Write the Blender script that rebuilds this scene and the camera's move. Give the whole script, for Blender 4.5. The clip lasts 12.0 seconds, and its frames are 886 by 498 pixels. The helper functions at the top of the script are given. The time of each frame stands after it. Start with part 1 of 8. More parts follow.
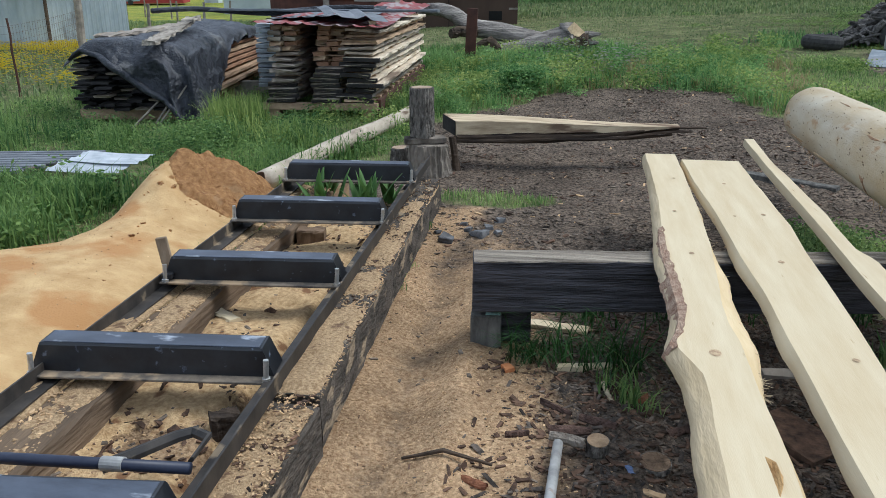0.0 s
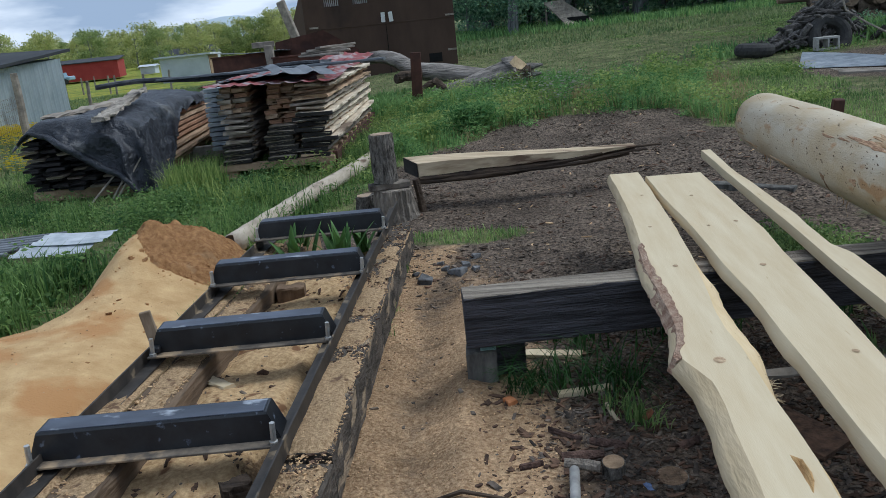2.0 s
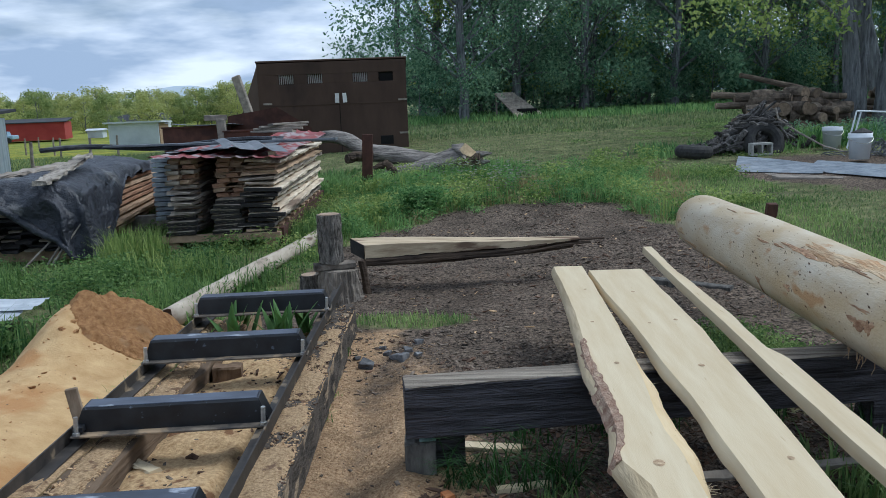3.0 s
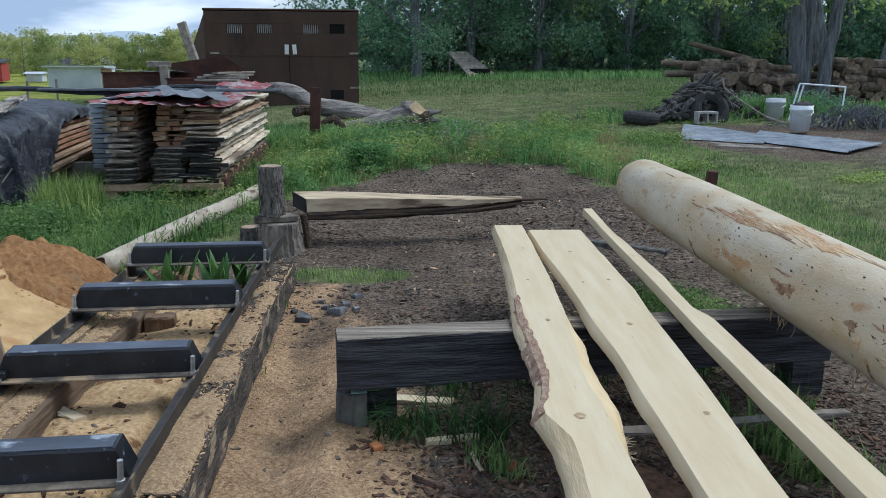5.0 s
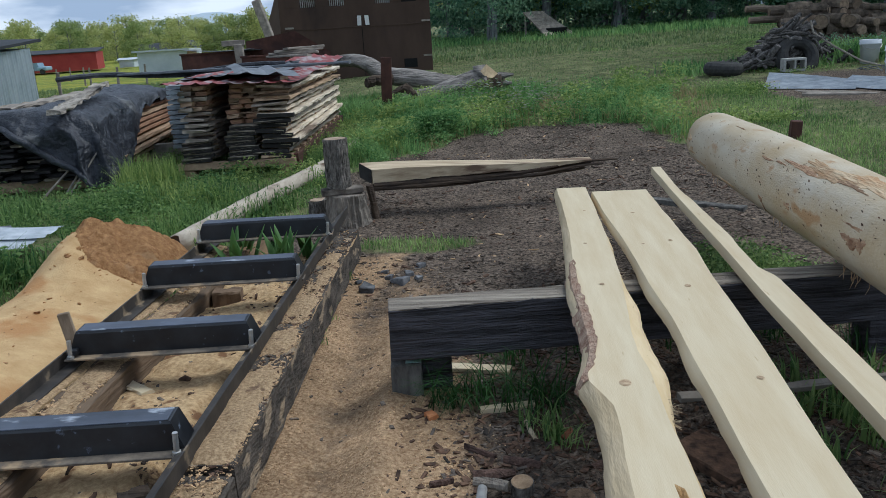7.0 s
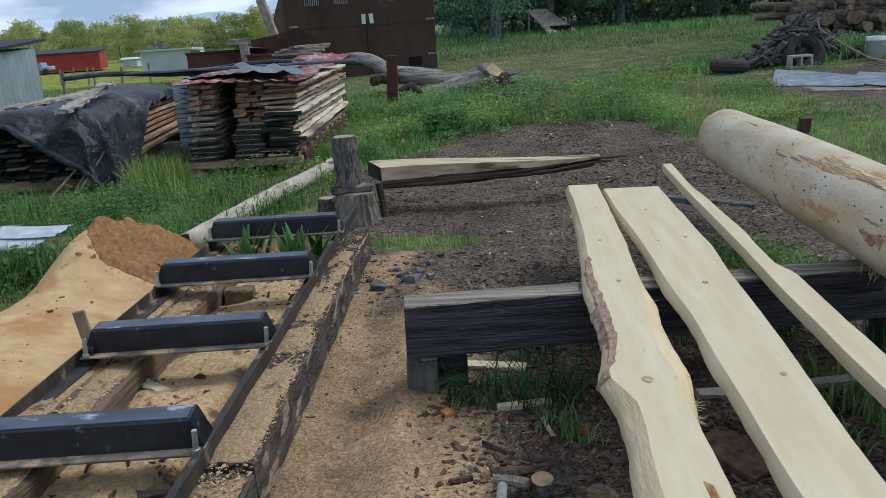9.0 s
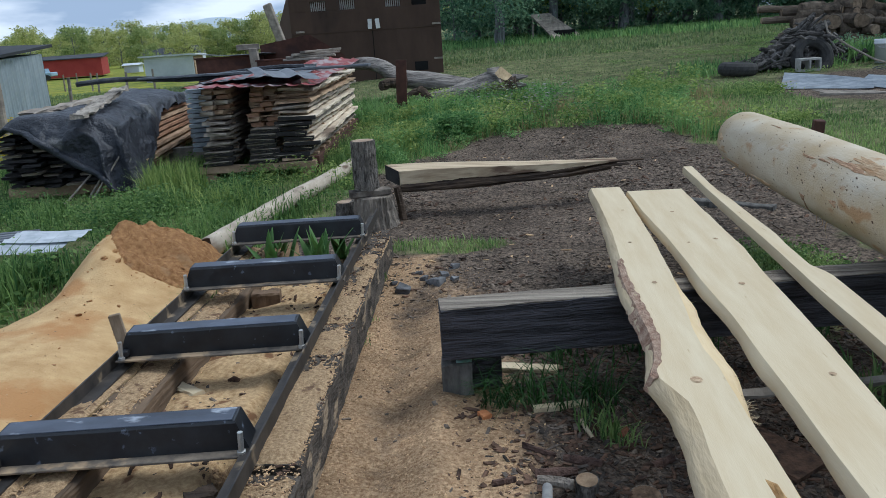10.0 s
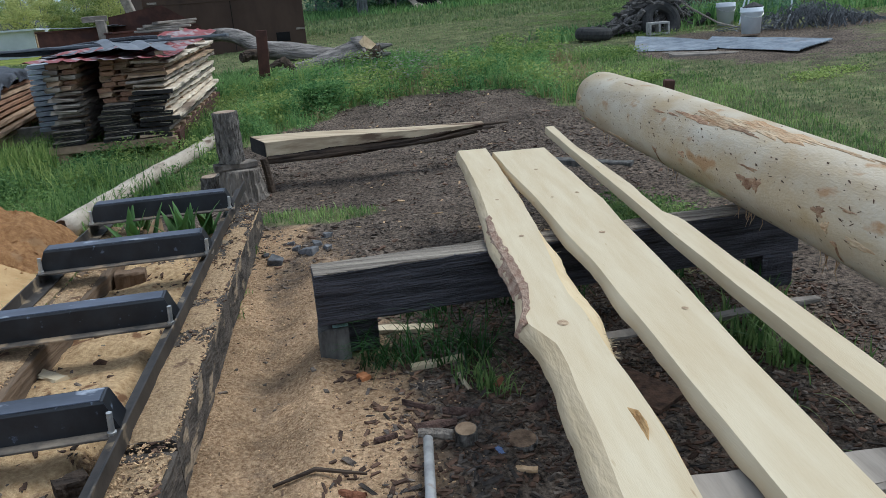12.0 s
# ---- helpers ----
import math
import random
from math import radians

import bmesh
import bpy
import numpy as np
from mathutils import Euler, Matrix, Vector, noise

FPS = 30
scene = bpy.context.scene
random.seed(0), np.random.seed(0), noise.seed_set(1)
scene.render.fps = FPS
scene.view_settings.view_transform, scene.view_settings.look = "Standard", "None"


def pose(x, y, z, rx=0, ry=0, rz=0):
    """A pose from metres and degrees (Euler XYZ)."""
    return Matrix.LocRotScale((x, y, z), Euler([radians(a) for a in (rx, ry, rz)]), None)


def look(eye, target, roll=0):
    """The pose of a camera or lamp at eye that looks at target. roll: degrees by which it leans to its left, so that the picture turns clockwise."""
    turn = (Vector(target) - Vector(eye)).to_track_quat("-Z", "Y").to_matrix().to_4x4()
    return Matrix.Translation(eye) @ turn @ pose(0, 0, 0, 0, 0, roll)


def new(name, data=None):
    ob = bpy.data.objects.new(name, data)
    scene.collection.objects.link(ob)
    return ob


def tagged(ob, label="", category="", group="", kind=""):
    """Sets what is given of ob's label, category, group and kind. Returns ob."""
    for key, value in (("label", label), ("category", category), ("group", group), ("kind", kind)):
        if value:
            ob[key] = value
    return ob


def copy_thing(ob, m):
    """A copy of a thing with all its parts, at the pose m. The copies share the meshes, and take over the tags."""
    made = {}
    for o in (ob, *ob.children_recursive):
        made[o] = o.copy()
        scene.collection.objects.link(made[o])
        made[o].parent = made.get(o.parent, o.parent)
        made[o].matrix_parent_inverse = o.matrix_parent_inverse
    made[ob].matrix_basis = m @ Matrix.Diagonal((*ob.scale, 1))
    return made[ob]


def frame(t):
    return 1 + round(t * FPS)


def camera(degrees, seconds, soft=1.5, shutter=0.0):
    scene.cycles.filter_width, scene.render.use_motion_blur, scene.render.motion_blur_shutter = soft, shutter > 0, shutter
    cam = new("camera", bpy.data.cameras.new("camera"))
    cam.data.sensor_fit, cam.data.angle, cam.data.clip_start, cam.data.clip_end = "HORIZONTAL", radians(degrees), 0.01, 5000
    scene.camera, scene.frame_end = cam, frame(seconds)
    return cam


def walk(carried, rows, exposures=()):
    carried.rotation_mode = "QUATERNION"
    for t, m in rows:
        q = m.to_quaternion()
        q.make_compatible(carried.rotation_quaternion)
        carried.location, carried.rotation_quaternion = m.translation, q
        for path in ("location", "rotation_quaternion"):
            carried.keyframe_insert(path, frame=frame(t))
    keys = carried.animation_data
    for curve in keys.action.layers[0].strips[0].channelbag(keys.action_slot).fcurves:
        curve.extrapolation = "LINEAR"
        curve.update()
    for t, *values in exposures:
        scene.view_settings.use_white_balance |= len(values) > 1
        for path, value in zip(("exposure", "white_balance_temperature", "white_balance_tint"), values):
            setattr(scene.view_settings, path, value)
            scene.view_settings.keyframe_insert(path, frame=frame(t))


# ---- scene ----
cam = camera(57.5, 12.0, 0.7)
PATH = [
    (0, (1.162, -2.673, 1.696), (0.835, -0.806, 1.058), -0.2),
    (0.5, (1.129, -2.681, 1.71), (0.806, -0.796, 1.122), -2.6),
    (1, (1.093, -2.69, 1.698), (0.777, -0.805, 1.11), -4.8),
    (1.5, (1.05, -2.706, 1.701), (0.788, -0.801, 1.153), -5.8),
    (2, (1.05, -2.703, 1.704), (0.819, -0.793, 1.158), -5.9),
    (2.5, (1.044, -2.701, 1.712), (0.919, -0.785, 1.154), -4.6),
    (3, (1.041, -2.688, 1.738), (0.959, -0.723, 1.375), -2.2),
    (3.2, (1.044, -2.689, 1.757), (0.983, -0.72, 1.413), -1.4),
    (4.8, (1.082, -2.685, 1.71), (1.131, -0.729, 1.296), 0.8),
    (5, (1.104, -2.685, 1.709), (1.145, -0.74, 1.247), 0.2),
    (5.5, (1.157, -2.667, 1.708), (1.013, -0.735, 1.211), -1.9),
    (6, (1.223, -2.656, 1.703), (1.054, -0.73, 1.192), -2.1),
    (6.5, (1.278, -2.635, 1.704), (1.113, -0.713, 1.178), -3.1),
    (7, (1.275, -2.633, 1.701), (1.101, -0.715, 1.163), -3.5),
    (9, (1.214, -2.63, 1.695), (1.033, -0.713, 1.154), -3.7),
    (9.5, (1.143, -2.64, 1.701), (0.961, -0.721, 1.167), -3.4),
    (10, (1.058, -2.655, 1.698), (0.875, -0.735, 1.168), -3.9),
    (10.5, (1.032, -2.687, 1.694), (0.862, -0.768, 1.157), -4.7),
    (11, (0.999, -2.7, 1.683), (0.89, -0.78, 1.134), -4.2),
    (11.5, (1.01, -2.692, 1.674), (0.925, -0.772, 1.119), -5.1),
    (12, (1.077, -2.684, 1.654), (1.195, -0.785, 1.038), -4.5),
]
walk(cam, [(t, look(eye, target, roll)) for t, eye, target, roll in PATH], [(t, s, k, 7.4) for t, s, k in ((0.0, 0.60, 5610), (1.5, 0.14, 5510), (3.2, 0.30, 5370), (5.0, 0.38, 5350), (7.0, 0.20, 5450), (10.5, 0.30, 5410), (12.0, 0.36, 5450))])


# ---- sky and sun ----
SUN_EL, SUN_AZ = 54.0, 68.0      # degrees; azimuth from +y towards +x
world = bpy.data.worlds.new("sky")
scene.world = world
world.use_nodes = True
wn, wl = world.node_tree.nodes, world.node_tree.links
wn.clear()
sky = wn.new("ShaderNodeTexSky")
sky.sky_type = "NISHITA"
sky.sun_disc = False
sky.sun_elevation, sky.sun_rotation = radians(SUN_EL), radians(SUN_AZ)
sky.air_density, sky.dust_density = 1.0, 1.5
co = wn.new("ShaderNodeTexCoord")
stretch = wn.new("ShaderNodeMapping")
stretch.inputs["Scale"].default_value = (2.2, 2.2, 9.0)
puff = wn.new("ShaderNodeTexNoise")
puff.inputs["Scale"].default_value, puff.inputs["Detail"].default_value, puff.inputs["Roughness"].default_value = 1.3, 7.0, 0.55
ramp = wn.new("ShaderNodeValToRGB")
ramp.color_ramp.elements[0].position, ramp.color_ramp.elements[1].position = 0.30, 0.54
shade = wn.new("ShaderNodeTexNoise")
shade.inputs["Scale"].default_value, shade.inputs["Detail"].default_value = 2.3, 5.0
tone = wn.new("ShaderNodeValToRGB")
tone.color_ramp.elements[0].position, tone.color_ramp.elements[0].color = 0.40, (5.6, 6.6, 8.0, 1)
tone.color_ramp.elements[1].position, tone.color_ramp.elements[1].color = 0.58, (12.6, 12.8, 13.0, 1)
mix = wn.new("ShaderNodeMixRGB")
bg = wn.new("ShaderNodeBackground")
bg.inputs["Strength"].default_value = 0.062
out = wn.new("ShaderNodeOutputWorld")
wl.new(co.outputs["Generated"], stretch.inputs["Vector"])
wl.new(stretch.outputs["Vector"], puff.inputs["Vector"])
wl.new(stretch.outputs["Vector"], shade.inputs["Vector"])
wl.new(puff.outputs["Fac"], ramp.inputs["Fac"])
wl.new(shade.outputs["Fac"], tone.inputs["Fac"])
wl.new(ramp.outputs["Color"], mix.inputs["Fac"])
wl.new(sky.outputs["Color"], mix.inputs["Color1"])
wl.new(tone.outputs["Color"], mix.inputs["Color2"])
wl.new(mix.outputs["Color"], bg.inputs["Color"])
wl.new(bg.outputs["Background"], out.inputs["Surface"])

sun = new("sun", bpy.data.lights.new("sun", "SUN"))
sun.data.energy, sun.data.angle, sun.data.color = 1.9, radians(26), (1.0, 0.93, 0.82)
_e, _a = radians(SUN_EL), radians(SUN_AZ)
sun.matrix_world = look((0, 0, 0), (-math.cos(_e) * math.sin(_a), -math.cos(_e) * math.cos(_a), -math.sin(_e)))
sun.location = (0, 0, 40)


# ---- helpers of the place ----
def sm(a, b, v):
    t = np.clip((v - a) / (b - a), 0, 1)
    return t * t * (3 - 2 * t)


def lattice(x, y, seed=0):
    """Smooth value noise on arrays, -1 to 1."""
    xi, yi = np.floor(x).astype(np.int64), np.floor(y).astype(np.int64)
    fx, fy = x - xi, y - yi
    fx, fy = fx * fx * (3 - 2 * fx), fy * fy * (3 - 2 * fy)

    def rnd(a, b):
        n = (a * 374761393 + b * 668265263 + seed * 974711) & 0x7FFFFFFF
        n = ((n ^ (n >> 13)) * 1274126177) & 0x7FFFFFFF
        return ((n ^ (n >> 16)) & 0xFFFF) / 32767.5 - 1

    a, b, c, d = rnd(xi, yi), rnd(xi + 1, yi), rnd(xi, yi + 1), rnd(xi + 1, yi + 1)
    return (a * (1 - fx) + b * fx) * (1 - fy) + (c * (1 - fx) + d * fx) * fy


def fbm(x, y, scale, octaves=4, seed=0):
    total, amp = 0.0, 0.5
    for n in range(octaves):
        total = total + amp * lattice(np.asarray(x, float) * scale, np.asarray(y, float) * scale, seed + n * 17)
        scale, amp = scale * 2.1, amp * 0.5
    return total


class Geo:
    """Collects vertices and faces of one mesh."""

    def __init__(self):
        self.v, self.f = [], []

    def add(self, verts, faces, m=None):
        n = len(self.v)
        for p in verts:
            p = Vector(p)
            self.v.append(tuple(m @ p) if m is not None else tuple(p))
        self.f += [tuple(i + n for i in face) for face in faces]
        return self

    def box(self, size, m=None, c=0.006, wob=0.0):
        """A chamfered box round the origin."""
        sx, sy, sz = (s / 2 for s in size)
        c = min(c, 0.45 * min(sx, sy, sz) * 2)
        verts, at = [], {}
        for i in (-1, 1):
            for j in (-1, 1):
                for k in (-1, 1):
                    d = [random.uniform(-wob, wob) for _ in range(3)]
                    for ax in range(3):
                        p = [i * sx, j * sy, k * sz]
                        for o in range(3):
                            if o != ax:
                                p[o] -= (i, j, k)[o] * c
                        at[i, j, k, ax] = len(verts)
                        verts.append([p[o] + d[o] for o in range(3)])
        faces = []
        for ax in range(3):
            u, w = [o for o in range(3) if o != ax]
            for s in (-1, 1):
                ring = []
                for a, b in ((-1, -1), (1, -1), (1, 1), (-1, 1)):
                    key = [0, 0, 0]
                    key[ax], key[u], key[w] = s, a, b
                    ring.append(at[(*key, ax)])
                faces.append(ring)
                for s2 in (-1, 1):      # edges along axis ax
                    key0, key1 = [0, 0, 0], [0, 0, 0]
                    key0[ax], key1[ax] = -1, 1
                    key0[u] = key1[u] = s
                    key0[w] = key1[w] = s2
                    faces.append((at[(*key0, u)], at[(*key1, u)], at[(*key1, w)], at[(*key0, w)]))
        for i in (-1, 1):
            for j in (-1, 1):
                for k in (-1, 1):
                    faces.append([at[i, j, k, ax] for ax in range(3)])
        return self.add(verts, faces, m)

    def tube(self, path, radii, seg=12, m=None, rough=0.0, cap=True, flat=1.0, bump=None):
        """A closed tube along points, with a radius for each."""
        path = [Vector(p) for p in path]
        verts, faces = [], []
        side = None
        for n, p in enumerate(path):
            way = (path[min(n + 1, len(path) - 1)] - path[max(n - 1, 0)]).normalized()
            if side is None:
                side = way.orthogonal().normalized()
            side = (side - way * side.dot(way)).normalized()
            up = way.cross(side)
            for s in range(seg):
                a = 2 * math.pi * s / seg
                r = radii[n] * (1 + random.uniform(-rough, rough))
                if bump:
                    r *= bump(n, s)
                verts.append(p + side * (r * math.cos(a)) + up * (r * flat * math.sin(a)))
        for n in range(len(path) - 1):
            for s in range(seg):
                a, b = n * seg + s, n * seg + (s + 1) % seg
                faces.append((a, b, b + seg, a + seg))
        if cap:
            faces.append(tuple(reversed(range(seg))))
            faces.append(tuple(range((len(path) - 1) * seg, len(path) * seg)))
        return self.add(verts, faces, m)

    def sheet(self, grid, thick=0.0, m=None):
        """A sheet from rows of points, with thickness straight down."""
        rows, cols = len(grid), len(grid[0])
        verts = [p for row in grid for p in row]
        faces = [(r * cols + c, r * cols + c + 1, (r + 1) * cols + c + 1, (r + 1) * cols + c) for r in range(rows - 1) for c in range(cols - 1)]
        if thick:
            n = len(verts)
            verts = verts + [(p[0], p[1], p[2] - thick) for p in verts]
            faces += [tuple(i + n for i in reversed(f)) for f in faces]
            rim = [c for c in range(cols)] + [r * cols + cols - 1 for r in range(1, rows)]
            rim += [(rows - 1) * cols + c for c in range(cols - 2, -1, -1)] + [r * cols for r in range(rows - 2, 0, -1)]
            for a, b in zip(rim, rim[1:] + rim[:1]):
                faces.append((b, a, a + n, b + n))
        return self.add(verts, faces, m)

    def mesh(self, name, material, smooth=False):
        me = bpy.data.meshes.new(name)
        me.from_pydata(self.v, [], self.f)
        if material:
            for one in material if isinstance(material, (list, tuple)) else (material,):
                me.materials.append(one)
        if smooth:
            me.shade_smooth()
        me.update()
        return me


def fix(me):
    """Turns all faces outwards."""
    bm = bmesh.new()
    bm.from_mesh(me)
    bmesh.ops.recalc_face_normals(bm, faces=bm.faces)
    bm.to_mesh(me)
    bm.free()
    return me


def thing(name, at, label, category, group="", kind=""):
    ob = new(name)
    ob.location = at
    ob.empty_display_size = 0.1
    return tagged(ob, label, category, group, kind)


def under(ob, parent):
    ob.parent = parent
    ob.matrix_parent_inverse = Matrix.Translation(-parent.location) if parent.type == "EMPTY" else Matrix()
    return ob


def part(name, geo, material, parent, label="", smooth=False):
    me = geo if isinstance(geo, bpy.types.Mesh) else fix(geo.mesh(name, material, smooth))
    ob = under(new(name, me), parent)
    return tagged(ob, label)


def solo(name, geo, material, label, category, group="", kind="", smooth=False):
    """A thing of one mesh, its origin at its base."""
    me = geo if isinstance(geo, bpy.types.Mesh) else fix(geo.mesh(name, material, smooth))
    return tagged(new(name, me), label, category, group, kind)


def piece(name, me, m, parent):
    """One of many alike pieces that share a mesh."""
    ob = under(new(name, me), parent)
    ob.matrix_basis = m
    return ob


def quads(name, points, material, kind="stuff", label="", category="", corners=4, parent=None, smooth=False):
    """One mesh of many loose faces: points is an array (faces, corners, 3)."""
    pts = np.asarray(points, dtype=np.float32)
    n = len(pts)
    me = bpy.data.meshes.new(name)
    me.vertices.add(n * corners)
    me.vertices.foreach_set("co", pts.reshape(-1))
    me.loops.add(n * corners)
    me.loops.foreach_set("vertex_index", np.arange(n * corners, dtype=np.int32))
    me.polygons.add(n)
    me.polygons.foreach_set("loop_start", np.arange(0, n * corners, corners, dtype=np.int32))
    me.polygons.foreach_set("loop_total", np.full(n, corners, dtype=np.int32))
    me.materials.append(material)
    me.update(calc_edges=True)
    me.validate()
    ob = new(name, me)
    if parent:
        under(ob, parent)
        return tagged(ob, label)
    return tagged(ob, label, category, "", kind)


# ---- materials ----
def surface(name, c1, c2, scale=6.0, stretch=(1, 1, 1), rough=0.8, metal=0.0, bump=0.3, dist=0.01, c3=None, spot=0.62, spotscale=2.0,
            vary=0.12, detail=6.0, fine=1.0, island=False, rough2=None, spec=0.35):
    """Two-scale colour variation, grain along an axis, blotches and fine relief, in object space."""
    m = bpy.data.materials.new(name)
    m.use_nodes = True
    nd, lk = m.node_tree.nodes, m.node_tree.links
    p = nd["Principled BSDF"]
    tc = nd.new("ShaderNodeTexCoord")
    mp = nd.new("ShaderNodeMapping")
    mp.inputs["Scale"].default_value = stretch
    lk.new(tc.outputs["Object"], mp.inputs["Vector"])
    info = nd.new("ShaderNodeNewGeometry" if island else "ShaderNodeObjectInfo")
    rnd = info.outputs["Random Per Island" if island else "Random"]
    shift = nd.new("ShaderNodeVectorMath")
    shift.operation = "ADD"
    mul = nd.new("ShaderNodeMath")
    mul.operation = "MULTIPLY"
    mul.inputs[1].default_value = 37.0
    lk.new(rnd, mul.inputs[0])
    lk.new(mp.outputs["Vector"], shift.inputs[0])
    lk.new(mul.outputs[0], shift.inputs[1])
    n1 = nd.new("ShaderNodeTexNoise")
    n1.inputs["Scale"].default_value, n1.inputs["Detail"].default_value, n1.inputs["Roughness"].default_value = scale, detail, 0.62
    lk.new(shift.outputs["Vector"], n1.inputs["Vector"])
    r1 = nd.new("ShaderNodeValToRGB")
    r1.color_ramp.elements[0].position, r1.color_ramp.elements[0].color = 0.33, (*c1, 1)
    r1.color_ramp.elements[1].position, r1.color_ramp.elements[1].color = 0.67, (*c2, 1)
    lk.new(n1.outputs["Fac"], r1.inputs["Fac"])
    col = r1.outputs["Color"]
    if c3:
        n2 = nd.new("ShaderNodeTexNoise")
        n2.inputs["Scale"].default_value, n2.inputs["Detail"].default_value = spotscale, 5.0
        lk.new(shift.outputs["Vector"], n2.inputs["Vector"])
        r2 = nd.new("ShaderNodeValToRGB")
        r2.color_ramp.elements[0].position, r2.color_ramp.elements[1].position = spot, spot + 0.07
        lk.new(n2.outputs["Fac"], r2.inputs["Fac"])
        mx = nd.new("ShaderNodeMixRGB")
        mx.inputs["Color2"].default_value = (*c3, 1)
        lk.new(r2.outputs["Color"], mx.inputs["Fac"])
        lk.new(col, mx.inputs["Color1"])
        col = mx.outputs["Color"]
    hsv = nd.new("ShaderNodeHueSaturation")
    mr = nd.new("ShaderNodeMapRange")
    mr.inputs["To Min"].default_value, mr.inputs["To Max"].default_value = 1 - vary, 1 + vary
    lk.new(rnd, mr.inputs["Value"])
    lk.new(mr.outputs["Result"], hsv.inputs["Value"])
    lk.new(col, hsv.inputs["Color"])
    lk.new(hsv.outputs["Color"], p.inputs["Base Color"])
    p.inputs["Metallic"].default_value = metal
    p.inputs["Specular IOR Level"].default_value = spec
    rr = nd.new("ShaderNodeMapRange")
    rr.inputs["To Min"].default_value, rr.inputs["To Max"].default_value = rough, rough2 if rough2 else min(1, rough + 0.15)
    lk.new(n1.outputs["Fac"], rr.inputs["Value"])
    lk.new(rr.outputs["Result"], p.inputs["Roughness"])
    n3 = nd.new("ShaderNodeTexNoise")
    n3.inputs["Scale"].default_value, n3.inputs["Detail"].default_value = scale * 4 * fine, 4.0
    lk.new(shift.outputs["Vector"], n3.inputs["Vector"])
    add = nd.new("ShaderNodeMath")
    add.operation = "ADD"
    lk.new(n1.outputs["Fac"], add.inputs[0])
    lk.new(n3.outputs["Fac"], add.inputs[1])
    bp = nd.new("ShaderNodeBump")
    bp.inputs["Strength"].default_value, bp.inputs["Distance"].default_value = bump, dist
    lk.new(add.outputs[0], bp.inputs["Height"])
    lk.new(bp.outputs["Normal"], p.inputs["Normal"])
    return m


def leafy(name, c1, c2, trans=0.35):
    """Leaves and blades: each island its own tone, some light comes through."""
    m = bpy.data.materials.new(name)
    m.use_nodes = True
    nd, lk = m.node_tree.nodes, m.node_tree.links
    p = nd["Principled BSDF"]
    g = nd.new("ShaderNodeNewGeometry")
    r = nd.new("ShaderNodeValToRGB")
    r.color_ramp.elements[0].color, r.color_ramp.elements[1].color = (*c1, 1), (*c2, 1)
    tc = nd.new("ShaderNodeTexCoord")
    patch = nd.new("ShaderNodeTexNoise")
    patch.inputs["Scale"].default_value, patch.inputs["Detail"].default_value = 0.8, 4.0
    lk.new(tc.outputs["Object"], patch.inputs["Vector"])
    wide = nd.new("ShaderNodeMapRange")
    wide.inputs["From Min"].default_value, wide.inputs["From Max"].default_value = 0.32, 0.68
    wide.inputs["To Min"].default_value, wide.inputs["To Max"].default_value = -0.35, 0.35
    lk.new(patch.outputs["Fac"], wide.inputs["Value"])
    both = nd.new("ShaderNodeMath")
    both.operation = "ADD"
    lk.new(g.outputs["Random Per Island"], both.inputs[0])
    lk.new(wide.outputs["Result"], both.inputs[1])
    lk.new(both.outputs[0], r.inputs["Fac"])
    lk.new(r.outputs["Color"], p.inputs["Base Color"])
    p.inputs["Roughness"].default_value = 0.6
    p.inputs["Specular IOR Level"].default_value = 0.25
    t = nd.new("ShaderNodeBsdfTranslucent")
    lk.new(r.outputs["Color"], t.inputs["Color"])
    mx = nd.new("ShaderNodeMixShader")
    mx.inputs["Fac"].default_value = trans
    lk.new(p.outputs["BSDF"], mx.inputs[1])
    lk.new(t.outputs["BSDF"], mx.inputs[2])
    lk.new(mx.outputs["Shader"], nd["Material Output"].inputs["Surface"])
    return m


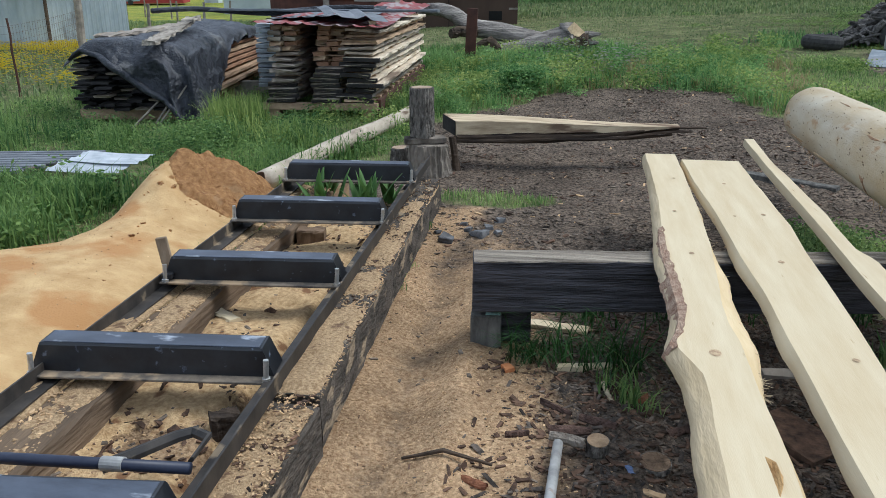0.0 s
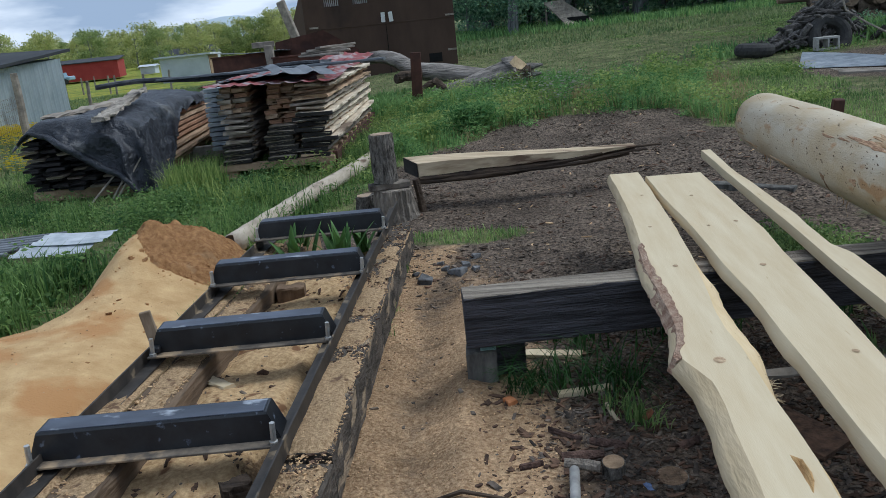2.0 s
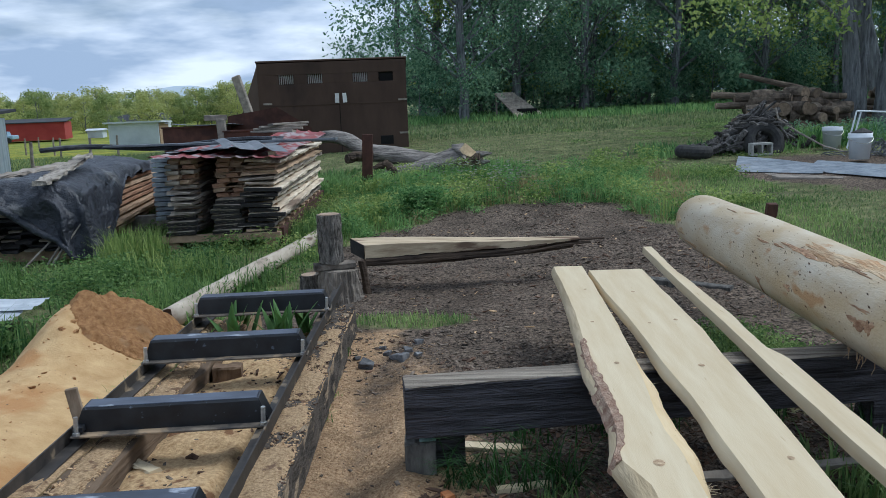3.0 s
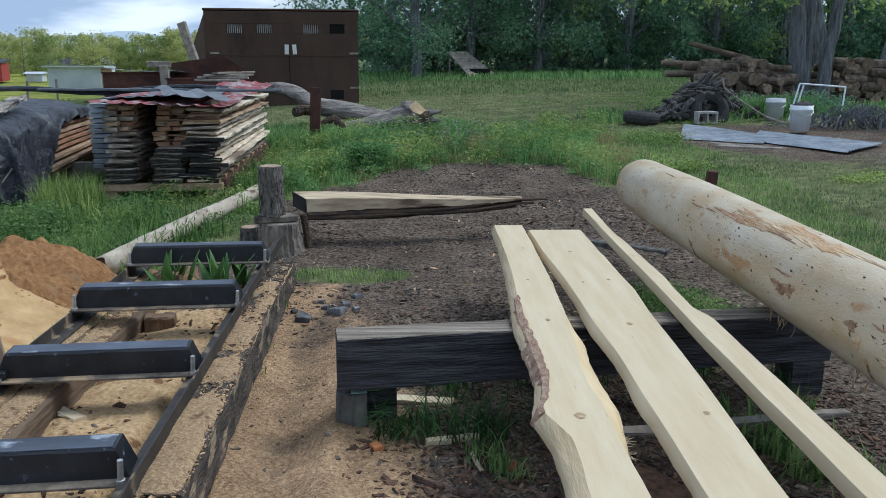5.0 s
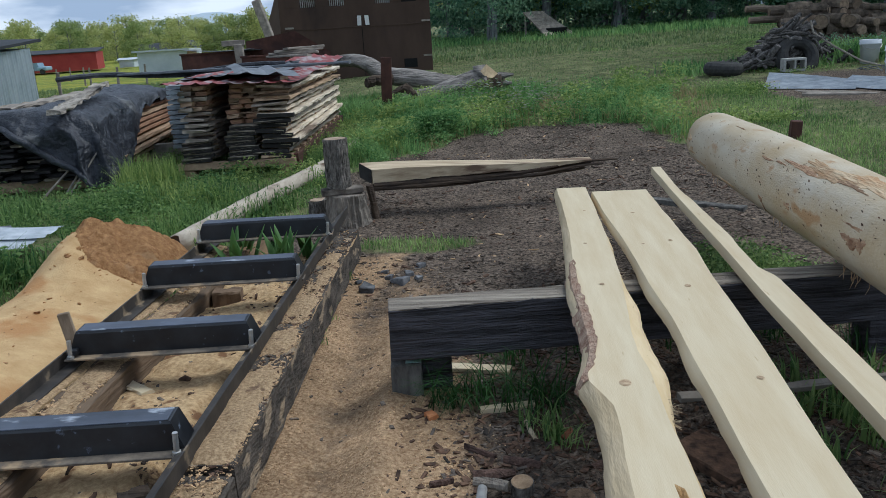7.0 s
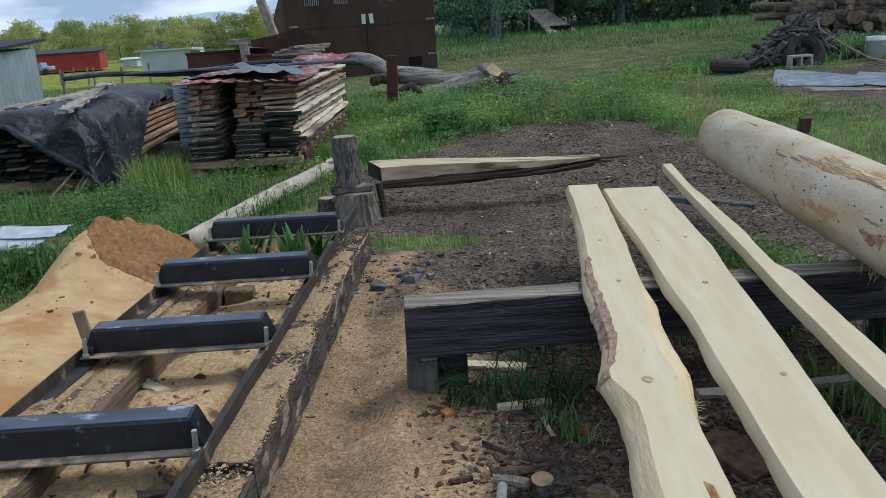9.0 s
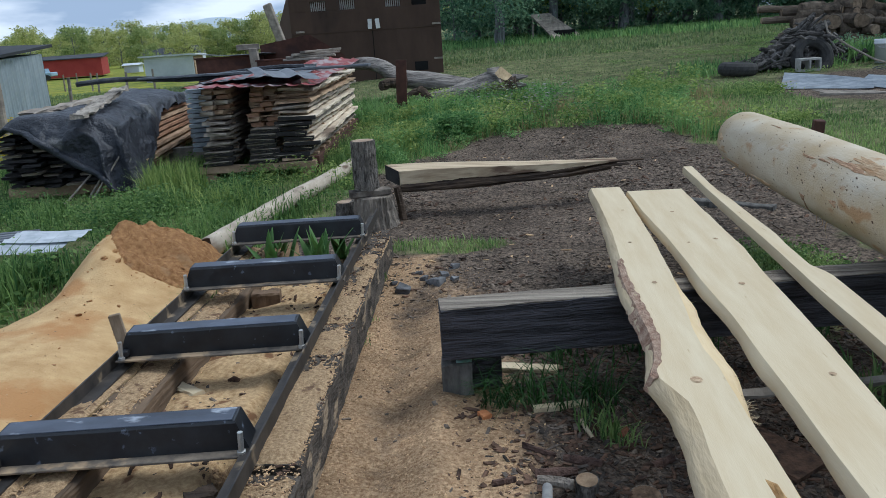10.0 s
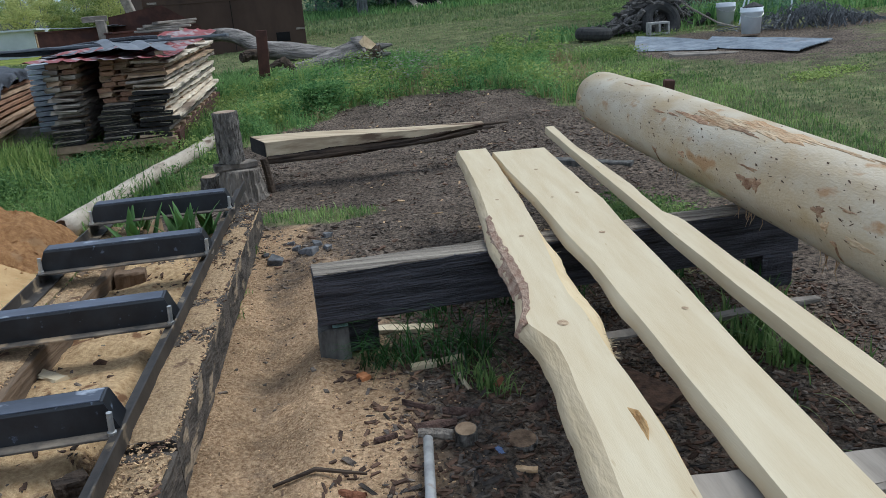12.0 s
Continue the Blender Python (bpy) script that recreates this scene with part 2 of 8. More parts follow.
def ground_material():
    """Sawdust, dark soil and turf, mixed by the painted cover of each place and broken up by noise."""
    m = bpy.data.materials.new("earth")
    m.use_nodes = True
    nd, lk = m.node_tree.nodes, m.node_tree.links
    p = nd["Principled BSDF"]
    p.inputs["Roughness"].default_value, p.inputs["Specular IOR Level"].default_value = 0.95, 0.15
    tc = nd.new("ShaderNodeTexCoord")
    at = nd.new("ShaderNodeAttribute")
    at.attribute_name = "cover"
    sp = nd.new("ShaderNodeSeparateColor")
    lk.new(at.outputs["Color"], sp.inputs["Color"])

    def noise_ramp(scale, c1, c2, lo=0.35, hi=0.65, detail=8.0):
        n = nd.new("ShaderNodeTexNoise")
        n.inputs["Scale"].default_value, n.inputs["Detail"].default_value, n.inputs["Roughness"].default_value = scale, detail, 0.65
        lk.new(tc.outputs["Object"], n.inputs["Vector"])
        r = nd.new("ShaderNodeValToRGB")
        r.color_ramp.elements[0].position, r.color_ramp.elements[0].color = lo, (*c1, 1)
        r.color_ramp.elements[1].position, r.color_ramp.elements[1].color = hi, (*c2, 1)
        lk.new(n.outputs["Fac"], r.inputs["Fac"])
        return n, r.outputs["Color"]

    n_s, sawdust = noise_ramp(55.0, (0.27, 0.163, 0.086), (0.62, 0.445, 0.27), 0.34, 0.66)
    n_d, soil = noise_ramp(34.0, (0.018, 0.015, 0.013), (0.27, 0.212, 0.162), 0.36, 0.68)
    n_g, turf = noise_ramp(5.0, (0.085, 0.105, 0.045), (0.22, 0.225, 0.105))
    n_y, field = noise_ramp(0.35, (0.14, 0.19, 0.035), (0.30, 0.29, 0.045), 0.42, 0.62)
    brk = nd.new("ShaderNodeTexNoise")
    brk.inputs["Scale"].default_value, brk.inputs["Detail"].default_value, brk.inputs["Roughness"].default_value = 9.0, 8.0, 0.7
    lk.new(tc.outputs["Object"], brk.inputs["Vector"])

    def mixed(base, top, weight, width=0.30):
        add = nd.new("ShaderNodeMath")
        add.operation = "ADD"
        lk.new(weight, add.inputs[0])
        lk.new(brk.outputs["Fac"], add.inputs[1])
        mr = nd.new("ShaderNodeMapRange")
        mr.inputs["From Min"].default_value, mr.inputs["From Max"].default_value = 1.0 - width / 2, 1.0 + width / 2
        lk.new(add.outputs[0], mr.inputs["Value"])
        mx = nd.new("ShaderNodeMixRGB")
        lk.new(mr.outputs["Result"], mx.inputs["Fac"])
        lk.new(base, mx.inputs["Color1"])
        lk.new(top, mx.inputs["Color2"])
        return mx.outputs["Color"]

    col = mixed(soil, sawdust, sp.outputs["Red"], 0.5)
    col = mixed(col, turf, sp.outputs["Green"], 0.3)
    col = mixed(col, field, sp.outputs["Blue"], 0.3)
    n_w, worn = noise_ramp(1.7, (0.66, 0.65, 0.64), (1.32, 1.30, 1.28), 0.36, 0.64)
    tint = nd.new("ShaderNodeMixRGB")
    tint.blend_type = "MULTIPLY"
    tint.inputs["Fac"].default_value = 1.0
    lk.new(col, tint.inputs["Color1"])
    lk.new(worn, tint.inputs["Color2"])
    lk.new(tint.outputs["Color"], p.inputs["Base Color"])
    bp = nd.new("ShaderNodeBump")
    bp.inputs["Strength"].default_value, bp.inputs["Distance"].default_value = 1.0, 0.03
    grain = nd.new("ShaderNodeTexNoise")
    grain.inputs["Scale"].default_value, grain.inputs["Detail"].default_value, grain.inputs["Roughness"].default_value = 45.0, 6.0, 0.7
    lk.new(tc.outputs["Object"], grain.inputs["Vector"])
    lk.new(grain.outputs["Fac"], bp.inputs["Height"])
    lk.new(bp.outputs["Normal"], p.inputs["Normal"])
    return m


EARTH = ground_material()
SAWDUST = surface("sawdust", (0.41, 0.26, 0.115), (0.56, 0.39, 0.195), 6.0, rough=0.95, bump=0.40, dist=0.016, c3=(0.40, 0.215, 0.085), spot=0.55, spotscale=1.6, vary=0, fine=4)
STEEL = surface("black_steel", (0.006, 0.007, 0.010), (0.022, 0.024, 0.028), 9.0, rough=0.30, rough2=0.55, bump=0.12, dist=0.003, c3=(0.11, 0.13, 0.17), spot=0.66, spotscale=26.0, spec=0.5)
RAIL = surface("rail_steel", (0.022, 0.020, 0.019), (0.062, 0.053, 0.045), 9.0, rough=0.5, bump=0.25, dist=0.003, c3=(0.22, 0.17, 0.11), spot=0.60, spotscale=7.0)
DUSTY = surface("dusty_steel", (0.05, 0.046, 0.042), (0.20, 0.165, 0.125), 12.0, rough=0.7, bump=0.2, dist=0.003, c3=(0.36, 0.265, 0.165), spot=0.56, spotscale=5.0)
ZINC = surface("zinc_bolt", (0.42, 0.42, 0.41), (0.60, 0.60, 0.58), 40.0, rough=0.4, metal=0.8, bump=0.2, dist=0.002)
NAVY = surface("dark_blue_paint", (0.012, 0.016, 0.035), (0.03, 0.036, 0.06), 9.0, rough=0.35, bump=0.1, dist=0.002, c3=(0.2, 0.17, 0.13), spot=0.68, spotscale=8)
RUST = surface("rusty_steel", (0.048, 0.022, 0.016), (0.105, 0.046, 0.032), 6.0, rough=0.75, bump=0.3, dist=0.004, c3=(0.05, 0.024, 0.02), spot=0.58)
TIE = surface("weathered_tie", (0.022, 0.019, 0.016), (0.125, 0.105, 0.085), 16.0, (1, 0.35, 1), rough=0.92, bump=1.0, dist=0.018, c3=(0.31, 0.24, 0.16), spot=0.57, spotscale=13.0)
TIEBROWN = surface("brown_tie", (0.085, 0.06, 0.04), (0.22, 0.155, 0.10), 11.0, (1, 0.12, 1), rough=0.92, bump=0.9, dist=0.014, c3=(0.36, 0.25, 0.14), spot=0.56, spotscale=4.0)
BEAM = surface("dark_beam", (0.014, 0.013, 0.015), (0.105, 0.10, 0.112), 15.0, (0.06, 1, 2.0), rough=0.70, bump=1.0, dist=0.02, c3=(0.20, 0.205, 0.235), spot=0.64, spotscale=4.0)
# Paler than the beam's sides: light from above is put into the colour.
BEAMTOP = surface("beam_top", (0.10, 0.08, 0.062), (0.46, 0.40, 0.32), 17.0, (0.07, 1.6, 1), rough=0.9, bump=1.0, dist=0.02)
GREYWOOD = surface("grey_wood", (0.15, 0.13, 0.11), (0.34, 0.30, 0.25), 7.0, (1, 0.12, 1), rough=0.9, bump=0.6, dist=0.008)
FRESH = surface("fresh_sawn_pine", (0.53, 0.425, 0.265), (0.61, 0.52, 0.355), 7.0, (2.0, 0.22, 1), rough=0.60, bump=0.25, dist=0.004, vary=0.03, fine=6, c3=(0.40, 0.29, 0.165), spot=0.685, spotscale=22.0)
WANE = surface("waney_edge", (0.44, 0.34, 0.20), (0.58, 0.47, 0.31), 9.0, (1, 0.22, 1), rough=0.8, bump=0.7, dist=0.01, c3=(0.26, 0.13, 0.075), spot=0.63, spotscale=4.0)
PEELED = surface("peeled_log", (0.47, 0.35, 0.195), (0.62, 0.55, 0.425), 4.2, (1, 0.45, 1), rough=0.40, rough2=0.60, bump=0.35, dist=0.010, c3=(0.42, 0.25, 0.115), spot=0.63, spotscale=8.0, fine=6, spec=0.5)
ENDGRAIN = surface("end_grain", (0.42, 0.30, 0.17), (0.60, 0.46, 0.28), 14.0, rough=0.85, bump=0.4, dist=0.006)
BARK = surface("furrowed_bark", (0.028, 0.025, 0.022), (0.37, 0.335, 0.29), 34.0, (1, 1, 0.34), rough=0.95, bump=1.0, dist=0.03)
BARKFAR = surface("grey_bark", (0.07, 0.074, 0.08), (0.27, 0.28, 0.29), 13.0, (1, 1, 0.14), rough=0.95, bump=1.0, dist=0.05)
PALELOG = surface("pale_bare_log", (0.30, 0.25, 0.19), (0.56, 0.49, 0.39), 6.0, (1, 0.35, 1), rough=0.85, bump=0.6, dist=0.012, c3=(0.13, 0.09, 0.06), spot=0.60, spotscale=4.0)
DEADLOG = surface("dead_grey_log", (0.075, 0.068, 0.062), (0.40, 0.36, 0.32), 11.0, (0.16, 1, 1), rough=0.9, bump=1.0, dist=0.03, c3=(0.07, 0.055, 0.045), spot=0.58, spotscale=2.5)
CANT = surface("sawn_cant", (0.30, 0.225, 0.14), (0.57, 0.465, 0.315), 9.0, (0.15, 1.2, 1.4), rough=0.8, bump=0.5, dist=0.008, c3=(0.15, 0.10, 0.065), spot=0.57, spotscale=5.0)
ROTTEN = surface("dark_split_wood", (0.03, 0.022, 0.017), (0.12, 0.085, 0.058), 9.0, (0.12, 1, 1), rough=0.95, bump=1.0, dist=0.02)
STACK = [surface("stacked_board_" + n, a, b, 9.0, (1, 0.15, 1), rough=0.9, bump=0.5, dist=0.006, vary=0.35, island=True) for n, a, b in (
    ("grey", (0.19, 0.16, 0.13), (0.42, 0.36, 0.29)), ("brown", (0.20, 0.11, 0.068), (0.42, 0.25, 0.15)), ("black", (0.014, 0.013, 0.013), (0.04, 0.036, 0.033)), ("tan", (0.28, 0.19, 0.12), (0.50, 0.36, 0.235)))]
PALEBOARD = surface("pale_weathered_board", (0.46, 0.38, 0.28), (0.74, 0.65, 0.51), 9.0, (1, 0.15, 1), rough=0.9, bump=0.5, dist=0.006, vary=0.2, c3=(0.20, 0.15, 0.11), spot=0.60, spotscale=3.0)
REDTIN = surface("red_roof_tin", (0.16, 0.035, 0.035), (0.27, 0.06, 0.06), 5.0, rough=0.45, bump=0.1, dist=0.004, c3=(0.30, 0.25, 0.25), spot=0.50, spotscale=3.0)
GREYTIN = surface("grey_roof_tin", (0.10, 0.11, 0.125), (0.20, 0.215, 0.235), 5.0, rough=0.5, metal=0.15, bump=0.15, dist=0.004, c3=(0.13, 0.09, 0.07), spot=0.62)
GALV = surface("galvanised_sheet", (0.32, 0.38, 0.42), (0.46, 0.52, 0.56), 2.5, (1, 1, 0.4), rough=0.4, metal=0.4, bump=0.1, dist=0.004, c3=(0.24, 0.27, 0.29), spot=0.58, spotscale=1.4)
WHITETIN = surface("white_sheet", (0.17, 0.195, 0.22), (0.36, 0.39, 0.42), 4.0, rough=0.55, bump=0.15, dist=0.004, c3=(0.28, 0.27, 0.26), spot=0.60, spotscale=3.0)
TARP = surface("black_tarp", (0.012, 0.014, 0.019), (0.042, 0.046, 0.058), 3.5, rough=0.34, rough2=0.6, bump=0.8, dist=0.04, c3=(0.10, 0.10, 0.10), spot=0.62, spotscale=2.0, spec=0.4)
SHED = surface("brown_plywood", (0.052, 0.031, 0.021), (0.082, 0.052, 0.037), 1.6, (1, 1, 0.4), rough=0.75, bump=0.15, dist=0.006, c3=(0.036, 0.023, 0.017), spot=0.6, spotscale=0.8)
DARK = surface("dark_opening", (0.006, 0.006, 0.006), (0.012, 0.012, 0.012), 5.0, rough=0.9)
SLATWHITE = surface("pale_slat", (0.66, 0.66, 0.64), (0.78, 0.78, 0.76), 8.0, rough=0.8)
REDBARN = surface("red_barn_siding", (0.30, 0.035, 0.03), (0.40, 0.06, 0.05), 0.5, rough=0.7, bump=0.1)
PALEWALL = surface("pale_siding", (0.46, 0.50, 0.55), (0.60, 0.64, 0.69), 0.8, rough=0.7, bump=0.1)
SLATE = surface("dark_roofing", (0.03, 0.034, 0.04), (0.06, 0.064, 0.07), 0.7, rough=0.85, bump=0.1)
RUBBER = surface("old_tyre_rubber", (0.022, 0.022, 0.022), (0.055, 0.053, 0.05), 14.0, rough=0.75, bump=0.3, dist=0.008)
CONCRETE = surface("concrete", (0.30, 0.29, 0.27), (0.46, 0.45, 0.42), 14.0, rough=0.9, bump=0.4, dist=0.006)
STONE = surface("grey_stone", (0.055, 0.056, 0.06), (0.19, 0.19, 0.192), 18.0, rough=0.9, bump=0.5, dist=0.006, vary=0.3)
BUCKET = surface("white_plastic", (0.62, 0.66, 0.70), (0.74, 0.77, 0.80), 5.0, rough=0.4, bump=0.05, c3=(0.40, 0.38, 0.34), spot=0.66, spotscale=4.0)
PIPEGREY = surface("grey_pipe", (0.22, 0.22, 0.215), (0.42, 0.415, 0.40), 12.0, rough=0.5, bump=0.2, dist=0.003, c3=(0.24, 0.18, 0.12), spot=0.6, spotscale=9)
CHIP = surface("bark_chips", (0.03, 0.019, 0.013), (0.15, 0.088, 0.056), 20.0, rough=0.95, bump=0.6, dist=0.006, vary=0.5, island=True)
PALECHIP = surface("pale_chips", (0.36, 0.23, 0.12), (0.58, 0.41, 0.235), 20.0, rough=0.95, bump=0.4, dist=0.005, vary=0.35, island=True)
GREYCHIP = surface("grey_clods", (0.045, 0.036, 0.028), (0.22, 0.175, 0.135), 22.0, rough=0.95, bump=0.7, dist=0.008, vary=0.45, island=True)
GRASS = leafy("grass_blades", (0.085, 0.17, 0.05), (0.36, 0.47, 0.165), 0.45)
TALL = leafy("tall_weeds", (0.065, 0.175, 0.055), (0.30, 0.47, 0.165), 0.5)
# Grass green with the shade at the rack beam painted into it.
SHADEGRASS = leafy("shaded_grass", (0.018, 0.055, 0.014), (0.05, 0.12, 0.03))
STRAW = leafy("dry_grass", (0.24, 0.19, 0.09), (0.42, 0.34, 0.18))
FLOWER = leafy("yellow_flowers", (0.62, 0.48, 0.02), (0.75, 0.62, 0.05), 0.2)
# Leaf green pushed towards blue, to paint smoky haze without a volume.
LEAF = leafy("hazed_woodland_leaves", (0.075, 0.175, 0.11), (0.30, 0.45, 0.27), 0.6)
LEAFSUN = leafy("spring_leaves", (0.12, 0.21, 0.05), (0.42, 0.50, 0.16), 0.5)
# Treeline greens lifted pale: distance haze and warm sun are in the colour.
LEAFFAR = leafy("hazed_far_leaves", (0.28, 0.34, 0.11), (0.60, 0.60, 0.25), 0.6)
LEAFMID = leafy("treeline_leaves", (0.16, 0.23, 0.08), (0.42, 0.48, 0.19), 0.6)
# Aerial haze is painted into this pale blue; there is no real mist.
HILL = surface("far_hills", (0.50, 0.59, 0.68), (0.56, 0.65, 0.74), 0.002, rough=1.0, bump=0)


# ---- ground: one sheet to the horizon ----
def rise(x, y):
    x, y = np.asarray(x, float), np.asarray(y, float)
    u = 0.55 * x + 0.6 * y - 4.5
    back = 0.95 * np.tanh(0.070 * np.maximum(0, u) / 0.95) * sm(-6, 0, x + 0.15 * y)
    d = np.hypot(x, y)
    left = -0.020 * np.clip(d - 16, 0, 120) * sm(-2.5, -9, x + 0.12 * y)
    return back + left


def sawdust_cover(x, y):
    """How much sawdust lies at a place, 0 to 1."""
    n = 0.5 * fbm(x, y, 1.3, 4, 5)
    mill = sm(0.35, 0.0, np.maximum(np.maximum(x - 0.25, -1.6 - x), np.maximum(y - 3.1, -9)))
    lane = sm(0.85, 0.35, np.abs(x - 0.50) + 0.12 * np.abs(y)) * sm(3.6, 1.6, y)
    near = sm(1.6, 0.7, np.hypot((x - 0.42) / 0.66, (y + 0.9) / 1.5)) * 0.9
    packed = 0.42 * np.exp(-(((x - 0.47 + 0.05 * y) / 0.17) ** 2)) * sm(3.2, 1.8, y)
    return np.clip(np.maximum(np.maximum(mill, lane), near) + 0.45 * n - packed, 0, 1)


def grass_cover(x, y):
    n = 0.9 * fbm(x, y, 0.7, 4, 9) + 0.35 * fbm(x, y, 3.0, 3, 2)
    e = np.hypot((x - 1.35) / 2.05, (y - 5.0) / 4.3) - 1.0         # bare soil round the slab
    near = np.hypot((x - 1.0) / 3.2, (y + 0.6) / 4.2) - 1.0        # trodden yard
    mill = np.maximum(np.maximum(x - 0.4, -1.3 - x), np.maximum(y - 3.0, -9 - y))
    e = np.minimum(np.minimum(e, near), mill * 1.4)
    patch = sm(0.75, 0.3, np.hypot((x - 0.45) / 1.1, (y - 3.55) / 0.45)) * 0.75
    patch = np.maximum(patch, sm(1.0, 0.5, np.hypot((x - 2.75) / 0.55, (y - 2.2) / 1.3)) * 0.8)
    track = sm(1.6, 0.4, np.abs(y - (11.5 + 0.25 * (x - 8)))) * sm(4.5, 7.5, x) * 0.8
    worn = sm(0.05, 0.40, fbm(x, y, 0.55, 4, 19)) * sm(3.2, 4.6, x) * sm(5.0, 6.5, y) * sm(24, 16, y) * 0.75
    track = np.maximum(track, worn)
    cover = np.clip(np.maximum(sm(-0.12, 0.25, e + 0.35 * n), patch + 0.3 * n) - track * (0.6 + n), 0, 1)
    return cover * (1 - 0.92 * sm(1.0, 0.75, np.hypot((x - 7.05) / 1.9, (y - 10.85) / 2.2)))


def height(x, y):
    x, y = np.asarray(x, float), np.asarray(y, float)
    z = rise(x, y)
    close = sm(14, 6, np.hypot(x, y))
    z = z + (0.035 * fbm(x, y, 0.9, 3, 1) + 0.030 * fbm(x, y, 5.0, 4, 3) * (1 - 0.5 * sawdust_cover(x, y))) * (0.25 + 0.75 * close)
    c = 0.47 - 0.05 * y                                     # the wheel track beside the mill
    rut = np.exp(-(((x - c) / 0.13) ** 2)) * sm(3.2, 1.8, y)
    tread = 0.5 + 0.5 * np.sin(y * 46 + 14 * np.abs(x - c))
    z = z - rut * (0.048 + 0.013 * tread)
    z = z + 0.032 * np.exp(-(((x - c - 0.24) / 0.07) ** 2)) * sm(3.0, 1.8, y)
    inside = sm(0.0, 0.12, -0.05 - x) * sm(0.0, 0.12, x + 0.72) * sm(3.4, 2.9, y)
    z = z + inside * (0.105 + 0.06 * fbm(x, y, 3.0, 3, 21))
    z = z - 0.05 * sm(1.35, 1.6, x) * sm(2.5, 2.2, x) * sm(1.1, 0.8, y) * sm(-1.2, -0.6, y)
    return z + 0.01


def graded(inner_a, inner_b, step, outer_a, outer_b, grow=1.12):
    mid = list(np.arange(inner_a, inner_b + step / 2, step))
    lo, hi, s = [], [], step
    p = inner_a
    while p > outer_a:
        s *= grow
        p -= s
        lo.append(p)
    p, s = inner_b, step
    while p < outer_b:
        s *= grow
        p += s
        hi.append(p)
    return np.array(lo[::-1] + mid + hi)


def build_ground():
    xs = graded(-3.6, 3.6, 0.032, -4500, 4500)
    ys = graded(-1.8, 7.0, 0.034, -300, 4600)
    gx, gy = np.meshgrid(xs, ys)
    gz = height(gx, gy)
    rows, cols = gx.shape
    co = np.stack([gx, gy, gz], -1).reshape(-1, 3).astype(np.float32)
    idx = np.arange(rows * cols).reshape(rows, cols)
    fc = np.stack([idx[:-1, :-1], idx[:-1, 1:], idx[1:, 1:], idx[1:, :-1]], -1).reshape(-1, 4)
    me = bpy.data.meshes.new("ground")
    me.from_pydata(co, [], fc)
    me.materials.append(EARTH)
    cov = me.color_attributes.new("cover", "FLOAT_COLOR", "POINT")
    flat = np.stack([sawdust_cover(gx, gy), grass_cover(gx, gy),
                     sm(-10, -16, gx + 0.1 * gy) * sm(9, 13, gy) * 0.9, np.ones_like(gx)], -1)
    cov.data.foreach_set("color", flat.reshape(-1).astype(np.float32))
    me.shade_smooth()
    return tagged(new("ground", me), "yard ground of soil, sawdust and rough turf", "ground", "", "structure")


build_ground()


def z_at(x, y):
    return float(height(np.array([x]), np.array([y]))[0])


# ---- distant hills ----
def hills(name, dist, low, high, seed, label):
    pts = []
    for n in range(121):
        a = radians(-75 + n * 1.0)
        p = n / 120
        k = high * (0.45 + 0.55 * fbm(np.array([n * 0.07]), np.array([seed * 3.1]), 1.0, 5, seed)[0] * 1.6)
        pts.append((dist * math.sin(a), dist * math.cos(a), low + max(20, k)))
    g = Geo()
    g.sheet([[(x, y, -60) for x, y, z in pts], pts, [(x * 1.15, y * 1.15, -60) for x, y, z in pts]])
    tagged(new(name, fix(g.mesh(name, HILL, True))), label, "hills", "", "structure")


hills("backdrop_hills", 3900, 0, 125, 4, "mountains along the far horizon, haze painted as pale blue")


# ---- the sawmill bed on its timbers ----
def rail_x(y):
    return 0.09 - 0.038 * y


def wavy_box(length, w, h, m, seg=14, wob=0.006, c=0.008, end=0.0):
    """A worn timber along local y, with uneven edges."""
    g = Geo()
    ring = [(-w / 2 + c, -h / 2), (w / 2 - c, -h / 2), (w / 2, -h / 2 + c), (w / 2, h / 2 - c), (w / 2 - c, h / 2), (-w / 2 + c, h / 2), (-w / 2, h / 2 - c), (-w / 2, -h / 2 + c)]
    verts, faces = [], []
    for n in range(seg + 1):
        y = -length / 2 + length * n / seg
        for x, z in ring:
            verts.append((x + random.uniform(-wob, wob), y + (random.uniform(-end, end) if n in (0, seg) else 0), z + random.uniform(-wob, wob)))
    k = len(ring)
    for n in range(seg):
        for s in range(k):
            a, b = n * k + s, n * k + (s + 1) % k
            faces.append((a, b, b + k, a + k))
    faces += [tuple(range(k))[::-1], tuple(range(seg * k, seg * k + k))]
    return g.add(verts, faces, m)


def timber(name, a, b, w, h, z_top, mat, label, category="timber", wob=0.006, tilt=0.0):
    """A timber lying from a to b (plan), its top at z_top."""
    a, b = Vector((*a, 0)), Vector((*b, 0))
    d = b - a
    m = Matrix.Translation(((a.x + b.x) / 2, (a.y + b.y) / 2, z_top - h / 2)) @ Matrix.Rotation(math.atan2(d.y, d.x) - math.pi / 2, 4, "Z") @ Matrix.Rotation(tilt, 4, "X")
    return solo(name, wavy_box(d.length, w, h, m, max(6, int(d.length * 9)), wob), mat, label, category)


timber("railroad_tie", (0.155, -0.155), (0.00, 3.28), 0.205, 0.22, 0.235, TIE, "weathered railroad tie with sawdust on top under a mill rail", wob=0.007)
timber("railroad_tie", (0.209, -2.3), (0.164, -0.186), 0.205, 0.22, 0.214, TIE, "weathered railroad tie, butted end to end beside another", wob=0.007)
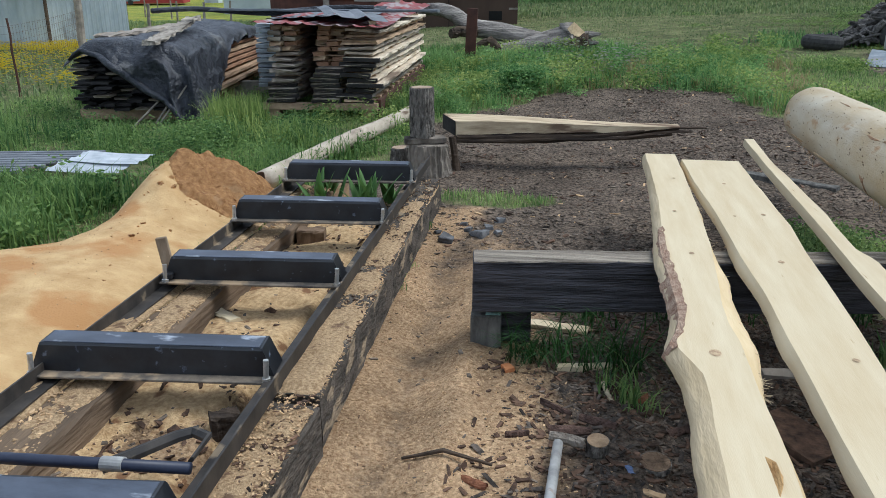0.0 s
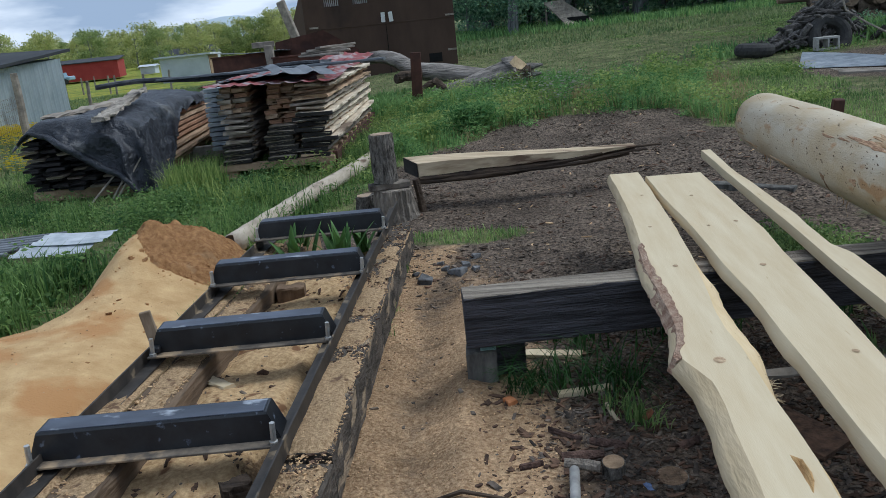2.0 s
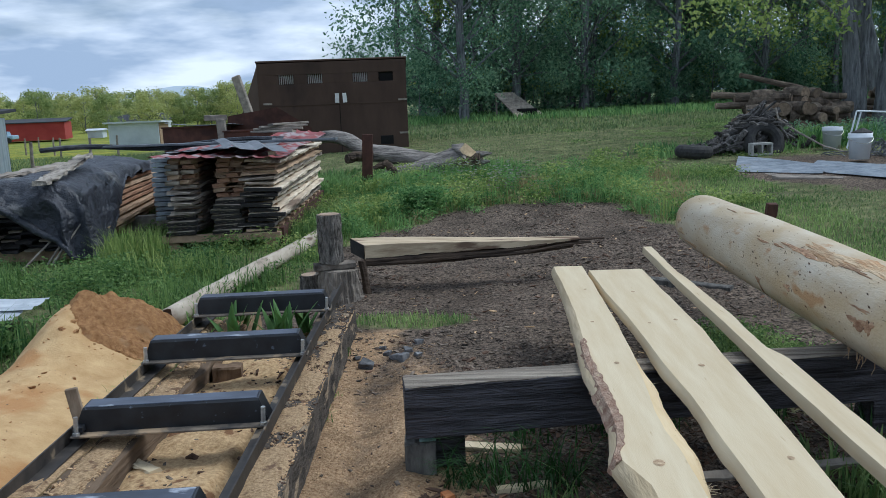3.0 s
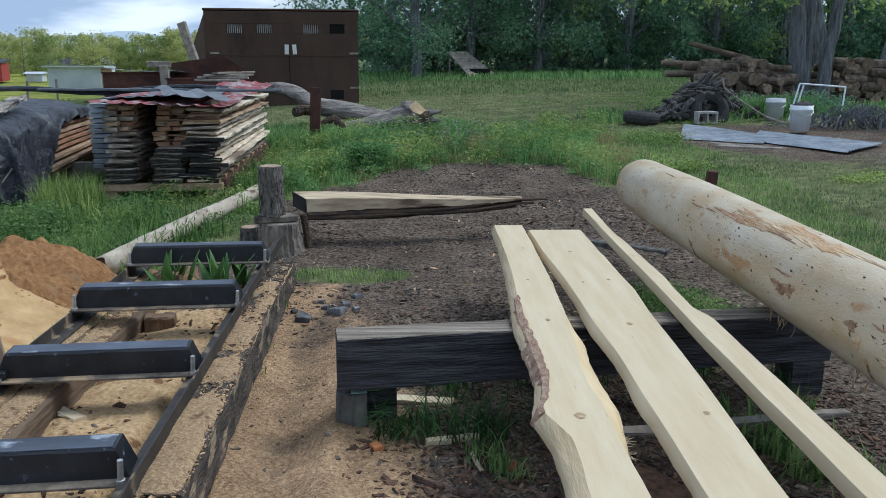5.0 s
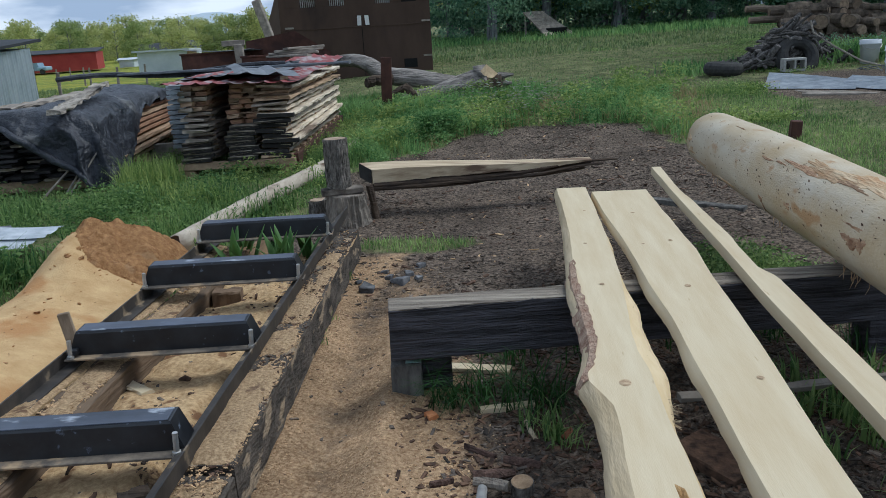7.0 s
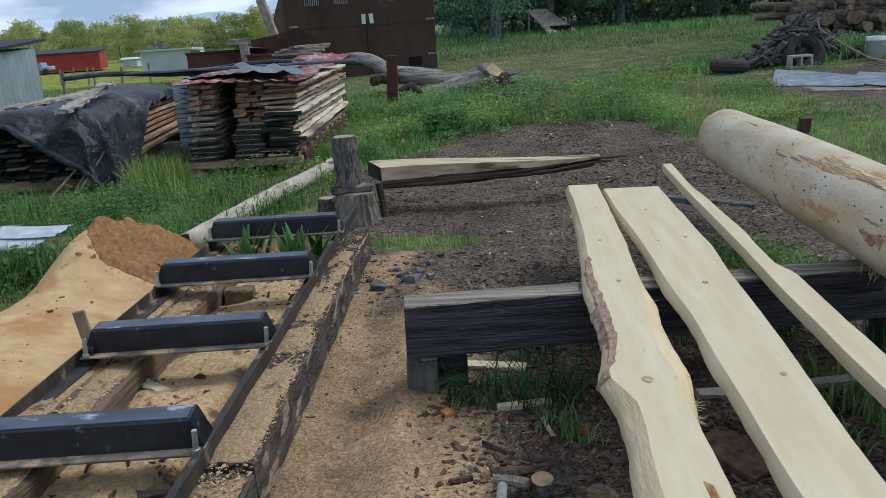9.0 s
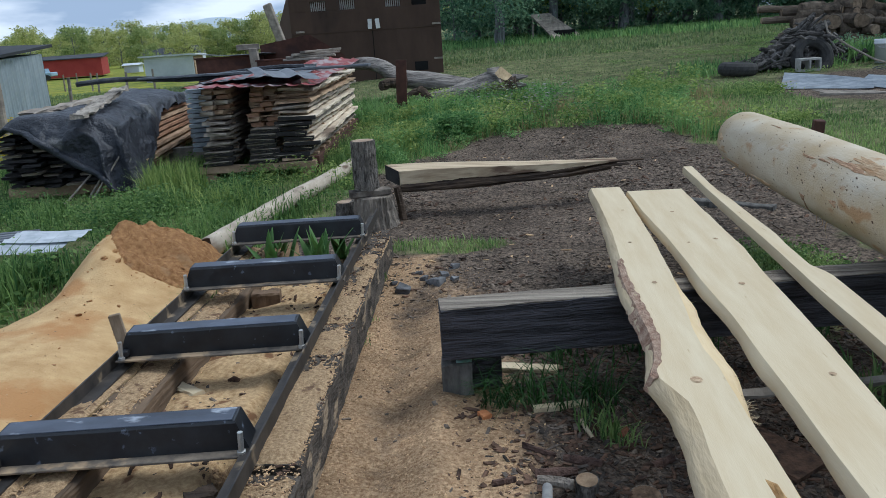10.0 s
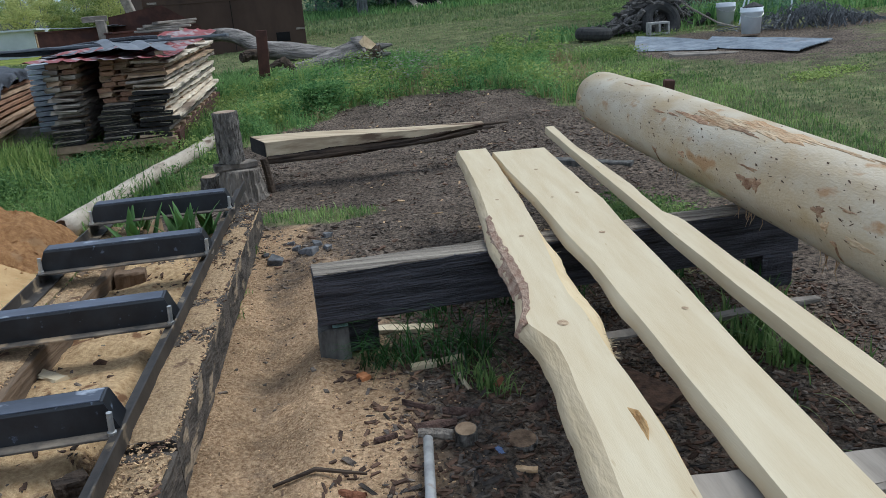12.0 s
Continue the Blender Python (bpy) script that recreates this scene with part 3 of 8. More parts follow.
timber("railroad_tie", (-0.62, -2.3), (-0.74, 3.30), 0.20, 0.20, 0.205, TIEBROWN, "sawdust-covered railroad tie under the far mill rail", wob=0.007)


def angle_rail(x0, x1, y0, y1, z0, z1, side):
    """An angle iron: an upright flange and a flat one pointing inwards."""
    g = Geo()
    for (ax, bx, az, bz) in ((0, 0.008, 0, 0.068), (0.008, 0.075, 0, 0.008)):
        v = []
        for x, y, z in ((x0, y0, z0), (x1, y1, z1)):
            for dx, dz in ((ax, az), (bx, az), (bx, bz), (ax, bz)):
                v.append((x - side * dx, y, z + dz))
        g.add(v, [(0, 1, 5, 4), (1, 2, 6, 5), (2, 3, 7, 6), (3, 0, 4, 7), (0, 3, 2, 1), (4, 5, 6, 7)])
    return g


mill = thing("sawmill_bed", (-0.4, 1.0, 0.22), "black steel sawmill bed with cross bunks on timber sleepers", "sawmill")
part("rail", angle_rail(rail_x(-2.0) + 0.005, rail_x(3.62) + 0.005, -2.0, 3.62, 0.236, 0.262, 1), RAIL, mill, "scraped steel angle rail")
part("rail", angle_rail(-0.86 - 0.028 * -2, -0.86 - 0.028 * 3.3, -2.0, 3.3, 0.210, 0.245, -1), RAIL, mill, "scraped steel angle rail dusted with sawdust")


def bunk(y, z, left, right, skew, tilt):
    """A cross bunk: a black folded beam with slanted ends on a flat base, bolts at both ends."""
    L = right - left
    m = Matrix.Translation(((left + right) / 2, y, z)) @ Matrix.Rotation(skew, 4, "Z") @ Matrix.Rotation(-tilt, 4, "Y")
    hh = 0.115
    b = Geo()
    n = 10
    ring = [(-0.068, -hh), (-0.062, -0.010), (-0.056, 0.0), (0.056, 0.0), (0.062, -0.010), (0.068, -hh)]
    verts, faces = [], []
    for i in range(n + 1):
        u = i / n
        for yy, zz in ring:
            slope = 0.045 * (-zz / hh)
            xx = (-L / 2 - slope) * (1 - u) + (L / 2 + slope) * u
            verts.append((xx, yy + random.uniform(-0.0012, 0.0012), zz + random.uniform(-0.0012, 0.0012)))
    k = len(ring)
    for i in range(n):
        for j in range(k - 1):
            a = i * k + j
            faces.append((a, a + 1, a + 1 + k, a + k))
        faces.append((i * k + k - 1, i * k, (i + 1) * k, (i + 1) * k + k - 1))
    faces += [tuple(range(k)), tuple(reversed(range(n * k, n * k + k)))]
    b.add(verts, faces, m)
    body = part("bunk", b, STEEL, mill, "black painted steel cross bunk, scuffed on top")
    # Thin top plate: real scuffs, plus the sky's reflection painted in blue-grey.
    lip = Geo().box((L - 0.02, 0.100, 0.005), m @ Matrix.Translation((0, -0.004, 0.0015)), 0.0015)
    part("worn_top", lip, surface_lip, body, "scuffed top face with the sky's blue-grey sheen painted on")
    base = Geo().box((L + 0.10, 0.185, 0.010), m @ Matrix.Translation((0, -0.025, -hh - 0.005)), 0.002)
    part("base_plate", base, DUSTY, body, "flat steel base plate under sawdust")
    for x in (-L / 2 - 0.025, L / 2 + 0.02):
        g = Geo().tube([(x, -0.098, -hh), (x, -0.098, -hh + 0.012), (x, -0.098, -hh + 0.013)], [0.018, 0.018, 0.012], 6, m)
        g.tube([(x, -0.098, -hh + 0.010), (x + 0.004, -0.100, -hh + 0.088)], [0.011, 0.0105], 10, m)
        part("bolt", g, ZINC, body, "zinc bolt standing up")


# Blue-grey base paints the sky's sheen on black steel; pale spots are scuffs.
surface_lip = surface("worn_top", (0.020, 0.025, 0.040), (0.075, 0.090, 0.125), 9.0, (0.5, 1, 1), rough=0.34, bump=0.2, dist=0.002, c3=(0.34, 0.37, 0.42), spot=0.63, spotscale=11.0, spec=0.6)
for by, bz, bl, br in ((-0.985, 0.350, -0.79, 0.055), (-0.045, 0.368, -0.865, 0.00), (0.905, 0.392, -0.815, -0.01), (1.885, 0.418, -0.880, -0.025), (2.835, 0.437, -0.905, -0.050)):
    bunk(by, bz, bl, br, radians(7.0), radians(-0.6))

# log stop on the second bunk, brace pipe and bracket at the near end
part("log_stop", Geo().box((0.055, 0.022, 0.19), pose(-0.835, 0.80, 0.40, 0, -8, 14), 0.004), surface("tan_stop", (0.16, 0.115, 0.075), (0.34, 0.26, 0.18), 14, (1, 1, 0.3), rough=0.85, bump=0.4), mill, "brown flat log stop")
part("log_stop_foot", Geo().box((0.05, 0.09, 0.03), pose(-0.825, 0.80, 0.305, 0, 0, 8), 0.004), STEEL, mill)
pipe = part("brace_pipe", Geo().tube([(-0.95, -0.80, 0.285), (0.045, -0.735, 0.292)], [0.019, 0.019], 16), NAVY, mill, "dark blue brace pipe", True)
part("collar", Geo().tube([(-0.235, -0.752, 0.290), (-0.165, -0.748, 0.2905)], [0.0235, 0.0235], 16), PIPEGREY, pipe, "grey clamp collar")
br = Geo().tube([(-0.28, -0.70, 0.235), (-0.10, -0.54, 0.27), (-0.04, -0.50, 0.275)], [0.024, 0.022, 0.018], 6, flat=0.5)
br.tube([(-0.06, -0.51, 0.275), (0.02, -0.56, 0.29), (0.03, -0.70, 0.295)], [0.018, 0.02, 0.016], 6, flat=0.5)
part("bracket", br, RAIL, mill, "grey bent bracket")

blk = timber("timber_block", (-0.60, 2.02), (-0.43, 2.05), 0.11, 0.13, 0.175, surface("brown_block", (0.10, 0.065, 0.04), (0.22, 0.15, 0.095), 12, rough=0.9, bump=0.4), "square brown timber block between the mill timbers", "block")
timber("timber_block", (-0.15, -0.22), (-0.06, -0.16), 0.07, 0.10, 0.16, ROTTEN, "short dark block under the mill rail", "block")
timber("wood_wedge", (-0.60, 0.82), (-0.46, 0.72), 0.07, 0.02, 0.12, FRESH, "pale sawn wedge lying in the sawdust", "wood scrap")


# ---- sawdust pile ----
def pile_height(x, y):
    n = fbm(x, y, 1.1, 4, 31)
    z = 0.38 * np.exp(-(((x + 1.74 + 0.10 * n) / 0.31) ** 2 + ((y - 2.75) / 0.50) ** 2))
    z = z + 0.13 * np.exp(-(((x + 1.72) / 0.32) ** 2 + ((y - 2.0) / 0.50) ** 2))
    z = z + 0.24 * np.exp(-(((x + 1.45) / 0.30) ** 2 + ((y - 3.05) / 0.45) ** 2))
    z = z + 0.20 * np.exp(-(((x + 2.15) / 0.50) ** 2 + ((y - 0.9) / 0.75) ** 2))
    z = z + 0.17 * np.exp(-(((x + 1.45) / 0.45) ** 2 + ((y - 0.6) / 1.3) ** 2))
    z = z + 0.16 * np.exp(-(((x + 1.3) / 0.5) ** 2 + ((y + 1.0) / 0.8) ** 2))
    z = z * sm(-0.86, -1.25, x + 0.03 * y) + (0.10 * sm(-0.80, -1.05, x) - 0.02) * sm(3.2, 2.3, y)
    far = sm(1.3, 2.0, y)
    z = z - (0.22 + 0.2 * far) * np.maximum(sm(0.0, 1.0, (-2.25 + 0.28 * far - x - (0.25 - 0.1 * far) * n) / (0.75 - 0.35 * far)), sm(-1.3, -2.1, y + 0.25 * n))
    steep = sm(0.12, 0.35, z) * sm(1.2, 2.2, y)
    return z + 0.030 * n * sm(0.05, 0.2, z) - 0.10 * np.maximum(0, fbm(x, y, 4.0, 4, 7)) * steep * (0.3 + 0.7 * sm(-1.9, -1.5, x))


def build_pile():
    xs, ys = np.arange(-3.9, -0.84, 0.03), np.arange(-2.2, 4.3, 0.03)
    gx, gy = np.meshgrid(xs, ys)
    gz = pile_height(gx, gy) - 0.05 + 0.01 * fbm(gx, gy, 9, 3, 3)
    rows, cols = gx.shape
    idx = np.arange(rows * cols).reshape(rows, cols)
    me = bpy.data.meshes.new("sawdust_pile")
    me.from_pydata(np.stack([gx, gy, gz], -1).reshape(-1, 3), [], np.stack([idx[:-1, :-1], idx[:-1, 1:], idx[1:, 1:], idx[1:, :-1]], -1).reshape(-1, 4))
    me.materials.append(SAWDUST)
    me.shade_smooth()
    tagged(new("sawdust_pile", me), "heap of pale orange sawdust beside the mill bed", "sawdust", "", "stuff")


build_pile()
OLDDUST = surface("old_sawdust", (0.28, 0.13, 0.048), (0.54, 0.30, 0.125), 24.0, rough=0.95, bump=0.9, dist=0.02, c3=(0.46, 0.28, 0.14), spot=0.60, spotscale=4.0, vary=0, fine=3)


def crust():
    """Older, darker, crumbly sawdust over one flank of the heap."""
    xs, ys = np.arange(-2.12, -0.96, 0.016), np.arange(2.1, 3.85, 0.016)
    gx, gy = np.meshgrid(xs, ys)
    inside = 1 - np.hypot((gx + 1.48 + 0.22 * (gy - 2.9)) / 0.52, (gy - 3.02) / 0.68) + 0.22 * fbm(gx, gy, 3.0, 4, 61)
    flank = pile_height(gx, gy) - 0.05
    gz = flank - 0.03 + 0.065 * sm(0.0, 0.3, inside) + 0.075 * fbm(gx, gy, 9.0, 5, 62) * sm(0.0, 0.25, inside)
    gz = np.where(inside > 0.12, np.maximum(gz, flank + 0.006), gz)
    rows, cols = gx.shape
    idx = np.arange(rows * cols).reshape(rows, cols)
    me = bpy.data.meshes.new("sawdust_crust")
    me.from_pydata(np.stack([gx, gy, gz], -1).reshape(-1, 3), [], np.stack([idx[:-1, :-1], idx[:-1, 1:], idx[1:, 1:], idx[1:, :-1]], -1).reshape(-1, 4))
    me.materials.append(OLDDUST)
    me.shade_smooth()
    tagged(new("sawdust_crust", me), "older dark orange crumbly sawdust on the heap", "sawdust", "", "stuff")


crust()


# ---- lumber rack: beams, fresh boards, peeled log ----


def rack_beam():
    g = thing("rack_beam", (0.69, 0.95, 0.2), "thick dark weathered timber beam carrying fresh boards", "timber")
    a, b = Vector((0.685, 0.875)), Vector((3.15, 1.235))
    d = b - a
    m = Matrix.Translation(((a.x + b.x) / 2, (a.y + b.y) / 2, 0.333)) @ Matrix.Rotation(math.atan2(d.y, d.x), 4, "Z") @ Matrix.Rotation(-math.pi / 2, 4, "Z")
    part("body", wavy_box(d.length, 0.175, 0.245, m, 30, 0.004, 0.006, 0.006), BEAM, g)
    # Thin slab on top carries the painted-in lighter tone.
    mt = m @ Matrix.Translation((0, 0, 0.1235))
    part("top_face", wavy_box(d.length - 0.004, 0.165, 0.008, mt, 30, 0.002, 0.003), BEAMTOP, g, "grey top face, coloured paler for light from above")


rack_beam()
OLDBLOCK = surface("old_block", (0.045, 0.043, 0.04), (0.20, 0.19, 0.17), 16.0, (1, 1, 0.3), rough=0.9, bump=0.7, dist=0.01)
timber("timber_block", (0.675, 0.898), (0.82, 0.908), 0.13, 0.17, 0.168, OLDBLOCK, "dark square block under a beam end", "block", 0.003)
timber("timber_block", (0.72, 0.96), (0.95, 1.0), 0.12, 0.20, 0.205, BEAM, "dark square block under the beam", "block", 0.003)
solo("paper_tag", Geo().box((0.075, 0.035, 0.002), pose(0.785, 0.868, 0.174, 0, 0, 6), 0.0005), surface("tag_green", (0.30, 0.52, 0.48), (0.55, 0.68, 0.64), 30, rough=0.6), "small pale green printed tag on a timber block", "tag")
timber("support_timber", (1.50, -1.10), (3.20, -1.00), 0.15, 0.16, 0.462, GREYWOOD, "grey timber support under fresh boards")
timber("skid_timber", (2.43, 4.74), (3.24, 4.20), 0.10, 0.07, 0.062, OLDBLOCK, "grey timber skid lying on bare soil by the log")
timber("support_block", (1.55, -1.09), (1.72, -1.08), 0.16, 0.34, 0.302, GREYWOOD, "rough block under a support", "block")
timber("support_block", (3.0, -1.02), (3.18, -1.0), 0.16, 0.34, 0.302, GREYWOOD, "rough block under a support", "block")
timber("support_block", (2.95, 1.20), (3.12, 1.22), 0.16, 0.24, 0.21, BEAM, "dark block under a beam", "block")
timber("wood_strip", (1.95, 0.55), (3.05, 0.74), 0.05, 0.03, 0.13, GREYWOOD, "pale thin strip lying under the boards", "wood strip")


def board(name, y0, y1, left, right, z, thick, wane_l, wane_r, label, bow=0.0, rag=0.010, right_mat=None):
    """A sawn board along y; left and right give the top edges' x, the wanes how far the lower edges stand out."""
    n = 90
    ys = np.linspace(y0, y1, n + 1)
    L, R, WL, WR = (np.interp(ys, *zip(*k)) for k in (left, right, wane_l, wane_r))
    wob = lambda s, a: a * fbm(ys, ys * 0 + s, 3.2, 4, int(s * 7))
    L, R = L + wob(1.3, rag), R + wob(2.7, rag)
    WL, WR = np.maximum(0.002, WL + wob(5.1, 0.016) * (WL > 0.01)), np.maximum(0.002, WR + wob(6.3, 0.016) * (WR > 0.01))
    g = thing(name, ((left[0][1] + right[0][1]) / 2, (y0 + y1) / 2, z - thick), label, "board", "fresh sawn boards")
    top, edge = Geo(), Geo()
    v, f = [], []
    for i in range(n + 1):
        zz = z + bow * math.sin(math.pi * i / n)
        v += [(L[i], ys[i], zz), (R[i], ys[i], zz), (R[i] + WR[i], ys[i], zz - thick), (L[i] - WL[i], ys[i], zz - thick)]
    for i in range(n):
        a = 4 * i
        f += [(a, a + 1, a + 5, a + 4), (a + 2, a + 3, a + 7, a + 6)]
    f += [(0, 3, 2, 1), (4 * n, 4 * n + 1, 4 * n + 2, 4 * n + 3)]
    top.add(v, f)
    for side, (i0, i1), w in ((0, (0, 3), WL), (1, (1, 2), WR)):
        e = Geo()
        vv, ff = [], []
        for i in range(n + 1):
            a, b = Vector(v[4 * i + i0]), Vector(v[4 * i + i1])
            o = Vector((-1 if side == 0 else 1, 0, 0)) * (0.25 * w[i] + 0.0015)
            vv += [a, a.lerp(b, 0.33) + o * (1 + random.uniform(-.12, .12)), a.lerp(b, 0.7) + o * (1 + random.uniform(-.12, .12)), b]
        for i in range(n):
            for j in range(3):
                q = 4 * i + j
                ff.append((q, q + 1, q + 5, q + 4))
        e.add(vv, ff)
        part("edge", e, right_mat if side and right_mat else WANE if np.mean(w) > 0.035 else FRESH, g, "waney edge with bits of bark" if np.mean(w) > 0.035 else "", True)
    part("face", top, FRESH, g, "smooth pale sawn face")
    return g, ys, L, R


def knot(x, y, z, rx, ry, parent, dark=False):
    g = Geo()
    ring = [(x + rx * math.cos(a) * random.uniform(.9, 1.1), y + ry * math.sin(a) * random.uniform(.9, 1.1)) for a in np.linspace(0, 2 * math.pi, 15)[:-1]]
    for s, zz in ((1.0, 0.0012), (0.72, 0.0022)):
        g.add([(x + (px - x) * s, y + (py - y) * s, z + zz) for px, py in ring], [tuple(range(14))])
    part("knot", g.mesh("knot", KNOT), KNOT, parent, "round brown knot")


KNOT = surface("knot_wood", (0.26, 0.17, 0.095), (0.50, 0.38, 0.245), 60.0, rough=0.7, bump=0.3, dist=0.003)
TOPZ = 0.530
B1_LEFT = [(-1.75, 1.53), (-1.16, 1.536), (-0.86, 1.552), (-0.5, 1.569), (-0.33, 1.566), (-0.21, 1.529), (-0.12, 1.498), (0.0, 1.535), (0.08, 1.552), (0.23, 1.567), (0.66, 1.564), (0.88, 1.555), (1.33, 1.57), (1.76, 1.591), (3.02, 1.596)]
B1_RIGHT = [(-1.75, 1.69), (-1.19, 1.706), (-0.78, 1.723), (-0.45, 1.716), (-0.28, 1.719), (-0.08, 1.722), (0.1, 1.703), (0.35, 1.717), (0.65, 1.738), (1.0, 1.765), (1.43, 1.775), (1.97, 1.788), (3.02, 1.796)]
BAST = surface("yellow_bast", (0.52, 0.385, 0.20), (0.62, 0.50, 0.31), 12.0, (1, 0.2, 1), rough=0.8, bump=0.6, dist=0.008, c3=(0.30, 0.17, 0.08), spot=0.62, spotscale=9.0)
b1, *_ = board("sawn_board", -1.75, 3.02, B1_LEFT, B1_RIGHT, TOPZ, 0.058,
               [(-1.75, 0.056), (-0.6, 0.060), (-0.33, 0.064), (-0.11, 0.030), (0.12, 0.048), (0.64, 0.048), (1.0, 0.040), (1.44, 0.042), (1.94, 0.038), (2.5, 0.018), (3.02, 0.025)],
               [(-1.75, 0.010), (-0.5, 0.018), (-0.3, 0.042), (-0.1, 0.058), (0.1, 0.068), (0.4, 0.055), (0.7, 0.048), (1.0, 0.014), (3.02, 0.008)],
               "live-edge fresh pine board with bark on its edge, resting on beams", rag=0.007, right_mat=BAST)
b2, *_ = board("sawn_board", -1.75, 2.86, [(-1.75, 1.885), (-0.92, 1.883), (-0.39, 1.884), (0.17, 1.886), (0.44, 1.889), (0.86, 1.872), (1.17, 1.871), (1.65, 1.862), (2.23, 1.832), (2.86, 1.825)],
               [(-1.75, 2.085), (-1.11, 2.092), (-0.82, 2.10), (-0.57, 2.105), (-0.16, 2.13), (0.29, 2.151), (0.68, 2.161), (0.96, 2.168), (1.37, 2.193), (1.66, 2.187), (2.08, 2.191), (2.21, 2.185), (2.86, 2.188)], TOPZ, 0.055,
               [(-1.75, 0.006), (0, 0.016), (2.86, 0.006)], [(-1.75, 0.004), (2.86, 0.004)], "wide straight-edged fresh pine board resting on beams", rag=0.003)
b3, *_ = board("sawn_board", -1.6, 3.66, [(-1.6, 2.318), (-0.86, 2.318), (0.0, 2.314), (0.39, 2.314), (0.82, 2.318), (1.24, 2.328), (1.76, 2.335), (2.49, 2.338), (3.66, 2.362)],
               [(-1.6, 2.425), (-0.72, 2.427), (0.5, 2.43), (0.88, 2.436), (1.02, 2.395), (1.39, 2.402), (1.57, 2.415), (2.12, 2.412), (2.4, 2.41), (2.75, 2.398), (2.94, 2.402), (3.66, 2.43)], TOPZ + 0.004, 0.056,
               [(-1.6, 0.004), (3.68, 0.003)], [(-1.6, 0.01), (3.68, 0.006)], "narrow wavy-edged fresh pine board resting on beams", rag=0.004)
for x, y, rx, ry, who in ((1.625, -0.165, 0.020, 0.026, b1), (1.665, 0.86, 0.012, 0.016, b1), (1.655, 1.55, 0.01, 0.012, b1), (1.72, 2.3, 0.01, 0.012, b1), (2.03, 0.80, 0.014, 0.018, b2),
                          (2.10, 1.55, 0.012, 0.018, b2), (2.0, 2.2, 0.012, 0.014, b2), (1.95, 1.5, 0.008, 0.011, b2), (2.06, -0.15, 0.012, 0.015, b2)):
    knot(x, y, TOPZ, rx, ry, who)
# torn bark pocket near the live edge
tp = Geo().tube([(1.662, -0.94, TOPZ - 0.004), (1.668, -0.90, TOPZ - 0.003), (1.672, -0.86, TOPZ - 0.002), (1.668, -0.81, TOPZ - 0.003), (1.66, -0.765, TOPZ - 0.004)], [0.006, 0.017, 0.023, 0.016, 0.004], 14, rough=0.3, flat=0.3)
part("bark_pocket", tp, surface("torn_grain", (0.32, 0.17, 0.06), (0.58, 0.38, 0.17), 30, (1, 0.3, 1), rough=0.9, bump=0.8, dist=0.01), b1, "torn orange grain pocket")


LOG_Y0, LOG_LEN = -2.2, 6.25


def log_surface(y, el, lift=0.0):
    """A place on the peeled log: el is the angle above its level flank that faces the mill."""
    u = (y - LOG_Y0) / LOG_LEN
    r = 0.214 + 0.012 * u + 0.004 * math.sin(9 * u + 1.2)
    r *= 1 + 0.010 * math.sin(3 * el + 0.8 + u * 3.5) + 0.006 * math.sin(7 * el + 2.1 + u * 14.0) + 0.004 * math.sin(13 * el + u * 41)
    r += lift
    return (2.898 + 0.012 * math.sin(2.1 * u + 1) + 0.02 * u - r * math.cos(el), y, 0.689 + 0.01 * math.sin(3 * u) - 0.024 * u * u + r * math.sin(el))


def peeled_log():
    n, seg = 110, 60
    root = thing("peeled_log", (2.9, 0.9, 0.47), "thick pale debarked log with brown scars on rack beams", "log")
    v = [log_surface(LOG_Y0 + LOG_LEN * i / n, 2 * math.pi * k / seg, -0.014 if i in (0, n) else -0.004 if i in (1, n - 1) else 0.0) for i in range(n + 1) for k in range(seg)]
    f = [(i * seg + k, i * seg + (k + 1) % seg, (i + 1) * seg + (k + 1) % seg, (i + 1) * seg + k) for i in range(n) for k in range(seg)]
    f += [tuple(range(seg)), tuple(range(n * seg, n * seg + seg))]
    part("trunk", Geo().add(v, f), PEELED, root, "", True)
    rr = random.Random(8)
    flecks = Geo()
    for _ in range(900):           # dark beetle marks and clinging bark flakes
        y, el = LOG_Y0 + LOG_LEN * rr.random(), rr.gauss(0.25, 0.75)
        s = rr.choice((0.0012, 0.0016, 0.002, 0.002, 0.0025, 0.003, 0.003, 0.004, 0.006))
        q = [log_surface(y + s * rr.uniform(.5, 2.4) * a + s * b, el + s * 4.5 * rr.uniform(.3, 1.0) * b, 0.0016) for a, b in ((-1, -1), (1, -1), (1, 1), (-1, 1))]
        flecks.add(q, [(0, 1, 2, 3)])
    for _ in range(100):            # thin brown dashes of inner bark
        y, el = rr.uniform(-1.2, 4.0), rr.gauss(0.35, 0.7)
        L, w, t = rr.uniform(0.004, 0.018), rr.uniform(0.0008, 0.0025), rr.uniform(-0.9, 0.9)
        q = [log_surface(y + L * (a * math.cos(t) - 0.25 * b * math.sin(t)), el + 4.5 * (L * a * math.sin(t) + w * b), 0.0016) for a, b in ((-1, -.6), (0.2, -1), (1, 0), (0.1, 1), (-1, .6))]
        flecks.add(q, [(0, 1, 2, 3, 4)])
    tagged(part("bark_flecks", flecks.mesh("bark_flecks", FLECK), FLECK, root, "dark flecks of bark"), kind="stuff")


FLECK = surface("bark_fleck", (0.03, 0.02, 0.014), (0.12, 0.065, 0.038), 30, rough=0.9, island=True, vary=0.4)
peeled_log()


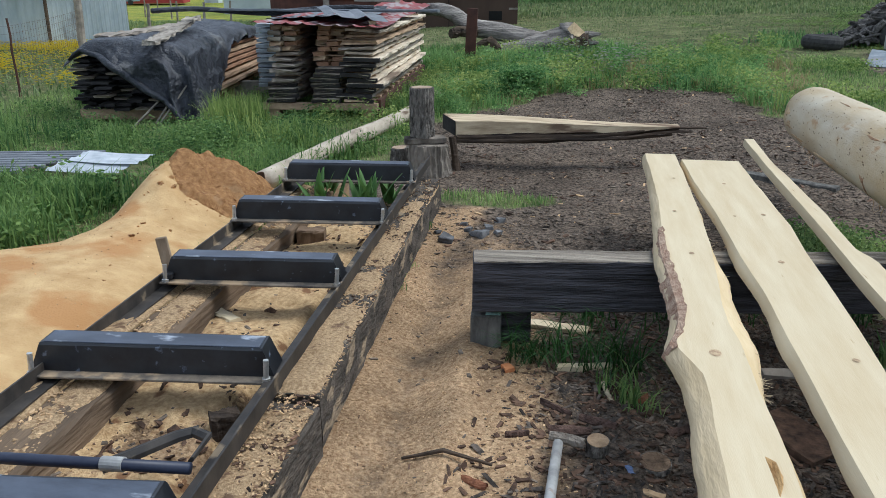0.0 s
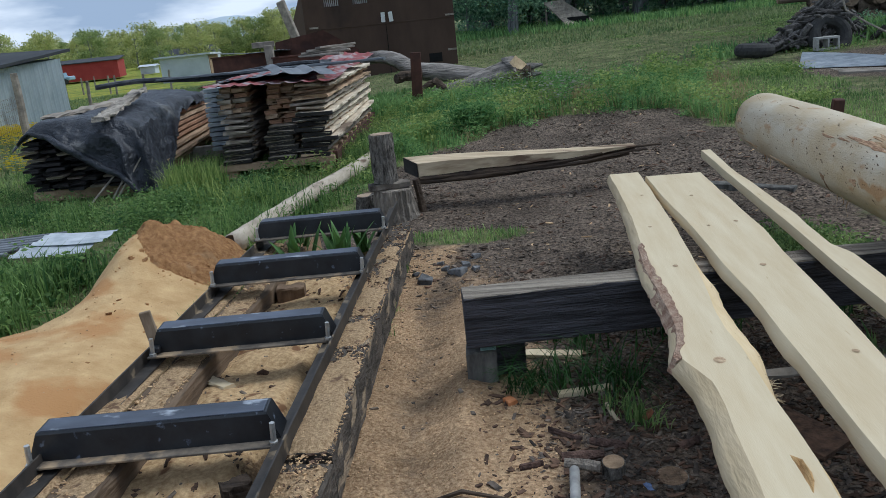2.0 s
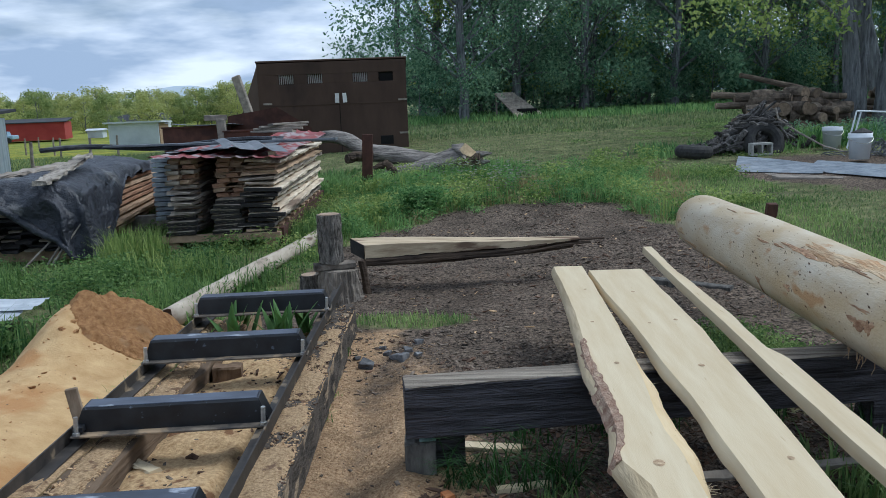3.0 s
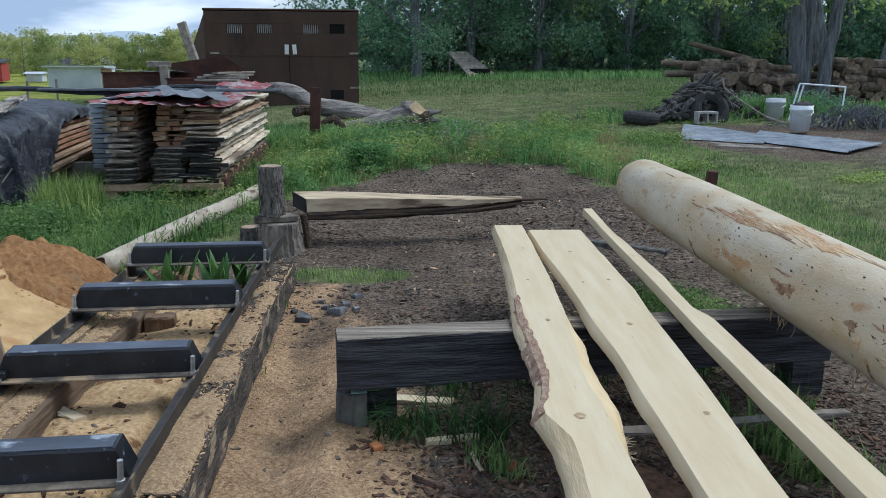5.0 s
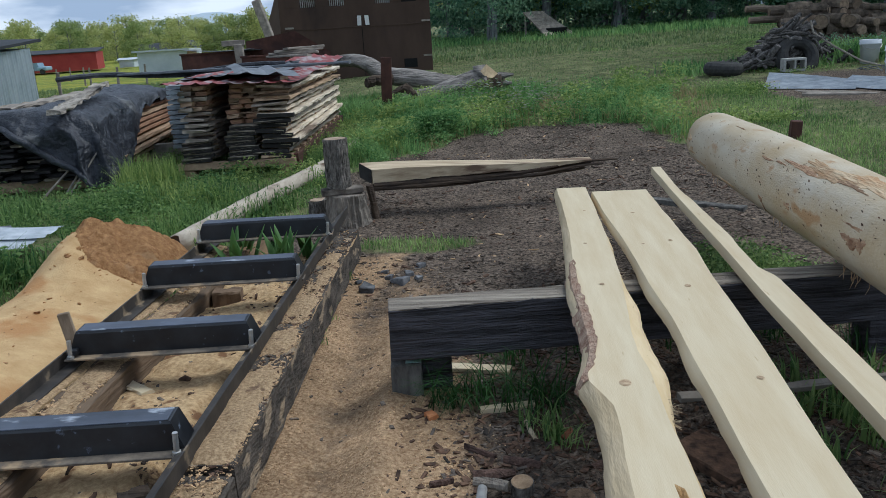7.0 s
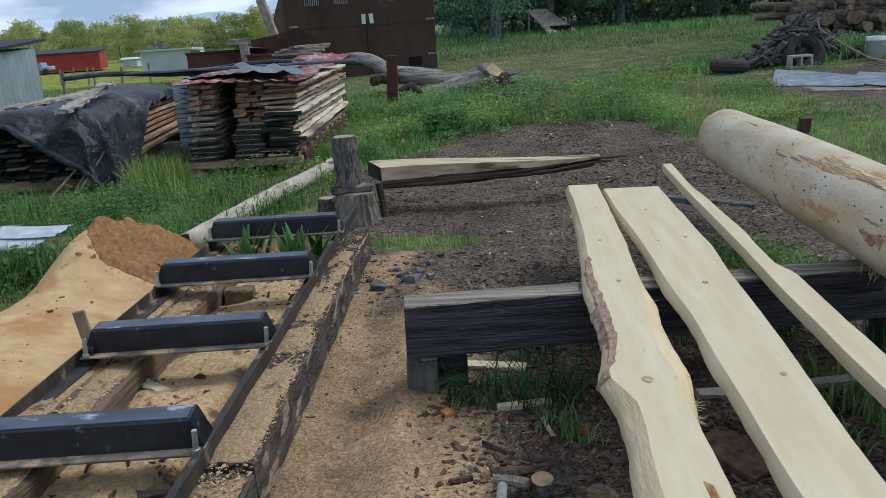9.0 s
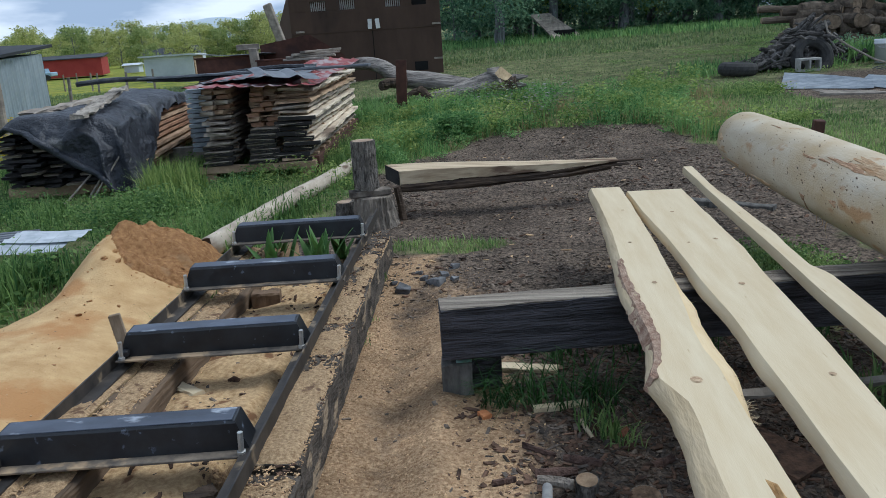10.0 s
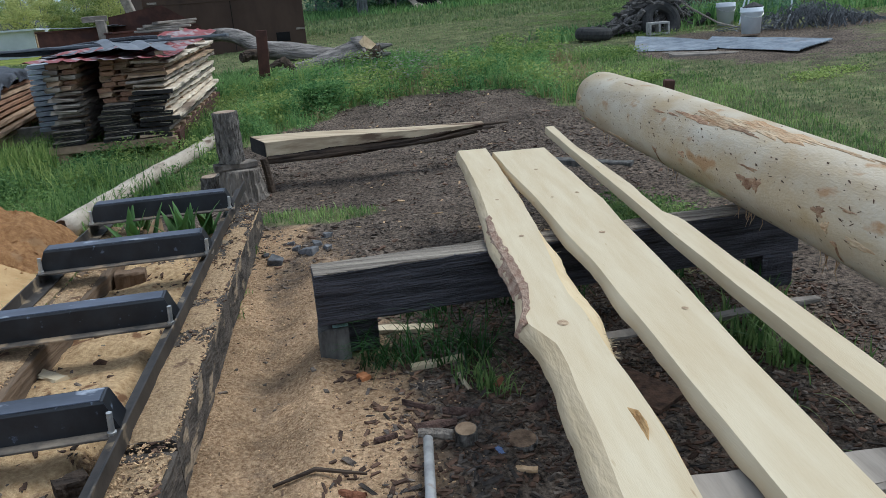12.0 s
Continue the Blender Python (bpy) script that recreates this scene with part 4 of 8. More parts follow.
def log_scars():
    """Brown scars, knots, torn bast and hanging fibres on the peeled log, each its own patch."""
    rr = random.Random(31)
    root = bpy.data.objects["peeled_log"]
    brown = surface("bark_scar", (0.20, 0.10, 0.055), (0.50, 0.34, 0.21), 34, (1, .35, 1), rough=0.85, bump=0.8, dist=0.008, vary=0.25)
    torn = surface("torn_bast", (0.40, 0.23, 0.11), (0.63, 0.50, 0.33), 26, (1, .2, 1), rough=0.85, bump=0.9, dist=0.012, vary=0.15)
    for y, el, ly, la, mat in ((2.05, -0.30, 0.035, 0.09, brown), (2.03, -0.55, 0.010, 0.20, brown), (1.59, -0.03, 0.045, 0.07, brown), (0.81, 0.34, 0.09, 0.035, brown), (0.80, 0.06, 0.085, 0.12, brown),
                               (0.70, 0.10, 0.04, 0.13, brown), (2.13, 0.74, 0.10, 0.035, brown), (1.92, 0.80, 0.08, 0.03, brown), (1.62, 0.92, 0.22, 0.09, brown), (1.36, 1.12, 0.32, 0.20, torn), (1.10, 1.05, 0.16, 0.06, brown),
                               (1.05, 1.28, 0.30, 0.22, torn), (0.76, 1.40, 0.30, 0.18, torn), (0.35, 1.50, 0.20, 0.05, torn), (0.0, 1.55, 0.22, 0.06, torn), (0.18, 0.16, 0.045, 0.10, brown), (0.12, -0.05, 0.03, 0.10, torn),
                               (0.07, -0.31, 0.022, 0.06, brown), (0.06, -0.50, 0.008, 0.16, brown), (0.01, 0.38, 0.05, 0.025, brown), (-0.10, -0.08, 0.08, 0.07, torn), (3.0, 1.25, 0.09, 0.02, brown),
                               (3.82, -0.20, 0.10, 0.10, torn), (3.90, 0.20, 0.06, 0.12, torn), (3.6, -0.55, 0.16, 0.10, torn), (2.9, -0.60, 0.2, 0.07, torn), (-0.7, 0.3, 0.10, 0.06, brown), (-1.1, -0.1, 0.08, 0.05, brown)):
        ring, n = [], 26
        edge = [1.0 + 0.45 * math.sin(3 * 2 * math.pi * k / n + y * 9) * rr.uniform(.3, 1) + rr.uniform(-.28, .28) for k in range(n)]
        v = [log_surface(y, el, 0.003)]
        for q, lift in ((0.55, 0.0032), (0.85, 0.0022), (1.0, -0.002)):
            for k in range(n):
                a = 2 * math.pi * k / n
                v.append(log_surface(y + ly * q * edge[k] * math.cos(a), el + la * q * edge[k] * math.sin(a), lift + (rr.uniform(-.0012, .0012) if q < 1 else 0)))
        f = [(0, 1 + k, 1 + (k + 1) % n) for k in range(n)]
        for c in (0, 1):
            f += [(1 + c * n + k, 1 + (c + 1) * n + k, 1 + (c + 1) * n + (k + 1) % n, 1 + c * n + (k + 1) % n) for k in range(n)]
        part("bark_scar", fix(Geo().add(v, f).mesh("bark_scar", mat)), mat, root, "rough brown scar" if mat is brown else "torn orange bast")
    hang = Geo()
    for y0, el0, m in ((0.97, -1.0, 9), (0.2, -0.9, 6), (1.9, -0.8, 5), (3.3, -0.8, 6), (-0.5, -0.9, 6)):
        for _ in range(m):
            p = Vector(log_surface(y0 + rr.gauss(0, 0.05), el0 + rr.gauss(0, 0.1), 0.002))
            L = rr.uniform(0.02, 0.09)
            hang.tube([p, p + Vector((rr.uniform(-.012, .004), rr.uniform(-.015, .015), -L * 0.5)), p + Vector((rr.uniform(-.02, .01), rr.uniform(-.03, .03), -L))], [0.003, 0.002, 0.0008], 4, cap=False)
    tagged(part("loose_bast", hang, torn, root, "loose fibres hanging off the log"), kind="stuff")


log_scars()


def bark_strip_on_board():
    g = Geo()
    ys = np.linspace(-0.14, 1.25, 46)
    rr = random.Random(3)
    rows = []
    for i, y in enumerate(ys):
        x = np.interp(y, *zip(*B1_LEFT))
        w = 0.030 * math.sin(math.pi * (i + 1) / 47) ** 0.5
        rows.append([(x + 0.006 + rr.uniform(-.006, .006), y, 0.5345), (x - 0.35 * w - 0.014, y, 0.523 + rr.uniform(-.004, .004)), (x - w - 0.024 + rr.uniform(-.005, .005), y, 0.478)])
    part("bark", Geo().sheet(rows, 0.006), surface("live_bark", (0.26, 0.145, 0.095), (0.54, 0.40, 0.29), 34, (1, .5, 1), rough=0.9, bump=0.9, dist=0.01), b1, "reddish bark left on the live edge")
    f = Geo()
    for _ in range(60):
        y = rr.choice((rr.uniform(-0.42, -0.3), rr.uniform(-0.4, 2.6)))
        x = np.interp(y, *zip(*B1_RIGHT)) + (0.026 if -0.35 < y < 0.8 else 0.008)
        a = Vector((x, y, 0.51))
        b = a + Vector((rr.uniform(0.0, 0.035), rr.uniform(-.02, .02), rr.uniform(-.02, .012)))
        f.tube([a, b], [0.0012, 0.0006], 4, cap=False)
    tagged(part("splinters", f, WANE, b1, "fuzzy torn splinters"), kind="stuff")


bark_strip_on_board()


# ---- stumps, slab and the log in the grass ----
def stump(name, x, y, z0, z1, r0, r1, label, mat=BARK, seg=44, flare=0.0):
    root = thing(name, (x, y, z0), label, "stump")
    rng = random.Random(int(x * 100) + 7)
    ph = [rng.uniform(0, 6.28) for _ in range(4)]
    n = 8
    path = [(x + rng.uniform(-.004, .004), y, z0 + (z1 - z0) * i / n) for i in range(n + 1)]
    rad = [r0 + (r1 - r0) * i / n + flare * (1 - i / n) ** 3 for i in range(n + 1)]
    part("bark", Geo().tube(path, rad, seg, bump=lambda i, s: 1 + 0.05 * math.sin(5 * 2 * math.pi * s / seg + ph[0]) + 0.13 * (s % 2) * (0.6 + 0.4 * math.sin(i * 1.7 + s)) + flare * 2 * math.sin(3 * 2 * math.pi * s / seg + ph[1]) * (1 - i / n) ** 2), mat, root, "deeply furrowed bark")
    part("cut_face", Geo().tube([(x, y, z1 - 0.004), (x, y, z1 + 0.004)], [r1 * 0.93] * 2, seg), OLDCUT if mat is BARK else mat, root, "weathered sawn end grain")


OLDCUT = surface("old_cut_face", (0.27, 0.19, 0.13), (0.48, 0.37, 0.265), 16.0, rough=0.9, bump=0.5, dist=0.008)
DEADSTUMP = surface("weathered_stump", (0.12, 0.10, 0.08), (0.38, 0.33, 0.27), 12.0, (1, 1, 0.2), rough=0.95, bump=1.0, dist=0.03)
stump("chopping_stump", -0.20, 4.40, -0.05, 0.275, 0.175, 0.165, "wide weathered stump with furrowed bark carrying a plank", DEADSTUMP, flare=0.06)
stump("log_round", -0.265, 4.40, 0.34, 0.775, 0.104, 0.100, "upright log round with grey furrowed bark on a stump")
stump("log_round", -0.50, 4.55, -0.02, 0.20, 0.085, 0.085, "short split log round standing in the grass")
timber("grey_plank", (-0.41, 4.33), (-0.06, 4.44), 0.14, 0.055, 0.338, surface("old_plank", (0.05, 0.042, 0.034), (0.22, 0.19, 0.155), 9.0, (1, 0.15, 1), rough=0.95, bump=0.8, dist=0.01), "thick grey plank lying on a stump", "plank")


def wedge_slab():
    """A long cant, square at one end and tapered to a feather, on a dark split slab."""
    root = thing("tapered_cant", (1.0, 4.8, 0.3), "long wedge-shaped sawn cant on a dark split slab over bare soil", "timber")
    a, b = Vector((0.0, 4.62, 0.0)), Vector((2.02, 5.12, 0.0))
    n = 26
    v, f = [], []
    for i in range(n + 1):
        u = i / n
        p = a.lerp(b, u)
        zt = 0.462 - 0.085 * u + 0.006 * math.sin(7 * u)
        th = 0.115 * (1 - u) ** 0.8 + 0.012
        w = 0.38 * (1 - 0.80 * u) + random.uniform(-.003, .003)
        d = Vector((-0.24, 0.97, 0))
        p = p + d * (w / 2 - 0.10)
        back = d * w / 2 - (Vector((0.085, 0.02, 0)) if i == 0 else Vector())
        v += [p - d * w / 2 + Vector((0, 0, zt + random.uniform(-.003, .003))), p + back + Vector((0, 0, zt + .01)), p + back + Vector((0, 0, zt - th)), p - d * w / 2 + Vector((0, 0, zt - th + random.uniform(-.006, .006)))]
    for i in range(n):
        for s in range(4):
            q, r = 4 * i + s, 4 * i + (s + 1) % 4
            f.append((q, r, r + 4, q + 4))
    f.append((4 * n, 4 * n + 1, 4 * n + 2, 4 * n + 3))
    part("cant", Geo().add(v, f), CANT, root, "pale sawn faces with a wavy dark lower edge")
    end = Geo().add([Vector(v[k]) - Vector((0.006, 0.004, 0)) for k in range(4)], [(0, 1, 2, 3)])
    part("butt_end", end.mesh("butt_end", STACK[2]), STACK[2], root, "dark weathered butt end")
    s = Geo()
    for off, z0, z1, r0, r1, u1 in ((0.02, 0.315, 0.345, 0.045, 0.026, 1.02), (-0.09, 0.325, 0.365, 0.034, 0.014, 1.14), (-0.10, 0.300, 0.325, 0.028, 0.012, 1.08), (-0.05, 0.29, 0.30, 0.026, 0.012, 0.98)):
        pts, rad = [], []
        for i in range(17):
            u = u1 * i / 16
            pts.append(a.lerp(b, u) + Vector((0.03 * math.sin(u * 9 + off * 50), off, z0 + (z1 - z0) * u - 0.035 * math.sin(math.pi * min(1, u)) + 0.010 * math.sin(11 * u + off * 90))))
            rad.append(r0 + (r1 - r0) * u)
        s.tube(pts, rad, 9, rough=0.22, flat=0.8)
    part("split_slab", s, ROTTEN, root, "dark splintered slab under the cant")
    part("leg", Geo().tube([(0.04, 4.50, -0.03), (0.02, 4.50, 0.16), (-0.005, 4.49, 0.33)], [0.035, 0.030, 0.032], 8, rough=0.15), ROTTEN, root, "dark prop")


wedge_slab()


def lying_log():
    root = thing("bare_log", (-1.1, 6, 0), "pale barkless log lying in the weeds beside the mill", "log")
    pts, rad = [], []
    for i in range(41):
        u = i / 40
        y = 3.42 + 6.6 * u
        x = -1.40 + 0.70 * u + 0.05 * math.sin(5 * u)
        pts.append((x, y, 0.10 + 0.02 * math.sin(8 * u) + 0.015))
        rad.append((0.088 - 0.012 * u) * (1 + 0.08 * math.exp(-((u - 0.28) / 0.02) ** 2)))
    part("trunk", Geo().tube(pts, rad, 14, rough=0.05), PALELOG, root, "", True)
    part("cut_face", Geo().tube([(-1.40, 3.414, 0.117), (-1.4005, 3.42, 0.117)], [0.080, 0.083], 14), ROTTEN, root, "dark cut end")


lying_log()


# ---- stickered lumber stacks ----
def frame_of(x, y, deg):
    return Matrix.Translation((x, y, 0)) @ Matrix.Rotation(radians(deg), 4, "Z")


def stack_board(w, l, t):
    return wavy_box(l, w, t, Matrix(), 5, 0.004, 0.003, 0.03)




def lumber_stack():
    """Boards run away from the viewer; ends of three columns face the yard."""
    m = frame_of(-2.10, 7.05, 3.7)
    L = 4.5
    root = thing("lumber_stack", m @ Vector((0, 2.2, 0)), "tall stack of stickered rough boards on timbers under roofing tin", "lumber stack")
    rng = random.Random(12)
    for yy in (0.05, 1.2, 2.2, 3.1, 4.2):
        part("bearer", Geo().box((1.46, 0.10, 0.09), m @ Matrix.Translation((0, yy, 0.165)), 0.006), STACK[3], root, "tan bearer timber")
    part("side_beam", Geo().box((0.06, 4.3, 0.24), m @ Matrix.Translation((0.73, 2.25, 0.13)), 0.006), RUST, root, "red-brown side beam")
    for n in range(9):
        part("side_block", Geo().box((0.06, 0.09, 0.09), m @ Matrix.Translation((0.70, 0.3 + 0.47 * n, 0.235)), 0.006), STACK[3], root)
    for xx, yy in ((-0.6, 0.1), (0.6, 0.1), (0.6, 4.0), (-0.6, 4.0)):
        part("block", Geo().box((0.14, 0.14, 0.14), m @ Matrix.Translation((xx, yy, 0.05)), 0.006), STACK[3], root)
    wide = {}
    for k, mat in enumerate((PALEBOARD, STACK[1], STACK[0], STACK[3])):
        for j, (w, t) in enumerate(((0.36, 0.036), (0.30, 0.038), (0.15, 0.042), (0.44, 0.034))):
            wide[k, j] = (fix(wavy_box(L, w, t, Matrix(), 22, 0.013, 0.003, 0.04).mesh("board", mat)), w, t)
    dark = {j: fix(Geo().box((w + 0.014, 0.07, t + 0.012), Matrix.Translation((0, -L / 2 + 0.015, 0)), 0.004, 0.004).mesh("painted_end", STACK[2])) for j, (w, t) in enumerate(((0.36, 0.036), (0.30, 0.038), (0.15, 0.042), (0.44, 0.034)))}

    def lay(x, push, z, k, j, black):
        me, w, th = wide[k, j]
        mm = m @ Matrix.Translation((x, 2.3 + push, z + th / 2)) @ Matrix.Rotation(rng.uniform(-.014, .014), 4, "Z") @ Matrix.Rotation(rng.uniform(-.05, .05), 4, "Y")
        piece("board", me, mm, root)
        if black:
            piece("painted_end", dark[j], mm, root)

    def spacers(x, z):
        for yy in (0.32, 1.3, 2.2, 3.1, 4.2):
            piece("sticker", sticker_mesh, m @ Matrix.Translation((x, yy + rng.uniform(-.05, .05), z)), root)

    z = 0.22
    while z < 1.08:                                    # wide pale slabs, painted ends
        up = sm(0.75, 1.05, z)
        lay(0.50 + rng.uniform(-.05, .06), rng.uniform(-.12, .07) - 0.02 + 0.18 * up, z, rng.choice((0, 0, 3, 2)), rng.choice((0, 3, 3)), z < 0.74)
        spacers(0.50, z + 0.049)
        z += 0.064
    z = 0.22
    while z < 1.10:                                    # brown boards set back over painted ones
        if z < 0.62:
            lay(0.10 + rng.uniform(-.03, .03), rng.uniform(-.05, .03), z, 2, 0, True)
        else:
            for x in (0.02, 0.19):
                lay(x + rng.uniform(-.03, .03), 0.20 + rng.uniform(-.10, .18), z, rng.choice((1, 1, 3)), 2, False)
        spacers(0.10, z + 0.051)
        z += 0.062
    z = 0.22
    while z < 1.10:                                    # mixed blocks, ragged slabs, painted ends
        if z < 0.46:
            lay(-0.46 + rng.uniform(-.04, .04), rng.uniform(-.06, .06), z, 2, 0, True)
        elif z < 0.78:
            lay(-0.46 + rng.uniform(-.07, .09), rng.uniform(-.16, .16), z, rng.choice((3, 2, 2, 1)), 1, False)
        else:
            for x in (-0.56, -0.39):
                lay(x + rng.uniform(-.03, .03), rng.uniform(-.08, .18), z, rng.choice((3, 1, 2)), 2, False)
        spacers(-0.46, z + 0.051)
        z += 0.062
    return m


sticker_mesh = fix(Geo().box((0.34, 0.035, 0.020), None, 0.002).mesh("sticker", STACK[3]))
M1 = lumber_stack()


def tin_sheet(name, m, w, l, mat, label, pitch=0.09, amp=0.012, sag=0.03, parent=None):
    n, k = int(w / (pitch / 4)), 12
    grid = [[(-w / 2 + w * i / n, -l / 2 + l * j / k, amp * max(0, math.sin(2 * math.pi * i / 4 * 1.0)) - sag * math.sin(math.pi * j / k) + 0.03 * sag * random.uniform(-1, 1)) for i in range(n + 1)] for j in range(k + 1)]
    g = Geo().sheet(grid, 0.0018, m)
    return solo(name, g, mat, label, "roof sheet")


tin_sheet("roofing_sheet", M1 @ pose(-0.02, 0.95, 1.175, 1, 2, 2), 1.60, 2.1, REDTIN, "faded red ribbed roofing sheet covering a lumber stack", 0.2, 0.022)
tin_sheet("roofing_sheet", M1 @ pose(0.42, 3.0, 1.24, 4, 6, -8), 0.75, 1.9, REDTIN, "faded red ribbed roofing sheet covering a lumber stack", 0.2, 0.022)
tin_sheet("roofing_sheet", M1 @ pose(0.30, 0.55, 1.235, 2, 7, 25), 0.80, 0.9, GREYTIN, "crumpled grey roofing sheet on a lumber stack", 0.4, 0.045, -0.05)
tin_sheet("roofing_sheet", M1 @ pose(-0.22, 1.75, 1.235, 1, -2, 6), 1.45, 2.1, GREYTIN, "grey roofing sheet on a lumber stack", 0.2, 0.016)
solo("metal_strip", wavy_box(3.4, 0.15, 0.035, pose(-2.45, 8.05, 1.285, 0, 2, 88), 20, 0.003), GREYTIN, "long grey metal strip lying across the lumber stack", "metal strip")
solo("dark_hose", Geo().tube([(-4.75 + 0.28 * k, 8.0 + 0.02 * k, 1.27 + 0.03 * math.sin(k * 0.8) + 0.02 * (k > 6)) for k in range(12)], [0.035] * 12, 8), TARP, "long dark pipe lying over the stacks", "pipe")


SLABBARK = surface("pale_bark_slab", (0.10, 0.085, 0.07), (0.50, 0.45, 0.38), 9.0, (1, 0.25, 1), rough=0.95, bump=1.0, dist=0.02)


def tarp_stack():
    m = frame_of(-4.28, 6.5, 9.4)
    root = thing("lumber_stack", m @ Vector((0, 1.8, 0)), "stack of dark boards half covered by a torn black tarp", "lumber stack")
    rng = random.Random(5)
    me = [fix(wavy_box(4.3, w, 0.03, Matrix(), 12, 0.006, 0.003, 0.04).mesh("board", STACK[k])) for w, k in ((0.2, 2), (0.2, 0), (0.22, 2), (0.18, 3))]
    for yy in (0.10, 2.0, 4.0):
        part("bearer", Geo().box((1.42, 0.12, 0.13), m @ Matrix.Translation((0, yy, 0.10)), 0.006), STACK[3], root, "pale bearer timber")
    z = 0.17
    while z < 0.78:
        x = -0.70 + rng.uniform(-0.03, 0.03)
        while x < (0.50 if z < 0.45 else 0.30):
            k = rng.choice((0, 0, 2, 0, 1)) if x < 0.28 else rng.choice((1, 3, 3))
            w = (0.2, 0.2, 0.22, 0.18)[k]
            piece("board", me[k], m @ Matrix.Translation((x + w / 2, 2.1 + rng.uniform(-.12, .14), z + 0.015)) @ Matrix.Rotation(rng.uniform(-.02, .02), 4, "Z") @ Matrix.Rotation(rng.uniform(-.03, .03), 4, "Y"), root)
            x += w + rng.uniform(0.01, 0.05)
        z += 0.052
    # the tarp: over the top, hanging down the far side and over one front corner
    ns, nv = 96, 110
    ss, vv = np.linspace(0, 1, ns), np.linspace(0, 1, nv)
    S, V = np.meshgrid(ss, vv)
    soft = lambda v, r: r * np.log1p(np.exp(np.clip(v / r, -30, 30)))
    over = 0.10 + 0.74 * sm(0.0, 0.62, S) * (1 - 0.15 * sm(0.75, 1.0, S)) + 0.07 * fbm(S * 9, S * 0, 1.0, 3, 48)
    vp = -over + V * (4.35 + over)
    hang = 0.05 + 0.80 * sm(2.7, -0.2, vp) + 0.05 * fbm(vp * 5, vp * 0, 1.0, 3, 49)
    A = -0.80 + S * (1.50 + hang)
    n1, n2 = fbm(S * 3.0, vp * 0.9, 1.0, 3, 41), fbm(S * 6 + 0.5 * vp, vp * 2.2, 1.3, 4, 42)
    past, o = soft(A - 0.62, 0.07), soft(-vp - 0.02, 0.06)
    # folds pull down from the top corner and sag between
    turn = np.arctan2(o + 0.15, past + 0.15)
    fold = (1 - np.abs(np.sin(turn * 5.0 + 1.6 * n1 + 0.8 * n2))) ** 2 * sm(0.03, 0.30, past + o)
    cross = (1 - np.abs(fbm(S * 5 - 0.9 * vp, vp * 1.4 + S * 2.5, 1.1, 3, 43)) * 2.4)
    top = 0.90 + 0.10 * np.cos(A * 1.7) + 0.09 * n1 - 0.20 * sm(-0.50, -0.85, A)
    X = np.where(past > 0.0005, A - past * 0.70, A) + 0.11 * fold * sm(0, 0.25, past) + 0.03 * n2
    Yv = vp + o * 0.68 - 0.14 * fold * sm(0, 0.25, o) - 0.04 * n2 * sm(0, 0.2, o)
    Z = top - 0.90 * past - 0.93 * o + 0.07 * fold + 0.045 * cross * (0.5 + sm(0, 0.2, past + o)) + 0.03 * n2
    Z = np.maximum(0.10 + 0.03 * n1, Z)
    grid = [[m @ Vector((X[j, i], Yv[j, i], Z[j, i])) for i in range(ns)] for j in range(nv)]
    tarp = thing("tarpaulin", m @ Vector((0, 1.0, 0.9)), "wrinkled black tarpaulin draped over a board stack", "tarpaulin")
    part("sheet", Geo().sheet(grid, 0.004), TARP, tarp, "", True)
    hem = [Vector(grid[0][i]) + Vector((0, -0.02, 0.02)) for i in range(4, 70, 3)]
    part("rolled_hem", Geo().tube(hem, [0.018 + 0.028 * math.sin(math.pi * k / (len(hem) - 1)) for k in range(len(hem))], 10, rough=0.12), TARP, tarp, "thick rolled hem", True)
    long_tan = fix(wavy_box(4.2, 0.22, 0.045, Matrix(), 14, 0.006, 0.003, 0.05).mesh("board", STACK[3]))
    long_brown = fix(wavy_box(3.6, 0.20, 0.042, Matrix(), 14, 0.006, 0.003, 0.05).mesh("board", STACK[1]))
    for x, y, z, me2 in ((0.66, 2.6, 0.22, long_tan), (0.70, 2.7, 0.30, long_tan), (0.62, 2.7, 0.38, long_tan), (0.55, 2.6, 0.46, long_brown), (0.54, 2.7, 0.53, long_brown), (0.52, 2.6, 0.60, long_brown), (0.50, 2.7, 0.67, long_tan), (0.47, 2.7, 0.74, long_brown)):
        piece("board", me2, m @ Matrix.Translation((x, y, z)) @ Matrix.Rotation(rng.uniform(-.015, .015), 4, "Z"), root)
    for x, y, z, L, w, deg in ((-0.30, 1.35, 0.995, 1.9, 0.20, -10),):
        solo("bark_slab", wavy_box(L, w, 0.03, m @ pose(x, y, z + 0.03, 1, 4, deg), 16, 0.016, 0.004, 0.06), GREYWOOD, "grey bark-edged slab lying on the tarpaulin", "wood slab")
    solo("bark_slab", wavy_box(2.35, 0.17, 0.035, m @ pose(0.30, 0.85, 1.07, 4.5, 3, 4), 24, 0.022, 0.006, 0.05), SLABBARK, "pale ragged bark slab lying across the tarpaulin's edge", "wood slab")
    for n in range(3):
        pa, pb = m @ Vector((0.30 + 0.06 * n, -0.30 - 0.05 * n, 0.05)), m @ Vector((0.55 + 0.10 * n, -0.10, 0.48 + 0.03 * n))
        if n == 0:
            pa = m @ Vector((0.08, -0.48, -0.02))
        solo("stick", Geo().tube([pa, pa.lerp(pb, 0.5) + Vector((0.01, 0, 0.01)), pb], [0.014, 0.012, 0.009], 7), GREYWOOD, "grey stick leaning on a tarp-covered stack", "stick")


tarp_stack()


